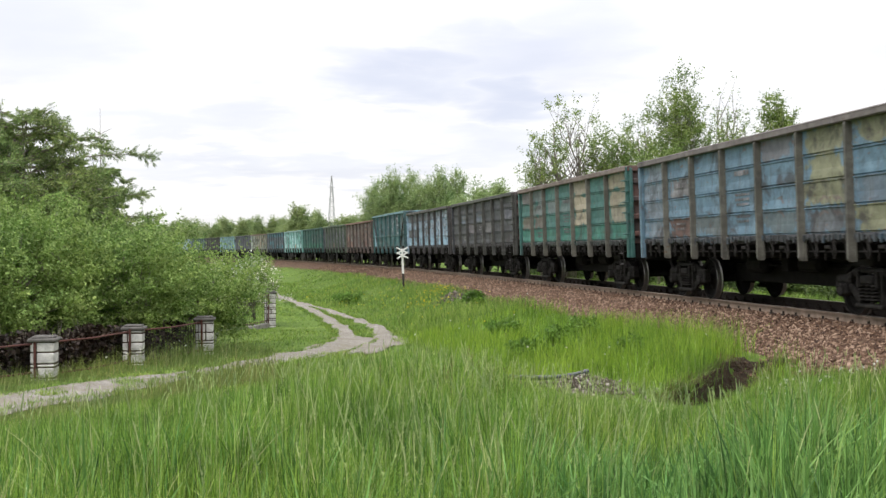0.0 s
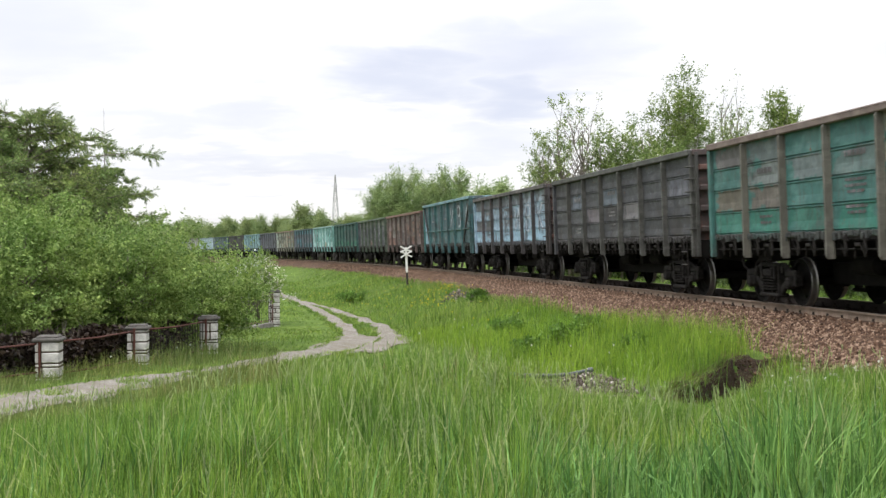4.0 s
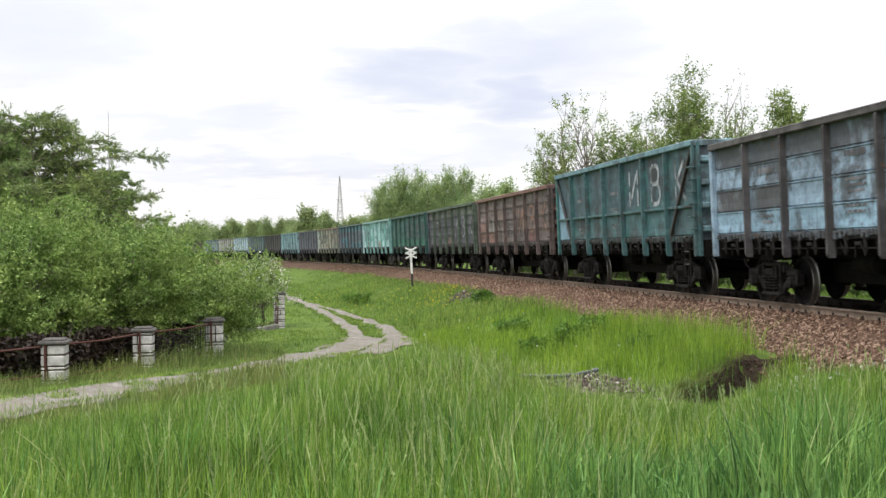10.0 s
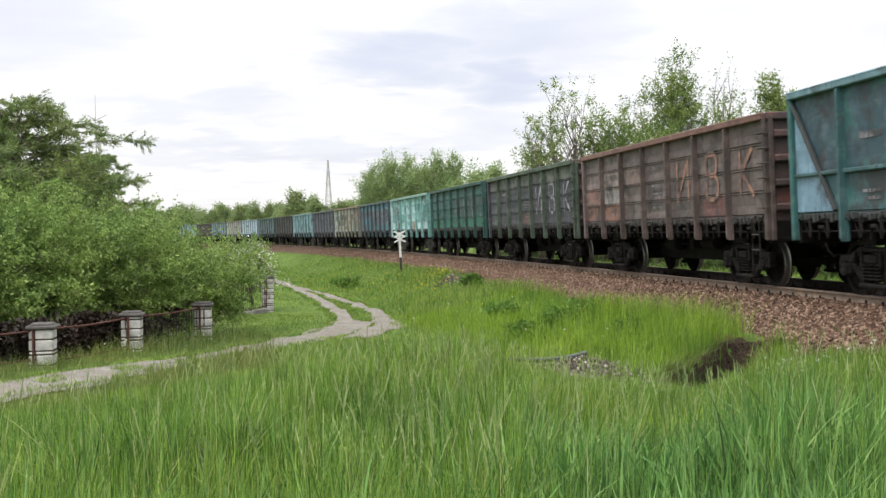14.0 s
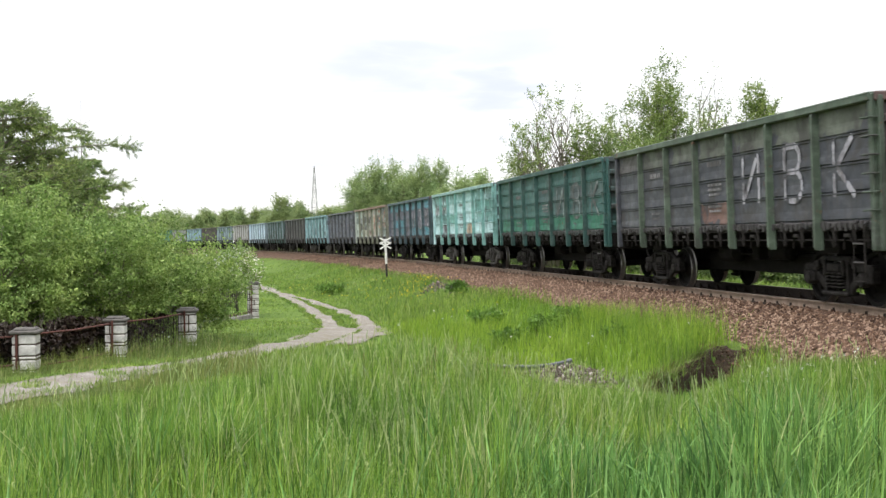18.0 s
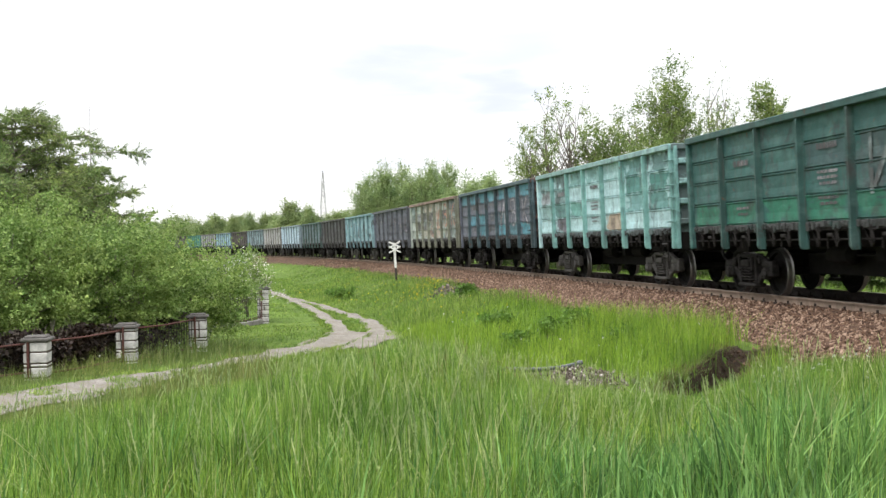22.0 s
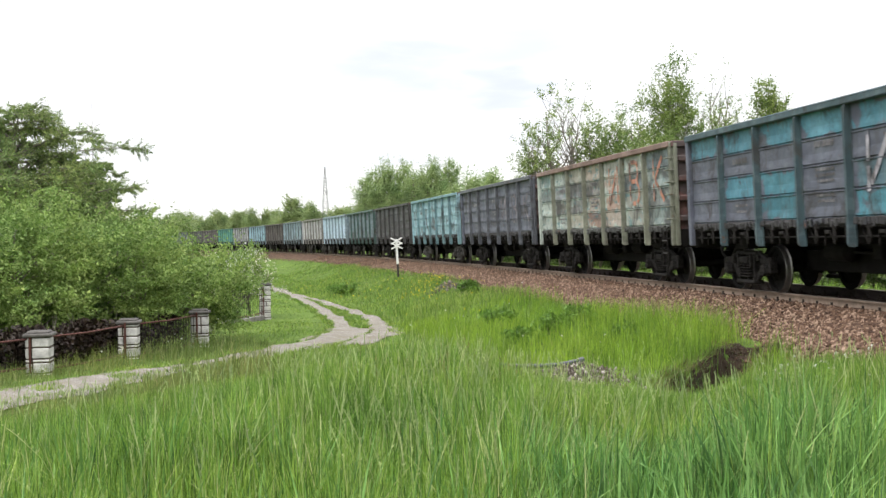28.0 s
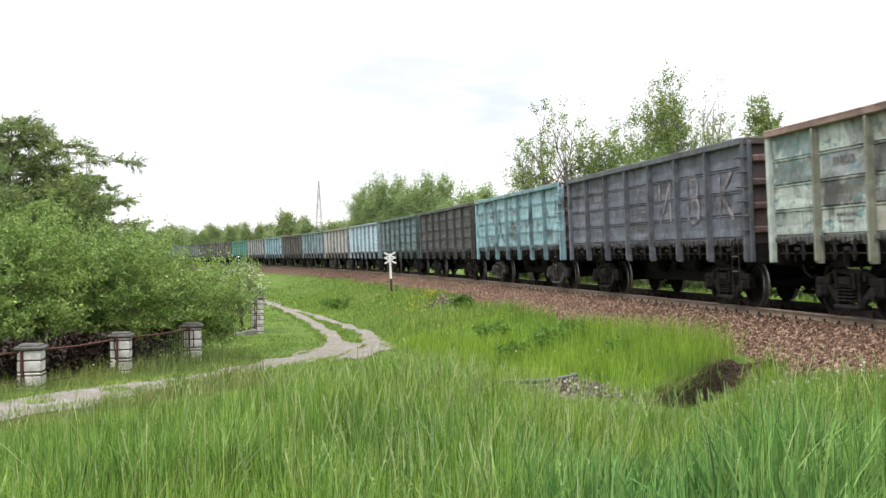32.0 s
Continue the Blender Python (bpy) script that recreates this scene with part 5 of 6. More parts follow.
def broadleaf(name, label, category, x, y, height, rx, low, clusters, per, sigma, leaf, mat, bark, radius, seed, stems=1, inner=0.45, lobes=2.2, shape=None, long=1.7, group="", wood=0.5, data_only=False, flat=0.8, amp=0.52, shoot=0.0, spray=(0.55, 0.55, 0.55)):
    """A tree or bush: tapered stems, limbs to every other tuft, and a crown of single leaves in tufts."""
    rng = np.random.default_rng(seed)
    z0 = on_ground(x, y) - 0.05 if not data_only else 0.0
    t = thing(name, label, category, group, pose(x, y, z0))
    rz, mid = (height - low) / 2 * 1.12, (height + low) / 2
    C = lobed(rng, clusters, rx, rz, inner, lobes, seed * 0.37, amp)
    if shape == "spire":
        k = np.clip(1.15 - 0.75 * (C[:, 2] / rz * 0.5 + 0.5), 0.2, 1.2)
        C[:, 0] *= k
        C[:, 1] *= k
    C[:, 2] += mid
    C = C[C[:, 2] < height]
    bm = bmesh.new()
    feet = []
    for s in range(stems):
        a = 6.28 * s / stems + rng.uniform(0, 1)
        base = np.array((math.cos(a), math.sin(a), 0)) * (0.0 if stems == 1 else 0.12 + 0.05 * stems)
        tip = np.array((math.cos(a), math.sin(a), 0)) * (0.0 if stems == 1 else rx * 0.35) + (rng.normal(0, 0.06 * rx), rng.normal(0, 0.06 * rx), height * 0.86)
        pts = [tuple(base + (tip - base) * k / 7 + rng.normal(0, 0.012 * height, 3) * (0 < k < 7) * (1, 1, 0)) for k in range(8)]
        tube(bm, pts, [radius * (1 - 0.92 * k / 7) + 0.004 for k in range(8)], 8)
        feet.append(np.array(pts))
    part("trunk", finish(bm, "trunk", bark, True), t)
    bm = bmesh.new()
    for c in C[: int(len(C) * wood)]:
        st = feet[rng.integers(len(feet))]
        k = np.interp(max(0.12 * height, c[2] - rng.uniform(0.15, 0.45) * height * 0.5 - 0.3 * np.hypot(c[0], c[1])), st[:, 2], np.arange(8))
        a = st[int(k)] + (st[min(7, int(k) + 1)] - st[int(k)]) * (k % 1)
        m = (a + c) / 2 + (0, 0, 0.08 * np.linalg.norm(c - a)) + rng.normal(0, 0.04 * rx, 3)
        r = radius * 0.32 * (1 - 0.8 * a[2] / height)
        tube(bm, [tuple(a), tuple(m), tuple(c)], [r + 0.004, r * 0.55 + 0.003, 0.003], 5, False)
    part("branchwork", finish(bm, "branchwork", bark), t)
    n = rng.poisson(per, len(C))
    P = np.repeat(C, n, 0) + rng.normal(0, sigma, (n.sum(), 3)) * (1, 1, flat)
    if shoot:
        # leaves sit along short shoots that grow outwards and up
        k = np.repeat(np.arange(len(C)), n)
        D = (C - (0, 0, mid)) / (rx, rx, rz)
        D = (D / (np.linalg.norm(D, axis=1, keepdims=True) + 1e-6) * 0.6 + np.array((0, 0, 0.8 * spray[2])) * np.clip(0.45 + D[:, 2:3], -0.6, 1))[:, None] + rng.normal(0, 1, (len(C), 5, 3)) * spray
        D /= np.linalg.norm(D, axis=2, keepdims=True)
        D = D[k, rng.integers(0, 5, len(k))]
        u = rng.uniform(-0.25, 1.0, len(k))[:, None]
        P = C[k] + D * u * shoot + rng.normal(0, sigma, (len(k), 3)) * (0.45 + 0.2 * (1 - u))
    P = P[P[:, 2] > 0.15]
    part("crown", leaf_cards("crown", P, leaf, mat, seed + 1, long), t)
    return t, C


def spruce(x, y, height, rx, seed, leader=1.0, low=0.3):
    rng = np.random.default_rng(seed)
    t = thing("spruce", "dark green spruce with a bare leading shoot", "spruce", "spruces behind the fence", pose(x, y, on_ground(x, y) - 0.05))
    bm = bmesh.new()
    tube(bm, [(0, 0, 0), (0.03, 0, height * 0.4), (0, 0.02, height - leader), (0, 0, height)], [0.12, 0.08, 0.014, 0.004], 7)
    part("trunk", finish(bm, "trunk", BARK, True), t)
    bm = bmesh.new()
    pts, ways = [], []
    z = low
    while z < height - leader * 0.2:
        k = 1 - z / (height + 0.15)
        bare = z > height - leader * 0.85
        for b in range(rng.integers(7, 11) if not bare else 3):
            a = rng.uniform(0, 6.28)
            ln = rx * (k ** 0.75) * rng.uniform(0.6, 1.2) if not bare else rng.uniform(0.15, 0.35)
            d = np.array((math.cos(a), math.sin(a), 0))
            rise = 0.55 if bare else rng.uniform(-0.05, 0.3)
            q = [np.array((0, 0, z)) + d * ln * u + (0, 0, rise * ln * u - (0 if bare else 0.28 * ln * u * u) + (0.18 * ln * max(0, u - 0.7) if not bare else 0)) for u in (0, 0.35, 0.7, 1.0)]
            tube(bm, [tuple(p) for p in q], [0.007, 0.006, 0.005, 0.003] if bare else [0.018, 0.012, 0.008, 0.004], 4, False)
            m = int(ln * 230) if not bare else 0
            u = rng.uniform(0.1, 1.03, m)
            p = np.stack([np.interp(u, (0, 0.35, 0.7, 1.0), [v[i] for v in q]) for i in range(3)], -1)
            side = np.array((-d[1], d[0], 0))
            w = rng.normal(0, 0.32, m) * ln * (1.05 - u) * 0.9 * (0 if bare else 1)
            p += side * w[:, None] + rng.normal(0, 0.02, (m, 3)) - np.array((0, 0, 1)) * np.abs(w)[:, None] * 0.25
            f = d * 0.8 + side * np.sign(w)[:, None] * rng.uniform(0.2, 0.9, m)[:, None] + rng.normal(0, 0.25, (m, 3))
            pts.append(p)
            ways.append(f)
        z += rng.uniform(0.16, 0.26) * (1.0 if not bare else 1.6)
    part("branchwork", finish(bm, "branchwork", BARK), t)
    P, D = np.concatenate(pts), np.concatenate(ways)
    D /= np.linalg.norm(D, axis=1, keepdims=True)
    U = np.cross(D, rng.normal(0, 1, D.shape))
    U /= np.linalg.norm(U, axis=1, keepdims=True)
    s = rng.uniform(0.08, 0.15, len(P))[:, None]
    V = np.stack([P - D * s * 0.5, P + U * s * 0.24, P + D * s * 0.6, P - U * s * 0.24], 1)
    part("needles", mesh_from("needles", V.reshape(-1, 3), 4 * np.arange(len(P))[:, None] + np.arange(4), NEEDLE), t)


def foxtail_spruce(x, y, height, rx, seed):
    """A broad old spruce: arching boughs with plump, needle-covered side shoots."""
    rng = np.random.default_rng(seed)
    t = thing("spruce", "broad green spruce with plump drooping shoots", "spruce", "spruces behind the fence", pose(x, y, on_ground(x, y) - 0.05))
    bm = bmesh.new()
    tube(bm, [(0, 0, 0), (0.05, 0, height * 0.4), (0.02, 0.03, height * 0.75), (0, 0, height)], [0.15, 0.11, 0.05, 0.008], 8)
    part("trunk", finish(bm, "trunk", BARK, True), t)
    bm = bmesh.new()
    foot, way, reach = [], [], []
    z = 0.9
    while z < height - 0.15:
        k = z / height
        for _ in range(rng.integers(5, 8)):
            a = rng.uniform(0, 6.28)
            ln = rx * min(1.0, 2.5 * (1 - k) ** 0.85 + 0.14) * rng.uniform(0.55, 1.08)
            d, side = np.array((math.cos(a), math.sin(a), 0)), np.array((-math.sin(a), math.cos(a), 0))
            rise = rng.uniform(0.15, 0.55)
            q = [np.array((0, 0, z)) + d * ln * u + side * 0.1 * ln * math.sin(3 * u) + (0, 0, ln * (rise * u - 0.3 * u * u)) for u in (0, 0.25, 0.5, 0.75, 1.0)]
            tube(bm, [tuple(c) for c in q], [0.035, 0.025, 0.017, 0.011, 0.005], 5, False)
            for _ in range(int(8 + ln * 18)):
                u = rng.uniform(0.15, 1.0)
                f = np.array([np.interp(u, (0, 0.25, 0.5, 0.75, 1.0), [c[i] for c in q]) for i in range(3)])
                w = d * rng.uniform(0.2, 1.0) + side * rng.normal(0, 0.9) + (0, 0, rng.normal(-0.05, 0.42))
                w /= np.linalg.norm(w)
                foot.append(f)
                way.append(w)
                reach.append(rng.uniform(0.22, 0.55) * (1.15 - 0.45 * u))
        z += rng.uniform(0.14, 0.22)
    for f, w, l in zip(foot, way, reach):
        tube(bm, [tuple(f), tuple(f + w * l)], [0.006, 0.003], 3, False)
    part("branchwork", finish(bm, "branchwork", BARK), t)
    n = 36
    F, W, L = (np.repeat(np.array(v), n, 0) for v in (foot, way, reach))
    u = rng.uniform(0.05, 1.05, len(F))
    out = np.cross(W, rng.normal(0, 1, W.shape))
    out /= np.linalg.norm(out, axis=1, keepdims=True)
    D = W * rng.uniform(0.5, 0.9, len(F))[:, None] + out * rng.uniform(0.5, 0.9, len(F))[:, None]
    D /= np.linalg.norm(D, axis=1, keepdims=True)
    P = F + W * (L * u)[:, None] + out * 0.012
    U = np.cross(D, out)
    s = rng.uniform(0.05, 0.085, len(F))[:, None]
    V = np.stack([P, P + D * s * 0.5 + U * s * 0.2, P + D * s * 1.1, P + D * s * 0.5 - U * s * 0.2], 1)
    part("needles", mesh_from("needles", V.reshape(-1, 3), 4 * np.arange(len(F))[:, None] + np.arange(4), NEEDLE), t)


def lane_distance(x, y):
    """Distance from the middle of the gravel lane and the ruts."""
    best = np.full(x.shape, 99.0)
    for line, half in ((FENCE_PATH, 0.55), (RUT_A, 0.3), (RUT_B, 0.3)):
        for (ax, ay), (bx, by) in zip(line, line[1:]):
            half = 0.5 if line is RUT_B and by < 29 else 0.3 if line is RUT_B else half
            u = np.clip(((x - ax) * (bx - ax) + (y - ay) * (by - ay)) / ((bx - ax) ** 2 + (by - ay) ** 2), 0, 1)
            best = np.minimum(best, np.hypot(x - ax - u * (bx - ax), y - ay - u * (by - ay)) - half)
    return best


def blades(name, x, y, height, width, mat, seed, bend=0.35, segs=3, away=None):
    """Grass: tapered, arching strips."""
    rng = np.random.default_rng(seed)
    n = len(x)
    z = ground_z(x, y) - 0.02
    a = rng.uniform(0, 2 * np.pi, n) if away is None else away + rng.normal(0, 1.1, n)
    lean = np.abs(rng.normal(0, bend, n)) * np.where(rng.uniform(0, 1, n) < 0.16, 2.6, 1.0) * height
    d = np.stack([np.cos(a), np.sin(a)], -1) * 0.9 + (0.12, 0.03)
    f = rng.uniform(0, np.pi, n)
    side = np.stack([np.cos(f), np.sin(f)], -1)
    rows = []
    for k in range(segs + 1):
        u = k / segs
        w = width * (1 - u ** 1.6) * 0.5 + 0.0004
        cx = x + d[:, 0] * lean * u * u
        cy = y + d[:, 1] * lean * u * u
        cz = z + height * (u - 0.18 * u * u * np.minimum(1.2, lean / height))
        for sg in (-1, 1):
            rows.append(np.stack([cx + sg * side[:, 0] * w, cy + sg * side[:, 1] * w, cz], -1))
    V = np.stack(rows, 1).reshape(-1, 3)
    q = np.array([(2 * k, 2 * k + 1, 2 * k + 3, 2 * k + 2) for k in range(segs)])
    F = (q[None] + 2 * (segs + 1) * np.arange(n)[:, None, None]).reshape(-1, 4)
    return mesh_from(name, V, F, mat)


def fan(rng, n, d0, d1, power=1.0, spread=0.47):
    """Points in the wedge of ground before the eye, between two distances."""
    d = (d0 ** power + (d1 ** power - d0 ** power) * rng.uniform(0, 1, n)) ** (1 / power)
    return d * rng.uniform(-spread, spread, n) + rng.normal(0, 0.3, n), d


def low_line(x, y):
    """How high the grass of the slope grows: it runs out towards the lane, the rubble and the gully."""
    fall = np.interp(x / y, [-0.42, -0.26, -0.15, -0.057, -0.024, 0.02, 0.057, 0.10, 0.16, 0.22, 0.27, 0.33, 0.42],
                     [0.152, 0.127, 0.111, 0.094, 0.089, 0.094, 0.110, 0.124, 0.132, 0.136, 0.116, 0.102, 0.098])
    return np.where(y > 6, EYE - ground_z(x, y) - fall * y, 1.0)


def build_tall_grass():
    rng = np.random.default_rng(21)
    cx, cy = fan(rng, 5200, 3.0, 20.5, 1.2)
    k = rng.integers(0, len(cx), 170000)
    dx, dy = rng.normal(0, 0.075, len(k)), rng.normal(0, 0.075, len(k))
    x, y, away = cx[k] + dx, cy[k] + dy, np.arctan2(dy, dx)
    tuft = (rng.uniform(0.5, 1.12, len(cx)) + 0.32 * (rng.uniform(0, 1, len(cx)) < 0.14))[k]
    q, _ = across(x, y)
    keep = (lane_distance(x, y) > 0.12 + rng.exponential(0.12, len(x))) & (q > 3.0) & (gully(x, y)[1] > 0.58)
    keep &= ~((x < -5.3) & (y > 13.5)) & ~((x > 0.05 * y) & (y > 15.0)) & ~((x < -0.16 * y) & (y > 15.5))
    keep &= (np.hypot((x - 1.75) / 0.9, (y - 16.0) / 1.5) > 0.9)
    x, y, away, tuft = x[keep], y[keep], away[keep], tuft[keep]
    az = x / y
    h = tuft * rng.uniform(0.34, 0.76, len(x)) * (0.86 + 0.28 * np.sin(x * 1.7 + 0.6 * y) * np.cos(y * 1.3 - x))
    # it grows lower towards the lane, the rubble and the gully
    h = np.minimum(h, low_line(x, y) * rng.uniform(0.7, 1.15, len(x)) * (1 + 0.25 * np.exp(-((az + 0.02) / 0.06) ** 2)))
    keep = h > 0.07
    x, y, az, h, away = x[keep], y[keep], az[keep], h[keep], away[keep]
    w = rng.uniform(0.005, 0.011, len(x)) * (0.85 + y * 0.03)
    broad = ((0.12 + 0.6 * smooth(0.0, 0.2, az)) * (1 - smooth(7.5, 10.5, y)) > rng.uniform(0, 1, len(x)))
    me = blades("tall_grass", x[~broad], y[~broad], h[~broad], w[~broad], GRASS_TALL, 22, 0.24, 4, away=away[~broad])
    tagged(new("tall_grass", me), "tall bright green meadow grass", "grass", kind="stuff")
    me = blades("broad_grass", x[broad], y[broad], h[broad], w[broad] * np.where(y[broad] < 8, 2.9, 2.2), GRASS_BLUE, 23, 0.3, 5, away=away[broad])
    tagged(new("broad_grass", me), "broad-bladed blue-green grass", "grass", kind="stuff")
    # flowering stalks above the blades
    x, y = fan(rng, 1800, 6.0, 18.0, 1.0, 0.42)
    keep = (lane_distance(x, y) > 0.4) & (gully(x, y)[1] > 0.6) & ~((x < -5.0) & (y > 13))
    x, y = x[keep], y[keep]
    keep = rng.uniform(0, 1, len(x)) < 0.25 + 0.75 * np.exp(-((x / y - 0.02) / 0.16) ** 2)
    x, y = x[keep], y[keep]
    z = ground_z(x, y)
    h = np.clip(low_line(x, y) + rng.uniform(0.0, 0.3, len(x)), 0.3, rng.uniform(0.6, 0.98, len(x)))
    V, F = [], []
    for i in range(len(x)):
        a, l = rng.uniform(-3.1, 3.1), rng.uniform(0.05, 0.26) * h[i] * (1.9 if rng.uniform() < 0.15 else 1.0)
        cx = [x[i] + math.cos(a) * l * u * u for u in (0, 0.4, 0.7, 0.9, 1.0)]
        cy = [y[i] + math.sin(a) * l * u * u for u in (0, 0.4, 0.7, 0.9, 1.0)]
        cz = [z[i] + h[i] * (u - 0.1 * u * u * l / h[i] * 3) for u in (0, 0.4, 0.7, 0.9, 1.0)]
        rad = [0.0018, 0.0016, 0.0012, 0.004, 0.0015]
        o = len(V)
        for p, r in zip(zip(cx, cy, cz), rad):
            for k in range(3):
                V.append((p[0] + r * math.cos(k * 2.094), p[1] + r * math.sin(k * 2.094), p[2]))
        for s in range(4):
            for k in range(3):
                F.append((o + 3 * s + k, o + 3 * s + (k + 1) % 3, o + 3 * s + 3 + (k + 1) % 3, o + 3 * s + 3 + k))
        for _ in range(26):
            u = rng.uniform(0.72, 1.0)
            px, py, pz = (np.interp(u, (0, 0.4, 0.7, 0.9, 1.0), c) for c in (cx, cy, cz))
            b, s = rng.uniform(0, 6.28), rng.uniform(0.009, 0.019) * (1.35 - u) * 1.6
            o = len(V)
            V += [(px, py, pz), (px + math.cos(b) * s * 0.6 + 0.002, py + math.sin(b) * s * 0.6, pz + s * 0.7), (px + math.cos(b) * s, py + math.sin(b) * s, pz + s * 1.5), (px + math.cos(b) * s * 0.5 - 0.002, py + math.sin(b) * s * 0.5, pz + s * 0.9)]
            F.append((o, o + 1, o + 2, o + 3))
    tagged(new("seed_heads", mesh_from("seed_heads", V, F, STRAW)), "pale flowering grass stalks with feathery heads", "grass", kind="stuff")


def build_brown_stalks():
    """Thin brown flowering stalks that stand above the grass."""
    rng = np.random.default_rng(27)
    x, y = fan(rng, 90, 11.0, 17.5, 1.0, 0.36)
    keep = (lane_distance(x, y) > 0.25) & (gully(x, y)[1] > 0.6) & ~((x > 0.05 * y) & (y > 14)) & (rng.uniform(0, 1, len(x)) < np.exp(-((x / y + 0.03) / 0.22) ** 2))
    x, y = x[keep], y[keep]
    h = np.clip(low_line(x, y) + rng.uniform(0.0, 0.2, len(x)), 0.25, rng.uniform(0.55, 0.86, len(x)))
    me = blades("brown_stalks", x, y, h, np.full(len(x), 0.006), SORREL, 28, 0.1)
    tagged(new("brown_stalks", me), "thin reddish-brown grass stalks", "grass", kind="stuff")
    z = ground_z(x, y)
    P = np.repeat(np.stack([x, y, z + h * 0.86], -1), 14, 0)
    P += np.random.default_rng(29).normal(0, 1, P.shape) * (0.008, 0.008, 0.05)
    tagged(new("brown_spikes", leaf_cards("brown_spikes", P, 0.009, SORREL, 30, 2.0, -1.0)), "slender brown seed spikes", "grass", kind="stuff")


def build_meadow():
    rng = np.random.default_rng(31)
    x, y = fan(rng, 230000, 11.0, 95.0, 0.4)
    far = fan(rng, 70000, 45.0, 150.0, 0.5, 0.2)
    x, y = np.r_[x, far[0] - 0.1 * far[1]], np.r_[y, far[1]]
    q, along = across(x, y)
    lane = lane_distance(x, y)
    # the edge of the ballast wanders; tufts grow in the lane
    brim = np.interp(along, [-30, -16, -12.3, -11.4, -7, -5, -3, 4, 7, 14, 20, 40, 80], [3.3, 3.3, 3.6, 2.95, 2.85, 3.0, 3.5, 3.25, 2.8, 3.1, 2.75, 3.0, 2.8])
    tufts = np.sin(3.1 * x + 1.7 * y) + np.sin(1.3 * x - 2.9 * y + 1) + np.sin(5.3 * x + 4.1 * y)
    grown = (lane > rng.normal(0.06, 0.10, len(x))) | ((lane > -0.5) & (tufts > np.where(y < 23, 1.0, 1.9) + rng.normal(0, 0.25, len(x))))
    keep = (q > brim + 0.2 * np.sin(x * 2.3 + y * 1.7) + rng.normal(0, 0.14, len(x))) & grown & (gully(x, y)[1] > rng.normal(0.36, 0.05, len(x)))
    keep &= np.hypot((x - 1.9) / 1.0, (y - 16.6) / 1.3) > 0.75 + rng.normal(0, 0.15, len(x))
    x, y, q, lane = x[keep], y[keep], q[keep], lane[keep]
    h = rng.uniform(0.12, 0.3, len(x)) * (1 + 0.45 * np.sin(x * 0.8 + y * 0.23) * np.cos(y * 0.31))
    h *= 0.3 + 0.7 * smooth(-0.1, 0.9, lane)
    bank = smooth(15, 17, y) * (1 - smooth(34, 46, y)) * smooth(2.6, 3.1, q) * (1 - smooth(6.0, 8.5, q))
    h *= 1 + 0.9 * bank
    h = np.where(y < 15.5, np.minimum(h, np.maximum(0.11, low_line(x, y) * 1.05)), h)
    # low tufts along both sides of the lane and the ruts
    ex, ey = [], []
    for line, half in ((FENCE_PATH, 0.5), (RUT_A, 0.33), (RUT_B, 0.35)):
        P = np.array(line, float)
        d = np.r_[0, np.cumsum(np.hypot(*np.diff(P, axis=0).T))]
        u = rng.uniform(0, min(d[-1], 38), 60000 if line is FENCE_PATH else 9000)
        px, py = np.interp(u, d, P[:, 0]), np.interp(u, d, P[:, 1])
        tx, ty = np.interp(u + 0.2, d, P[:, 0]) - px, np.interp(u + 0.2, d, P[:, 1]) - py
        tl = np.hypot(tx, ty) + 1e-6
        off = rng.choice((-1, 1), len(u)) * (half + 0.07 * np.sin(u * 2.1) + 0.05 * np.sin(u * 5.3) + rng.normal(0, 0.07, len(u)))
        if line is FENCE_PATH:
            inner = rng.uniform(0, 1, len(u)) < 0.8
            off = np.where(inner, rng.uniform(-half, half, len(u)), off)
            lx, ly = px - ty / tl * off, py + tx / tl * off
            grown = ~inner | ((np.sin(4.1 * lx + 2.3 * ly) + np.sin(2.3 * lx - 4.7 * ly + 1) + np.sin(7.3 * lx + 1.1 * ly) > 1.25) & (ly < 21))
            px, py, tx, ty, tl, off = (v[grown] for v in (px, py, tx, ty, tl, off))
        ex.append(px - ty / tl * off)
        ey.append(py + tx / tl * off)
    ex, ey = np.concatenate(ex), np.concatenate(ey)
    free = (lane_distance(ex, ey) > -0.1) | (ey < 21)
    ex, ey = ex[free], ey[free]
    me = blades("lane_grass", ex, ey, rng.uniform(0.05, 0.15, len(ex)), 0.004 + 0.0006 * ey * rng.uniform(0.7, 1.3, len(ex)), GRASS_SHORT, 35, 0.6, 2)
    tagged(new("lane_grass", me), "short worn grass along the wheel ruts", "grass", kind="stuff")
    lawn = (x < np.interp(y, [p[1] for p in RUT_A], [p[0] for p in RUT_A])) & (y > 25)
    h[lawn] *= 0.4
    h *= 1 - 0.6 * smooth(60, 110, y)
    rough = (x < -0.15 * y) & (y < 25.5)
    w = 0.004 + 0.0004 * y * rng.uniform(0.7, 1.3, len(x))
    me = blades("verge_weeds", x[rough], y[rough], h[rough] * rng.uniform(0.6, 1.9, rough.sum()), w[rough] * 0.8, WEED, 34, 0.5, 2)
    tagged(new("verge_weeds", me), "rough yellowish weeds along the fence", "grass", kind="stuff")
    lush = ~rough & (bank > 0.25) & (y < 34) & (rng.uniform(0, 1, len(x)) < 0.85)
    me = blades("bank_grass", x[lush], y[lush], h[lush], w[lush] * 0.85, GRASS_LIME, 36, 0.35, 2)
    tagged(new("bank_grass", me), "lush lime-green grass on the bank of the line", "grass", kind="stuff")
    rough |= lush
    me = blades("meadow_grass", x[~rough], y[~rough], h[~rough], w[~rough], GRASS_SHORT, 32, 0.5, 2)
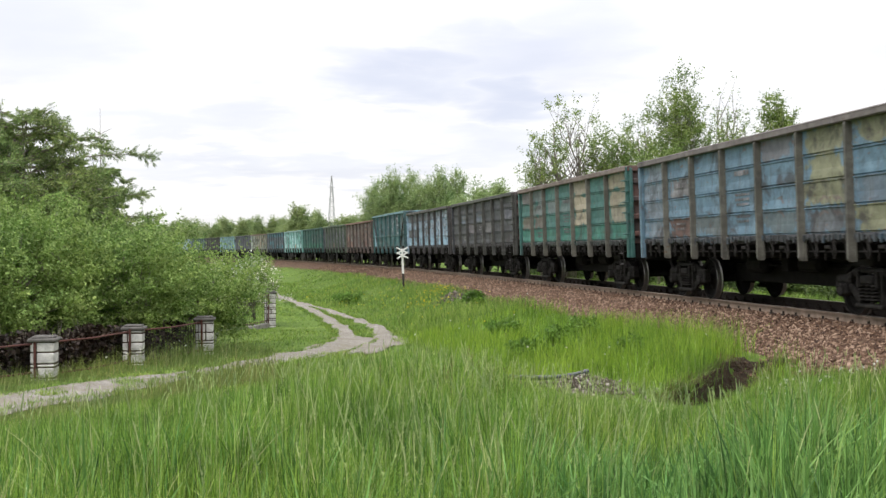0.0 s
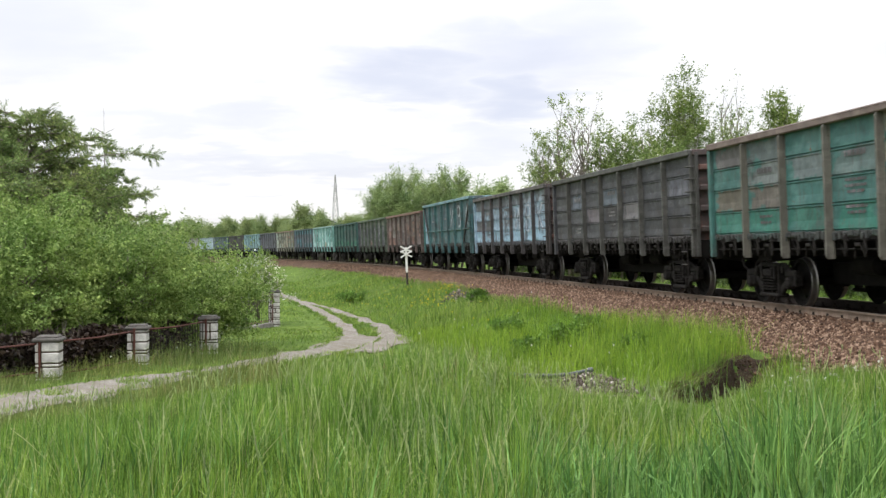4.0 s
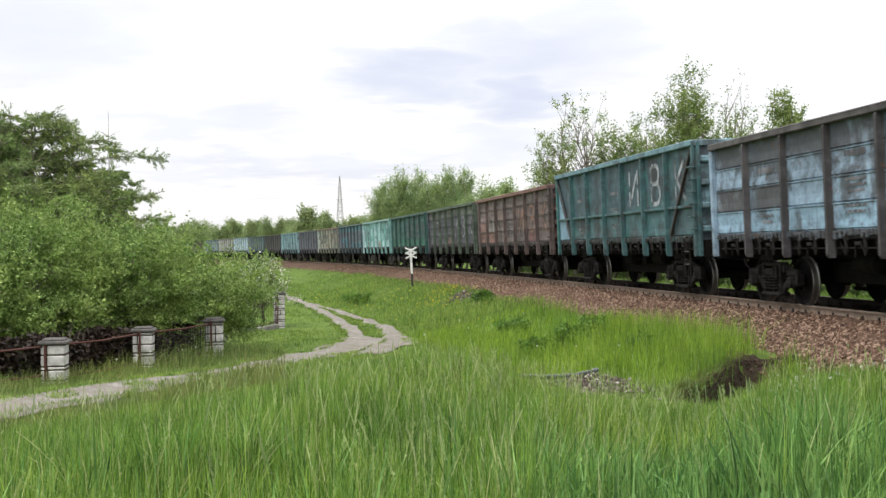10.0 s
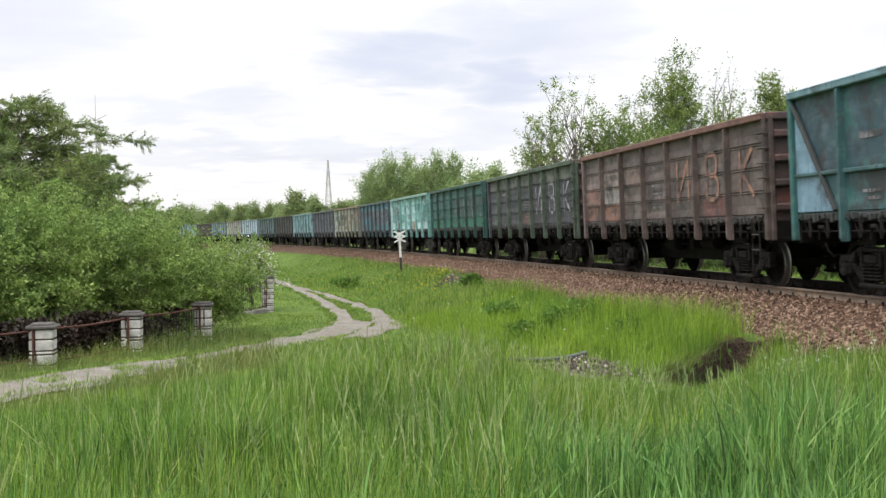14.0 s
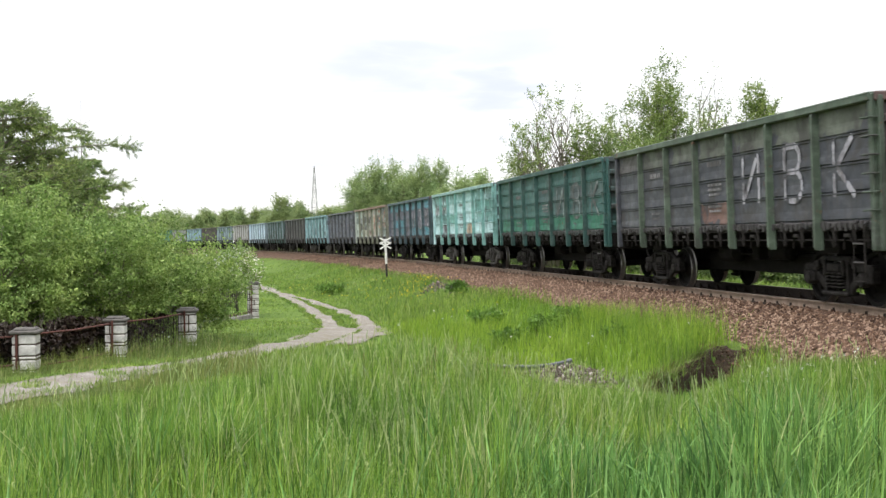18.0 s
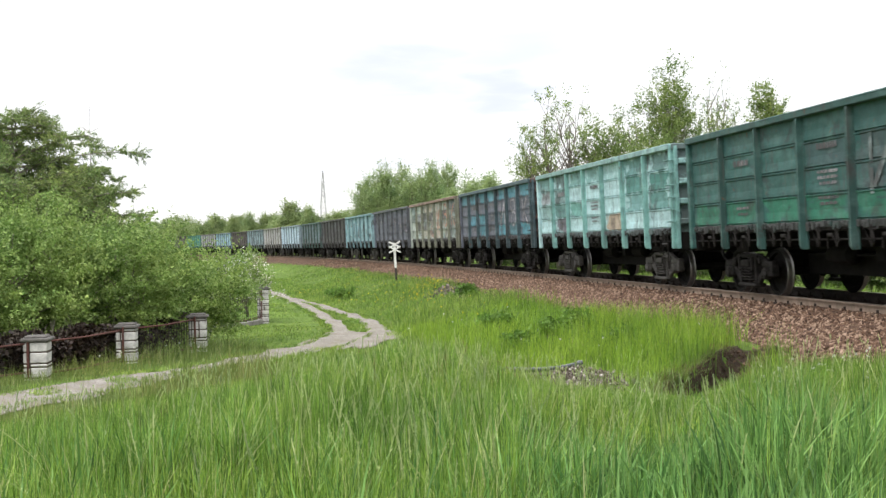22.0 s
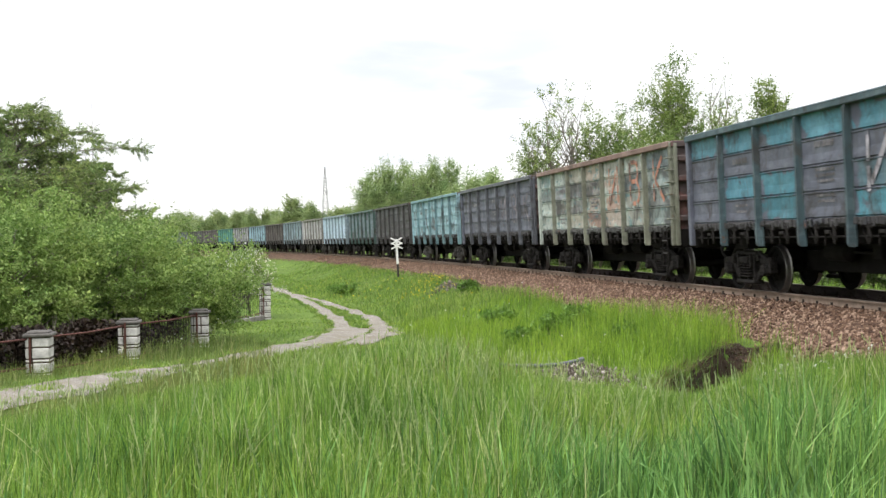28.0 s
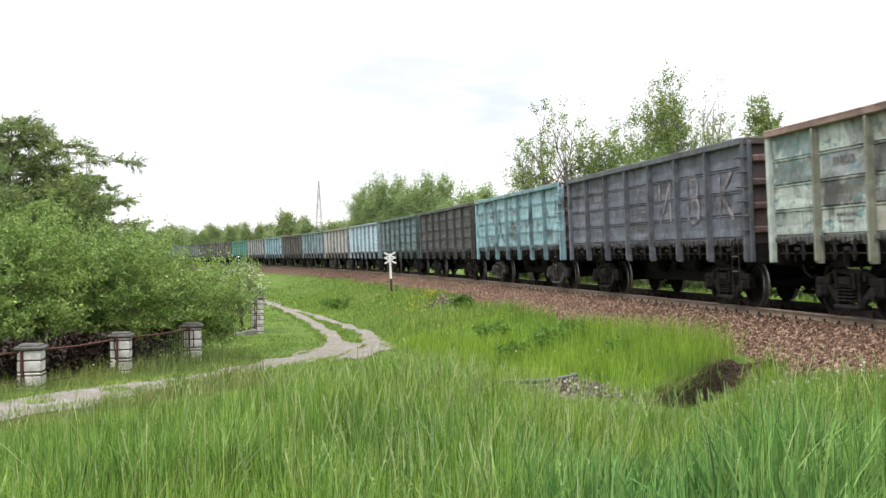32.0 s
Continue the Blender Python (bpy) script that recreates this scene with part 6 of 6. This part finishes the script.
    tagged(new("meadow_grass", me), "short fresh green meadow grass", "grass", kind="stuff")
    # the strip of grass beyond the line, seen between the wheels
    s, q = rng.uniform(-25, 90, 16000), rng.uniform(3.0, 12, 16000)
    X, Y, A = track(s)
    x, y = X + np.cos(A) * q, Y + np.sin(A) * q
    me = blades("verge_grass", x, y, rng.uniform(0.15, 0.45, len(x)), np.full(len(x), 0.03), GRASS_SHORT, 33, 0.5, 2)
    tagged(new("verge_grass", me), "bright green grass beyond the railway line", "grass", kind="stuff")


def flower_cards(name, x, y, z, size, petals, mat, seed):
    rng = np.random.default_rng(seed)
    pts = np.stack([x, y, z], -1).repeat(petals, 0)
    pts = pts + rng.normal(0, size * 0.35, pts.shape)
    return leaf_cards(name, pts, size, mat, seed, 1.0, 0.0)


def build_flowers():
    rng = np.random.default_rng(41)

    def patch(cx, cy, sx, sy, n):
        return np.stack([rng.normal(cx, sx, n), rng.normal(cy, sy, n)], -1)
    P = np.concatenate([patch(-1.0, 46, 0.5, 1.6, 50), patch(-0.4, 42.5, 0.35, 1.0, 16), patch(-3.2, 54, 0.8, 3, 40), patch(0.2, 52, 1.0, 4, 70), patch(-6, 66, 1.5, 6, 40), patch(0, 36, 1.2, 3, 14), patch(0.9, 54, 0.6, 1.5, 80), patch(-0.3, 48, 0.7, 1.5, 60), patch(1.5, 44, 0.8, 2.0, 30)])
    q, _ = across(P[:, 0], P[:, 1])
    P = P[(q > 3.0) & (lane_distance(P[:, 0], P[:, 1]) > 0.2)]
    z = ground_z(P[:, 0], P[:, 1]) + rng.uniform(0.2, 0.36, len(P))
    tagged(new("yellow_flowers", flower_cards("yellow_flowers", P[:, 0], P[:, 1], z, 0.034, 5, YELLOW, 42)), "patches of small yellow meadow flowers", "flowers", kind="stuff")
    P = np.concatenate([patch(4.3, 13.0, 0.4, 0.6, 26), patch(4.9, 14.2, 0.5, 0.7, 12), patch(2.9, 20.5, 0.8, 1.8, 5), patch(-5.5, 20, 0.5, 2.5, 12), patch(1.5, 30, 2.0, 4, 9)])
    P = P[lane_distance(P[:, 0], P[:, 1]) > 0.15]
    z = ground_z(P[:, 0], P[:, 1]) + rng.uniform(0.26, 0.42, len(P))
    tagged(new("dandelion_clocks", flower_cards("dandelion_clocks", P[:, 0], P[:, 1], z, 0.02, 14, FLUFF, 43)), "white dandelion clocks in the grass", "flowers", kind="stuff")


def build_garden():
    spec = [(-8.35, 22.3, 2.95, 1.7, 0.25, 460, 84), (-6.95, 24.3, 2.75, 1.6, 0.15, 460, 84), (-6.15, 27.3, 2.35, 1.55, 0.2, 420, 80), (-10.2, 25.4, 3.5, 1.8, 0.5, 340, 76), (-8.2, 28.6, 2.8, 1.8, 0.4, 250, 64), (-9.6, 20.2, 2.3, 1.6, 0.2, 360, 80)]
    for k, (x, y, h, r, low, c, per) in enumerate(spec):
        broadleaf("apple_tree", "bushy apple tree with fresh light green leaves", "apple tree", x, y, h, r, low, int(c * 0.55), int(per * 2.3), 0.085, 0.04, LEAF_APPLE, BARK, 0.07, 100 + k, 4, 0.66, 4.6, group="apple trees behind the fence", wood=0.4, amp=0.9, shoot=0.66, spray=(0.6, 0.6, 0.3))
    # the end tree in blossom
    t, C = broadleaf("apple_tree", "apple tree with white blossom on its outer branches", "apple tree", -7.35, 41.2, 2.6, 1.35, 0.5, 180, 60, 0.09, 0.045, LEAF_APPLE, BARK, 0.06, 111, 3, 0.5, 2.8, group="apple trees behind the fence", shoot=0.4)
    rng = np.random.default_rng(9)
    D = C[C[:, 2] > 0.8]
    P = np.repeat(D, 20, 0) + rng.normal(0, 0.13, (20 * len(D), 3))
    part("blossom", leaf_cards("blossom", P, 0.058, PETAL, 12, 1.0, 0.0), t, "white apple blossom")
    foxtail_spruce(-10.5, 28.0, 5.8, 3.3, 131)
    foxtail_spruce(-13.2, 30.0, 5.6, 2.3, 132)
    for x, y, h, r, sd, ld in ((-9.5, 31.0, 6.4, 1.3, 52, 1.9), (-13.4, 28.5, 6.0, 2.0, 53, 0.5), (-8.9, 33.0, 3.95, 1.2, 54, 0.7), (-10.9, 33.0, 5.6, 2.1, 55, 0.4)):
        spruce(x, y, h, r, sd, ld)
    # low dark red hedge right behind the fence, tree shade put into its leaf colour
    rng = np.random.default_rng(77)
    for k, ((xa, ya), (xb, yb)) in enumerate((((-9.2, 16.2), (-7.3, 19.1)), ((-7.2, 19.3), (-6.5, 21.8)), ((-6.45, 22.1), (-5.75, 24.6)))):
        h = thing("hedge", "low dark red-brown barberry hedge behind the fence, darkened further for shade", "hedge", "hedges behind the fence", pose(xa, ya, on_ground((xa + xb) / 2, (ya + yb) / 2) - 0.03))
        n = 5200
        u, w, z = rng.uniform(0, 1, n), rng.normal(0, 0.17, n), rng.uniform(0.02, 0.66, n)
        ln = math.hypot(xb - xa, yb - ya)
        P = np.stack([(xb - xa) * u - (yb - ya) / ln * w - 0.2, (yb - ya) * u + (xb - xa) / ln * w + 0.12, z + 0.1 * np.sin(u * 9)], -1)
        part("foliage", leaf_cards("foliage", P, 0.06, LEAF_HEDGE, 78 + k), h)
        bm = bmesh.new()
        for _ in range(26):
            t0 = rng.uniform(0, 1)
            b = np.array(((xb - xa) * t0 - 0.2, (yb - ya) * t0 + 0.12, 0))
            tube(bm, [tuple(b), tuple(b + rng.normal(0, 0.06, 3) + (0, 0, 0.35)), tuple(b + rng.normal(0, 0.14, 3) + (0, 0, 0.75))], [0.012, 0.008, 0.003], 4, False)
        part("stemwork", finish(bm, "stemwork", BARK), h)


def build_line_trees():
    """Trees beyond the railway: tangent of the bearing, distance, crest (tangent above the eye), half width, and kind."""
    spec = [(0.107, 66, 0.131, 2.2, "sparse"), (0.085, 68, 0.105, 1.3, "sparse"), (0.134, 66, 0.104, 1.2, "bush"), (0.152, 67, 0.112, 1.5, "bush"),
            (0.171, 65, 0.118, 1.2, "sparse"), (0.203, 62, 0.153, 2.0, "birch"), (0.222, 63, 0.118, 1.3, "bush"), (0.245, 66, 0.146, 1.5, "bare"), (0.252, 60, 0.115, 1.4, "bush"),
            (0.288, 62, 0.138, 1.35, "birch"), (0.187, 60, 0.100, 1.3, "bush"), (0.31, 70, 0.10, 1.6, "bush")]
    for k, (az, d, crest, half, kind) in enumerate(spec):
        x, y = az * d, d
        h = crest * 1.04 * d + EYE - on_ground(x, y)
        if kind == "birch":
            broadleaf("birch", "young birch with fresh green leaves beyond the line", "birch", x, y, h, half * 1.7, 1.5, 560, 46, 0.12, 0.072, LEAF_BIRCH, BARK_BIRCH, 0.13, 200 + k, 1, 0.1, 3.0, "spire", group="trees beyond the line", wood=0.8, shoot=0.6)
        elif kind == "bush":
            broadleaf("young_tree", "leafy young tree beyond the line", "tree", x, y, h, half * 1.15, 0.6, 320, 42, 0.12, 0.072, LEAF_BIRCH, BARK, 0.11, 200 + k, 2, 0.2, 2.6, group="trees beyond the line", wood=0.6, shoot=0.55)
        else:
            broadleaf("alder", "thin-leaved alder with open grey branches", "tree", x, y, h, half * 1.45, 1.8, 230, 32 if kind == "sparse" else 6, 0.12, 0.07, LEAF_BIRCH, BARK, 0.14, 200 + k, 3, 0.2, 3.2, group="trees beyond the line", wood=0.65, shoot=0.45)
    for k, (az, d, crest, half) in enumerate(((-0.062, 126, 0.054, 1.7), (-0.050, 124, 0.064, 2.0), (-0.034, 128, 0.062, 2.3), (-0.020, 124, 0.057, 1.8), (-0.009, 122, 0.066, 2.2), (0.006, 126, 0.062, 2.1), (0.030, 95, 0.050, 1.7), (0.045, 92, 0.050, 1.5), (0.060, 90, 0.035, 1.5))):
        x, y = az * d, d
        h = (crest + 0.007) * d + EYE - on_ground(x, y)
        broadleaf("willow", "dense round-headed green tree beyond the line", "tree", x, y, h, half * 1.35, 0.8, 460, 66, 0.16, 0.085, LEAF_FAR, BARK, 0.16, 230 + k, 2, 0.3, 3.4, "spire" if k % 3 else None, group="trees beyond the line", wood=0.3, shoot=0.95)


def build_shrubs():
    """Dark undergrowth between the line and the trees."""
    rng = random.Random(71)
    first = None
    for k, s in enumerate(np.arange(-24, 64, 2.6)):
        x, y, a = track(s)
        q = rng.uniform(10.0, 13.0)
        m = pose(x + math.cos(a) * q, y + math.sin(a) * q, 0, 0, 0, rng.uniform(0, 360))
        m.translation.z = on_ground(m.translation.x, m.translation.y) - 0.05
        if first is None:
            first, _ = broadleaf("shrub", "dark leafy shrub in the undergrowth beyond the line", "shrub", 0, 0, 2.0, 1.5, 0.1, 150, 46, 0.1, 0.075, LEAF_SHRUB, BARK, 0.03, 710, 5, 0.3, 3.0, group="shrubs beyond the line", wood=0.4, data_only=True, shoot=0.4)
            first.matrix_basis = m
        else:
            copy_thing(first, m @ Matrix.Diagonal((rng.uniform(0.9, 1.3), rng.uniform(0.9, 1.3), rng.uniform(0.75, 1.1), 1)))


def build_woods():
    rng = random.Random(5)
    kinds = []
    for k in range(3):
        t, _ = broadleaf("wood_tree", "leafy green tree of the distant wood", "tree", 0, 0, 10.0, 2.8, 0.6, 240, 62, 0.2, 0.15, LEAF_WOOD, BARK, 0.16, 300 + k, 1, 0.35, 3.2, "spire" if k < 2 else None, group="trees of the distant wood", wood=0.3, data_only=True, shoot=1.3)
        kinds.append(t)
    for k in range(2):
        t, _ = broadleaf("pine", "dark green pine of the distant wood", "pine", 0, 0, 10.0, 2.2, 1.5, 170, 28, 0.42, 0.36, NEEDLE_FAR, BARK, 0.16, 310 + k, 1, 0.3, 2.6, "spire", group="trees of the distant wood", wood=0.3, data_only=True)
        kinds.append(t)
    used = set()

    def plant(az, d, crest, pine):
        x, y = az * d, d
        z = on_ground(x, y) - 0.1
        h = (crest * d + EYE - z) / 10.0
        i = rng.choice((3, 4)) if pine else rng.choice((0, 1, 2))
        m = pose(x, y, z, 0, 0, rng.uniform(0, 360)) @ Matrix.Diagonal((h * rng.uniform(0.85, 1.3), h * rng.uniform(0.85, 1.3), h, 1))
        if i in used:
            copy_thing(kinds[i], m)
        else:
            kinds[i].matrix_basis = m
            used.add(i)
    az = -0.44
    while az < -0.05:
        c = 0.0222 + 0.003 * smooth(-0.22, -0.12, az) + rng.uniform(-0.0045, 0.0045)
        plant(az, rng.uniform(270, 330), c, False)
        if rng.random() < 0.75:
            plant(az + 0.004, rng.uniform(300, 360), c + 0.001, False)
        az += 0.0062
    az = -0.115
    while az < -0.045:
        plant(az, rng.uniform(190, 215), 0.0285 + rng.uniform(-0.004, 0.004), rng.random() < 0.6)
        az += 0.0085
    plant(-0.131, 200, 0.039, False)
    plant(-0.105, 200, 0.034, True)
    for az in np.arange(-0.04, 0.42, 0.02):
        plant(az, rng.uniform(150, 185), 0.03 + rng.uniform(-0.004, 0.004), rng.random() < 0.3)


def build_plants():
    build_tall_grass()
    build_brown_stalks()
    build_meadow()
    build_flowers()
    build_garden()
    build_line_trees()
    build_shrubs()
    build_woods()


# ------------------------------------------------------------ small things


def build_sign():
    x, y = -2.3, 58.0
    z = on_ground(x, y)
    s = thing("crossing_sign", "white double crossbuck sign on a white and black post", "railway sign", at=pose(x, y, z - 0.1, 0, -2.2, 8))
    bm = bmesh.new()
    chunky(bm, -0.05, 0.05, -0.05, 0.05, 0, 0.85, 0.01)
    part("post_foot", finish(bm, "post_foot", BLACK_PAINT), s, "black lower post")
    bm = bmesh.new()
    chunky(bm, -0.055, 0.055, -0.055, 0.055, 0.85, 2.12, 0.01)
    part("post", finish(bm, "post", WHITE_PAINT), s)
    for z0 in (2.03, 1.78):
        for t in (-1, 1):
            bm = bmesh.new()
            chunky(bm, -0.33, 0.33, -0.09, -0.065 if t > 0 else -0.07, -0.038, 0.038, 0.004, pose(0, 0.0 if t > 0 else -0.012, z0, 0, t * 28, 0))
            part("cross_arm", finish(bm, "cross_arm", WHITE_PAINT), s)


def build_small_things():
    build_sign()
    # leafy weeds and a heap of dry stalks in the meadow
    for k, (x, y, h, r) in enumerate(((2.35, 23.6, 0.5, 0.45), (2.9, 24.6, 0.42, 0.4), (1.6, 22.5, 0.36, 0.4), (-5.0, 58.0, 0.6, 0.7), (-5.6, 60.0, 0.5, 0.6), (1.4, 28.5, 0.4, 0.5), (0.9, 40.5, 0.5, 0.5), (3.3, 21.0, 0.35, 0.35))):
        broadleaf("weed_clump", "leafy fresh green weeds in the meadow", "weeds", x, y, h, r, 0.02, 70, 26, 0.07, 0.045 + 0.0005 * y, LEAF_WEED, BARK, 0.008, 500 + k, 4, 0.2, 3.0, group="weeds in the meadow", wood=0.4)
    rng = np.random.default_rng(63)
    n = 260
    x, y = rng.normal(0.15, 0.32, n), rng.normal(45.5, 0.8, n)
    z = ground_z(x, y) + 0.22 * np.exp(-((x - 0.15) / 0.35) ** 2 - ((y - 45.5) / 0.8) ** 2) * rng.uniform(0.3, 1, n)
    tagged(new("debris_heap", stones("debris_heap", np.stack([x, y, z], -1), 0.06, DEBRIS, 64)), "small heap of grey-brown debris", "debris", kind="stuff")
    # drain pipe
    pts = [(0.8, 17.3), (1.15, 17.35), (1.5, 17.4), (1.8, 17.5), (2.1, 17.6)]
    rise = [0.07, 0.06, 0.07, 0.09, 0.13]
    P = [(x, y, on_ground(x, y) + h) for (x, y), h in zip(pts, rise)]
    p = thing("drain_pipe", "black plastic drain pipe lying in the grass", "pipe")
    bm = bmesh.new()
    fine = []
    for a, b in zip(P, P[1:]):
        for k in range(8):
            fine.append(tuple(Vector(a).lerp(Vector(b), k / 8)))
    fine.append(P[-1])
    tube(bm, fine, [0.041 if k % 2 else 0.035 for k in range(len(fine))], 12, False)
    part("tube", finish(bm, "tube", PLASTIC, True), p)
    bm = bmesh.new()
    lathe(bm, [(0.03, -0.05), (0.05, -0.05), (0.05, 0.05), (0.036, 0.05)], 14)
    d = Vector(fine[-1]) - Vector(fine[-2])
    part("mouth", finish(bm, "mouth", PLASTIC), p, at=Matrix.Translation(fine[-1]) @ d.to_track_quat("Z", "Y").to_matrix().to_4x4())
    # heap of broken stone
    rng = np.random.default_rng(61)
    n = 1300
    x, y = rng.normal(1.85, 0.40, n), rng.normal(15.9, 0.7, n)
    z = ground_z(x, y) + 0.19 * np.exp(-((x - 1.95) / 0.5) ** 2 - ((y - 16.5) / 0.7) ** 2) * rng.uniform(0.4, 1, n)
    tagged(new("rubble_heap", stones("rubble_heap", np.stack([x, y, z], -1), 0.027, RUBBLE, 62)), "small heap of pale broken stone and concrete", "rubble", kind="stuff")
    # bare soil of the washed-out gully
    us, ws = np.linspace(-0.05, 1.06, 90), np.linspace(-0.52, 0.5, 37)
    U, W = np.meshgrid(us, ws, indexing="ij")
    ln = math.hypot(1.8, 3.4)
    rag = 1 + 0.10 * np.sin(U * 19) + 0.08 * np.sin(U * 47)
    X = 4.92 - 1.8 * U + 3.4 / ln * W * rag
    Y = 18.1 - 3.4 * U - 1.8 / ln * W * rag
    crumb = np.array([noise.noise(Vector((x * 9, y * 9, 0))) * 0.05 + noise.noise(Vector((x * 23, y * 23, 4))) * 0.03 for x, y in zip(X.ravel(), Y.ravel())]).reshape(X.shape)
    Z = ground_z(X, Y) + 0.05 + crumb - 0.2 * smooth(0.36, 0.5, W) - 0.2 * smooth(0.42, 0.52, -W)
    X, Y = X + crumb * 0.8, Y - crumb * 0.6
    i = (np.arange(89)[:, None] * 37 + np.arange(36)).ravel()
    me = mesh_from("gully", np.stack([X, Y, Z], -1).reshape(-1, 3), np.stack([i, i + 37, i + 38, i + 1], 1), SOIL)
    rng = np.random.default_rng(66)
    n = 900
    u, v = rng.uniform(-0.02, 1.05, n), rng.normal(-0.1, 0.16, n)
    x, y = 4.92 - 1.8 * u + 3.4 / ln * v, 18.1 - 3.4 * u - 1.8 / ln * v
    clods = stones("soil_clods", np.stack([x, y, ground_z(x, y) + 0.05], -1), 0.026, SOIL_CLOD, 67)
    tagged(new("soil_clods", clods), "clods of dark brown soil in the gully", "soil", kind="stuff")
    # dry roots and grass that hang over the rim
    n = 1500
    u = rng.uniform(0.0, 1.0, n)
    v = np.where(rng.uniform(0, 1, n) < 0.75, rng.normal(-0.46, 0.05, n), rng.normal(0.44, 0.06, n))
    x, y = 4.92 - 1.8 * u + 3.4 / ln * v, 18.1 - 3.4 * u - 1.8 / ln * v
    over = np.arctan2(-1.8, 3.4) + np.where(v > 0, math.pi, 0)
    dry = rng.uniform(0, 1, n) < 0.4
    for kind, mat, label in ((dry, SORREL, "dry brown roots hanging over the gully"), (~dry, GRASS_SHORT, "grass hanging over the rim of the gully")):
        me2 = blades("rim_grass", x[kind], y[kind], rng.uniform(0.1, 0.26, kind.sum()), np.full(kind.sum(), 0.009), mat, 68, 0.9, 3, away=over[kind])
        tagged(new("rim_grass", me2), label, "grass", kind="stuff")
    tagged(new("gully", me), "washed-out gully of bare brown soil", "gully", kind="structure")


# ------------------------------------------------------------ far off


def build_far_things():
    d = 420.0
    x, y = -0.1028 * d, d
    z0 = -1.6
    top = 0.0655 * d + EYE - z0
    p = thing("pylon", "grey steel lattice power pylon far beyond the wood", "pylon", at=pose(x, y, z0, 0, 0, 20))

    def half(z):
        return 1.75 * (1 - z / top) + 0.12
    legs = [top * k / 8 for k in range(9)]
    for sx, sy in ((-1, -1), (1, -1), (1, 1), (-1, 1)):
        bm = bmesh.new()
        for a, b in zip(legs, legs[1:]):
            bar(bm, (sx * half(a), sy * half(a), a), (sx * half(b), sy * half(b), b), 0.13, 0.13, 0.02)
        part("leg", finish(bm, "leg", PYLON_GREY), p)
    bm = bmesh.new()
    for a, b in zip(legs, legs[1:]):
        for (s0, s1) in (((-1, -1), (1, -1)), ((1, -1), (1, 1)), ((1, 1), (-1, 1)), ((-1, 1), (-1, -1))):
            bar(bm, (s0[0] * half(a), s0[1] * half(a), a), (s1[0] * half(b), s1[1] * half(b), b), 0.09, 0.09, 0.01)
            bar(bm, (s1[0] * half(a), s1[1] * half(a), a), (s0[0] * half(b), s0[1] * half(b), b), 0.06, 0.06, 0.01)
            bar(bm, (s0[0] * half(b), s0[1] * half(b), b), (s1[0] * half(b), s1[1] * half(b), b), 0.16, 0.16, 0.01)
    part("bracing", finish(bm, "bracing", PYLON_GREY), p)
    for z, w in ((top * 0.72, 1.5), (top * 0.86, 1.2)):
        bm = bmesh.new()
        bar(bm, (-w, 0, z), (w, 0, z), 0.1, 0.1, 0.01)
        part("cross_arm", finish(bm, "cross_arm", PYLON_GREY), p)

# ------------------------------------------------------------ what moves


def motions():
    times = [k * 2.0 for k in range(17)]
    turns = [k * 4 / 30 for k in range(241)]
    for i, w in WAGONS.items():
        walk(w, [(t, wagon_pose(i, t)) for t in times])
        for b in w.children:
            if b.name.startswith("bogie"):
                for o in b.children:
                    if o.name.startswith("wheelset"):
                        x = o.matrix_basis.translation.x
                        walk(o, [(t, pose(x, 0, 0.4785, 0, math.degrees(SPEED * t / 0.4785), 0)) for t in turns])


build_ground()
build_track()
build_path()
build_train()
build_ballast_stones()
build_fence()
build_plants()
build_small_things()
build_far_things()
motions()
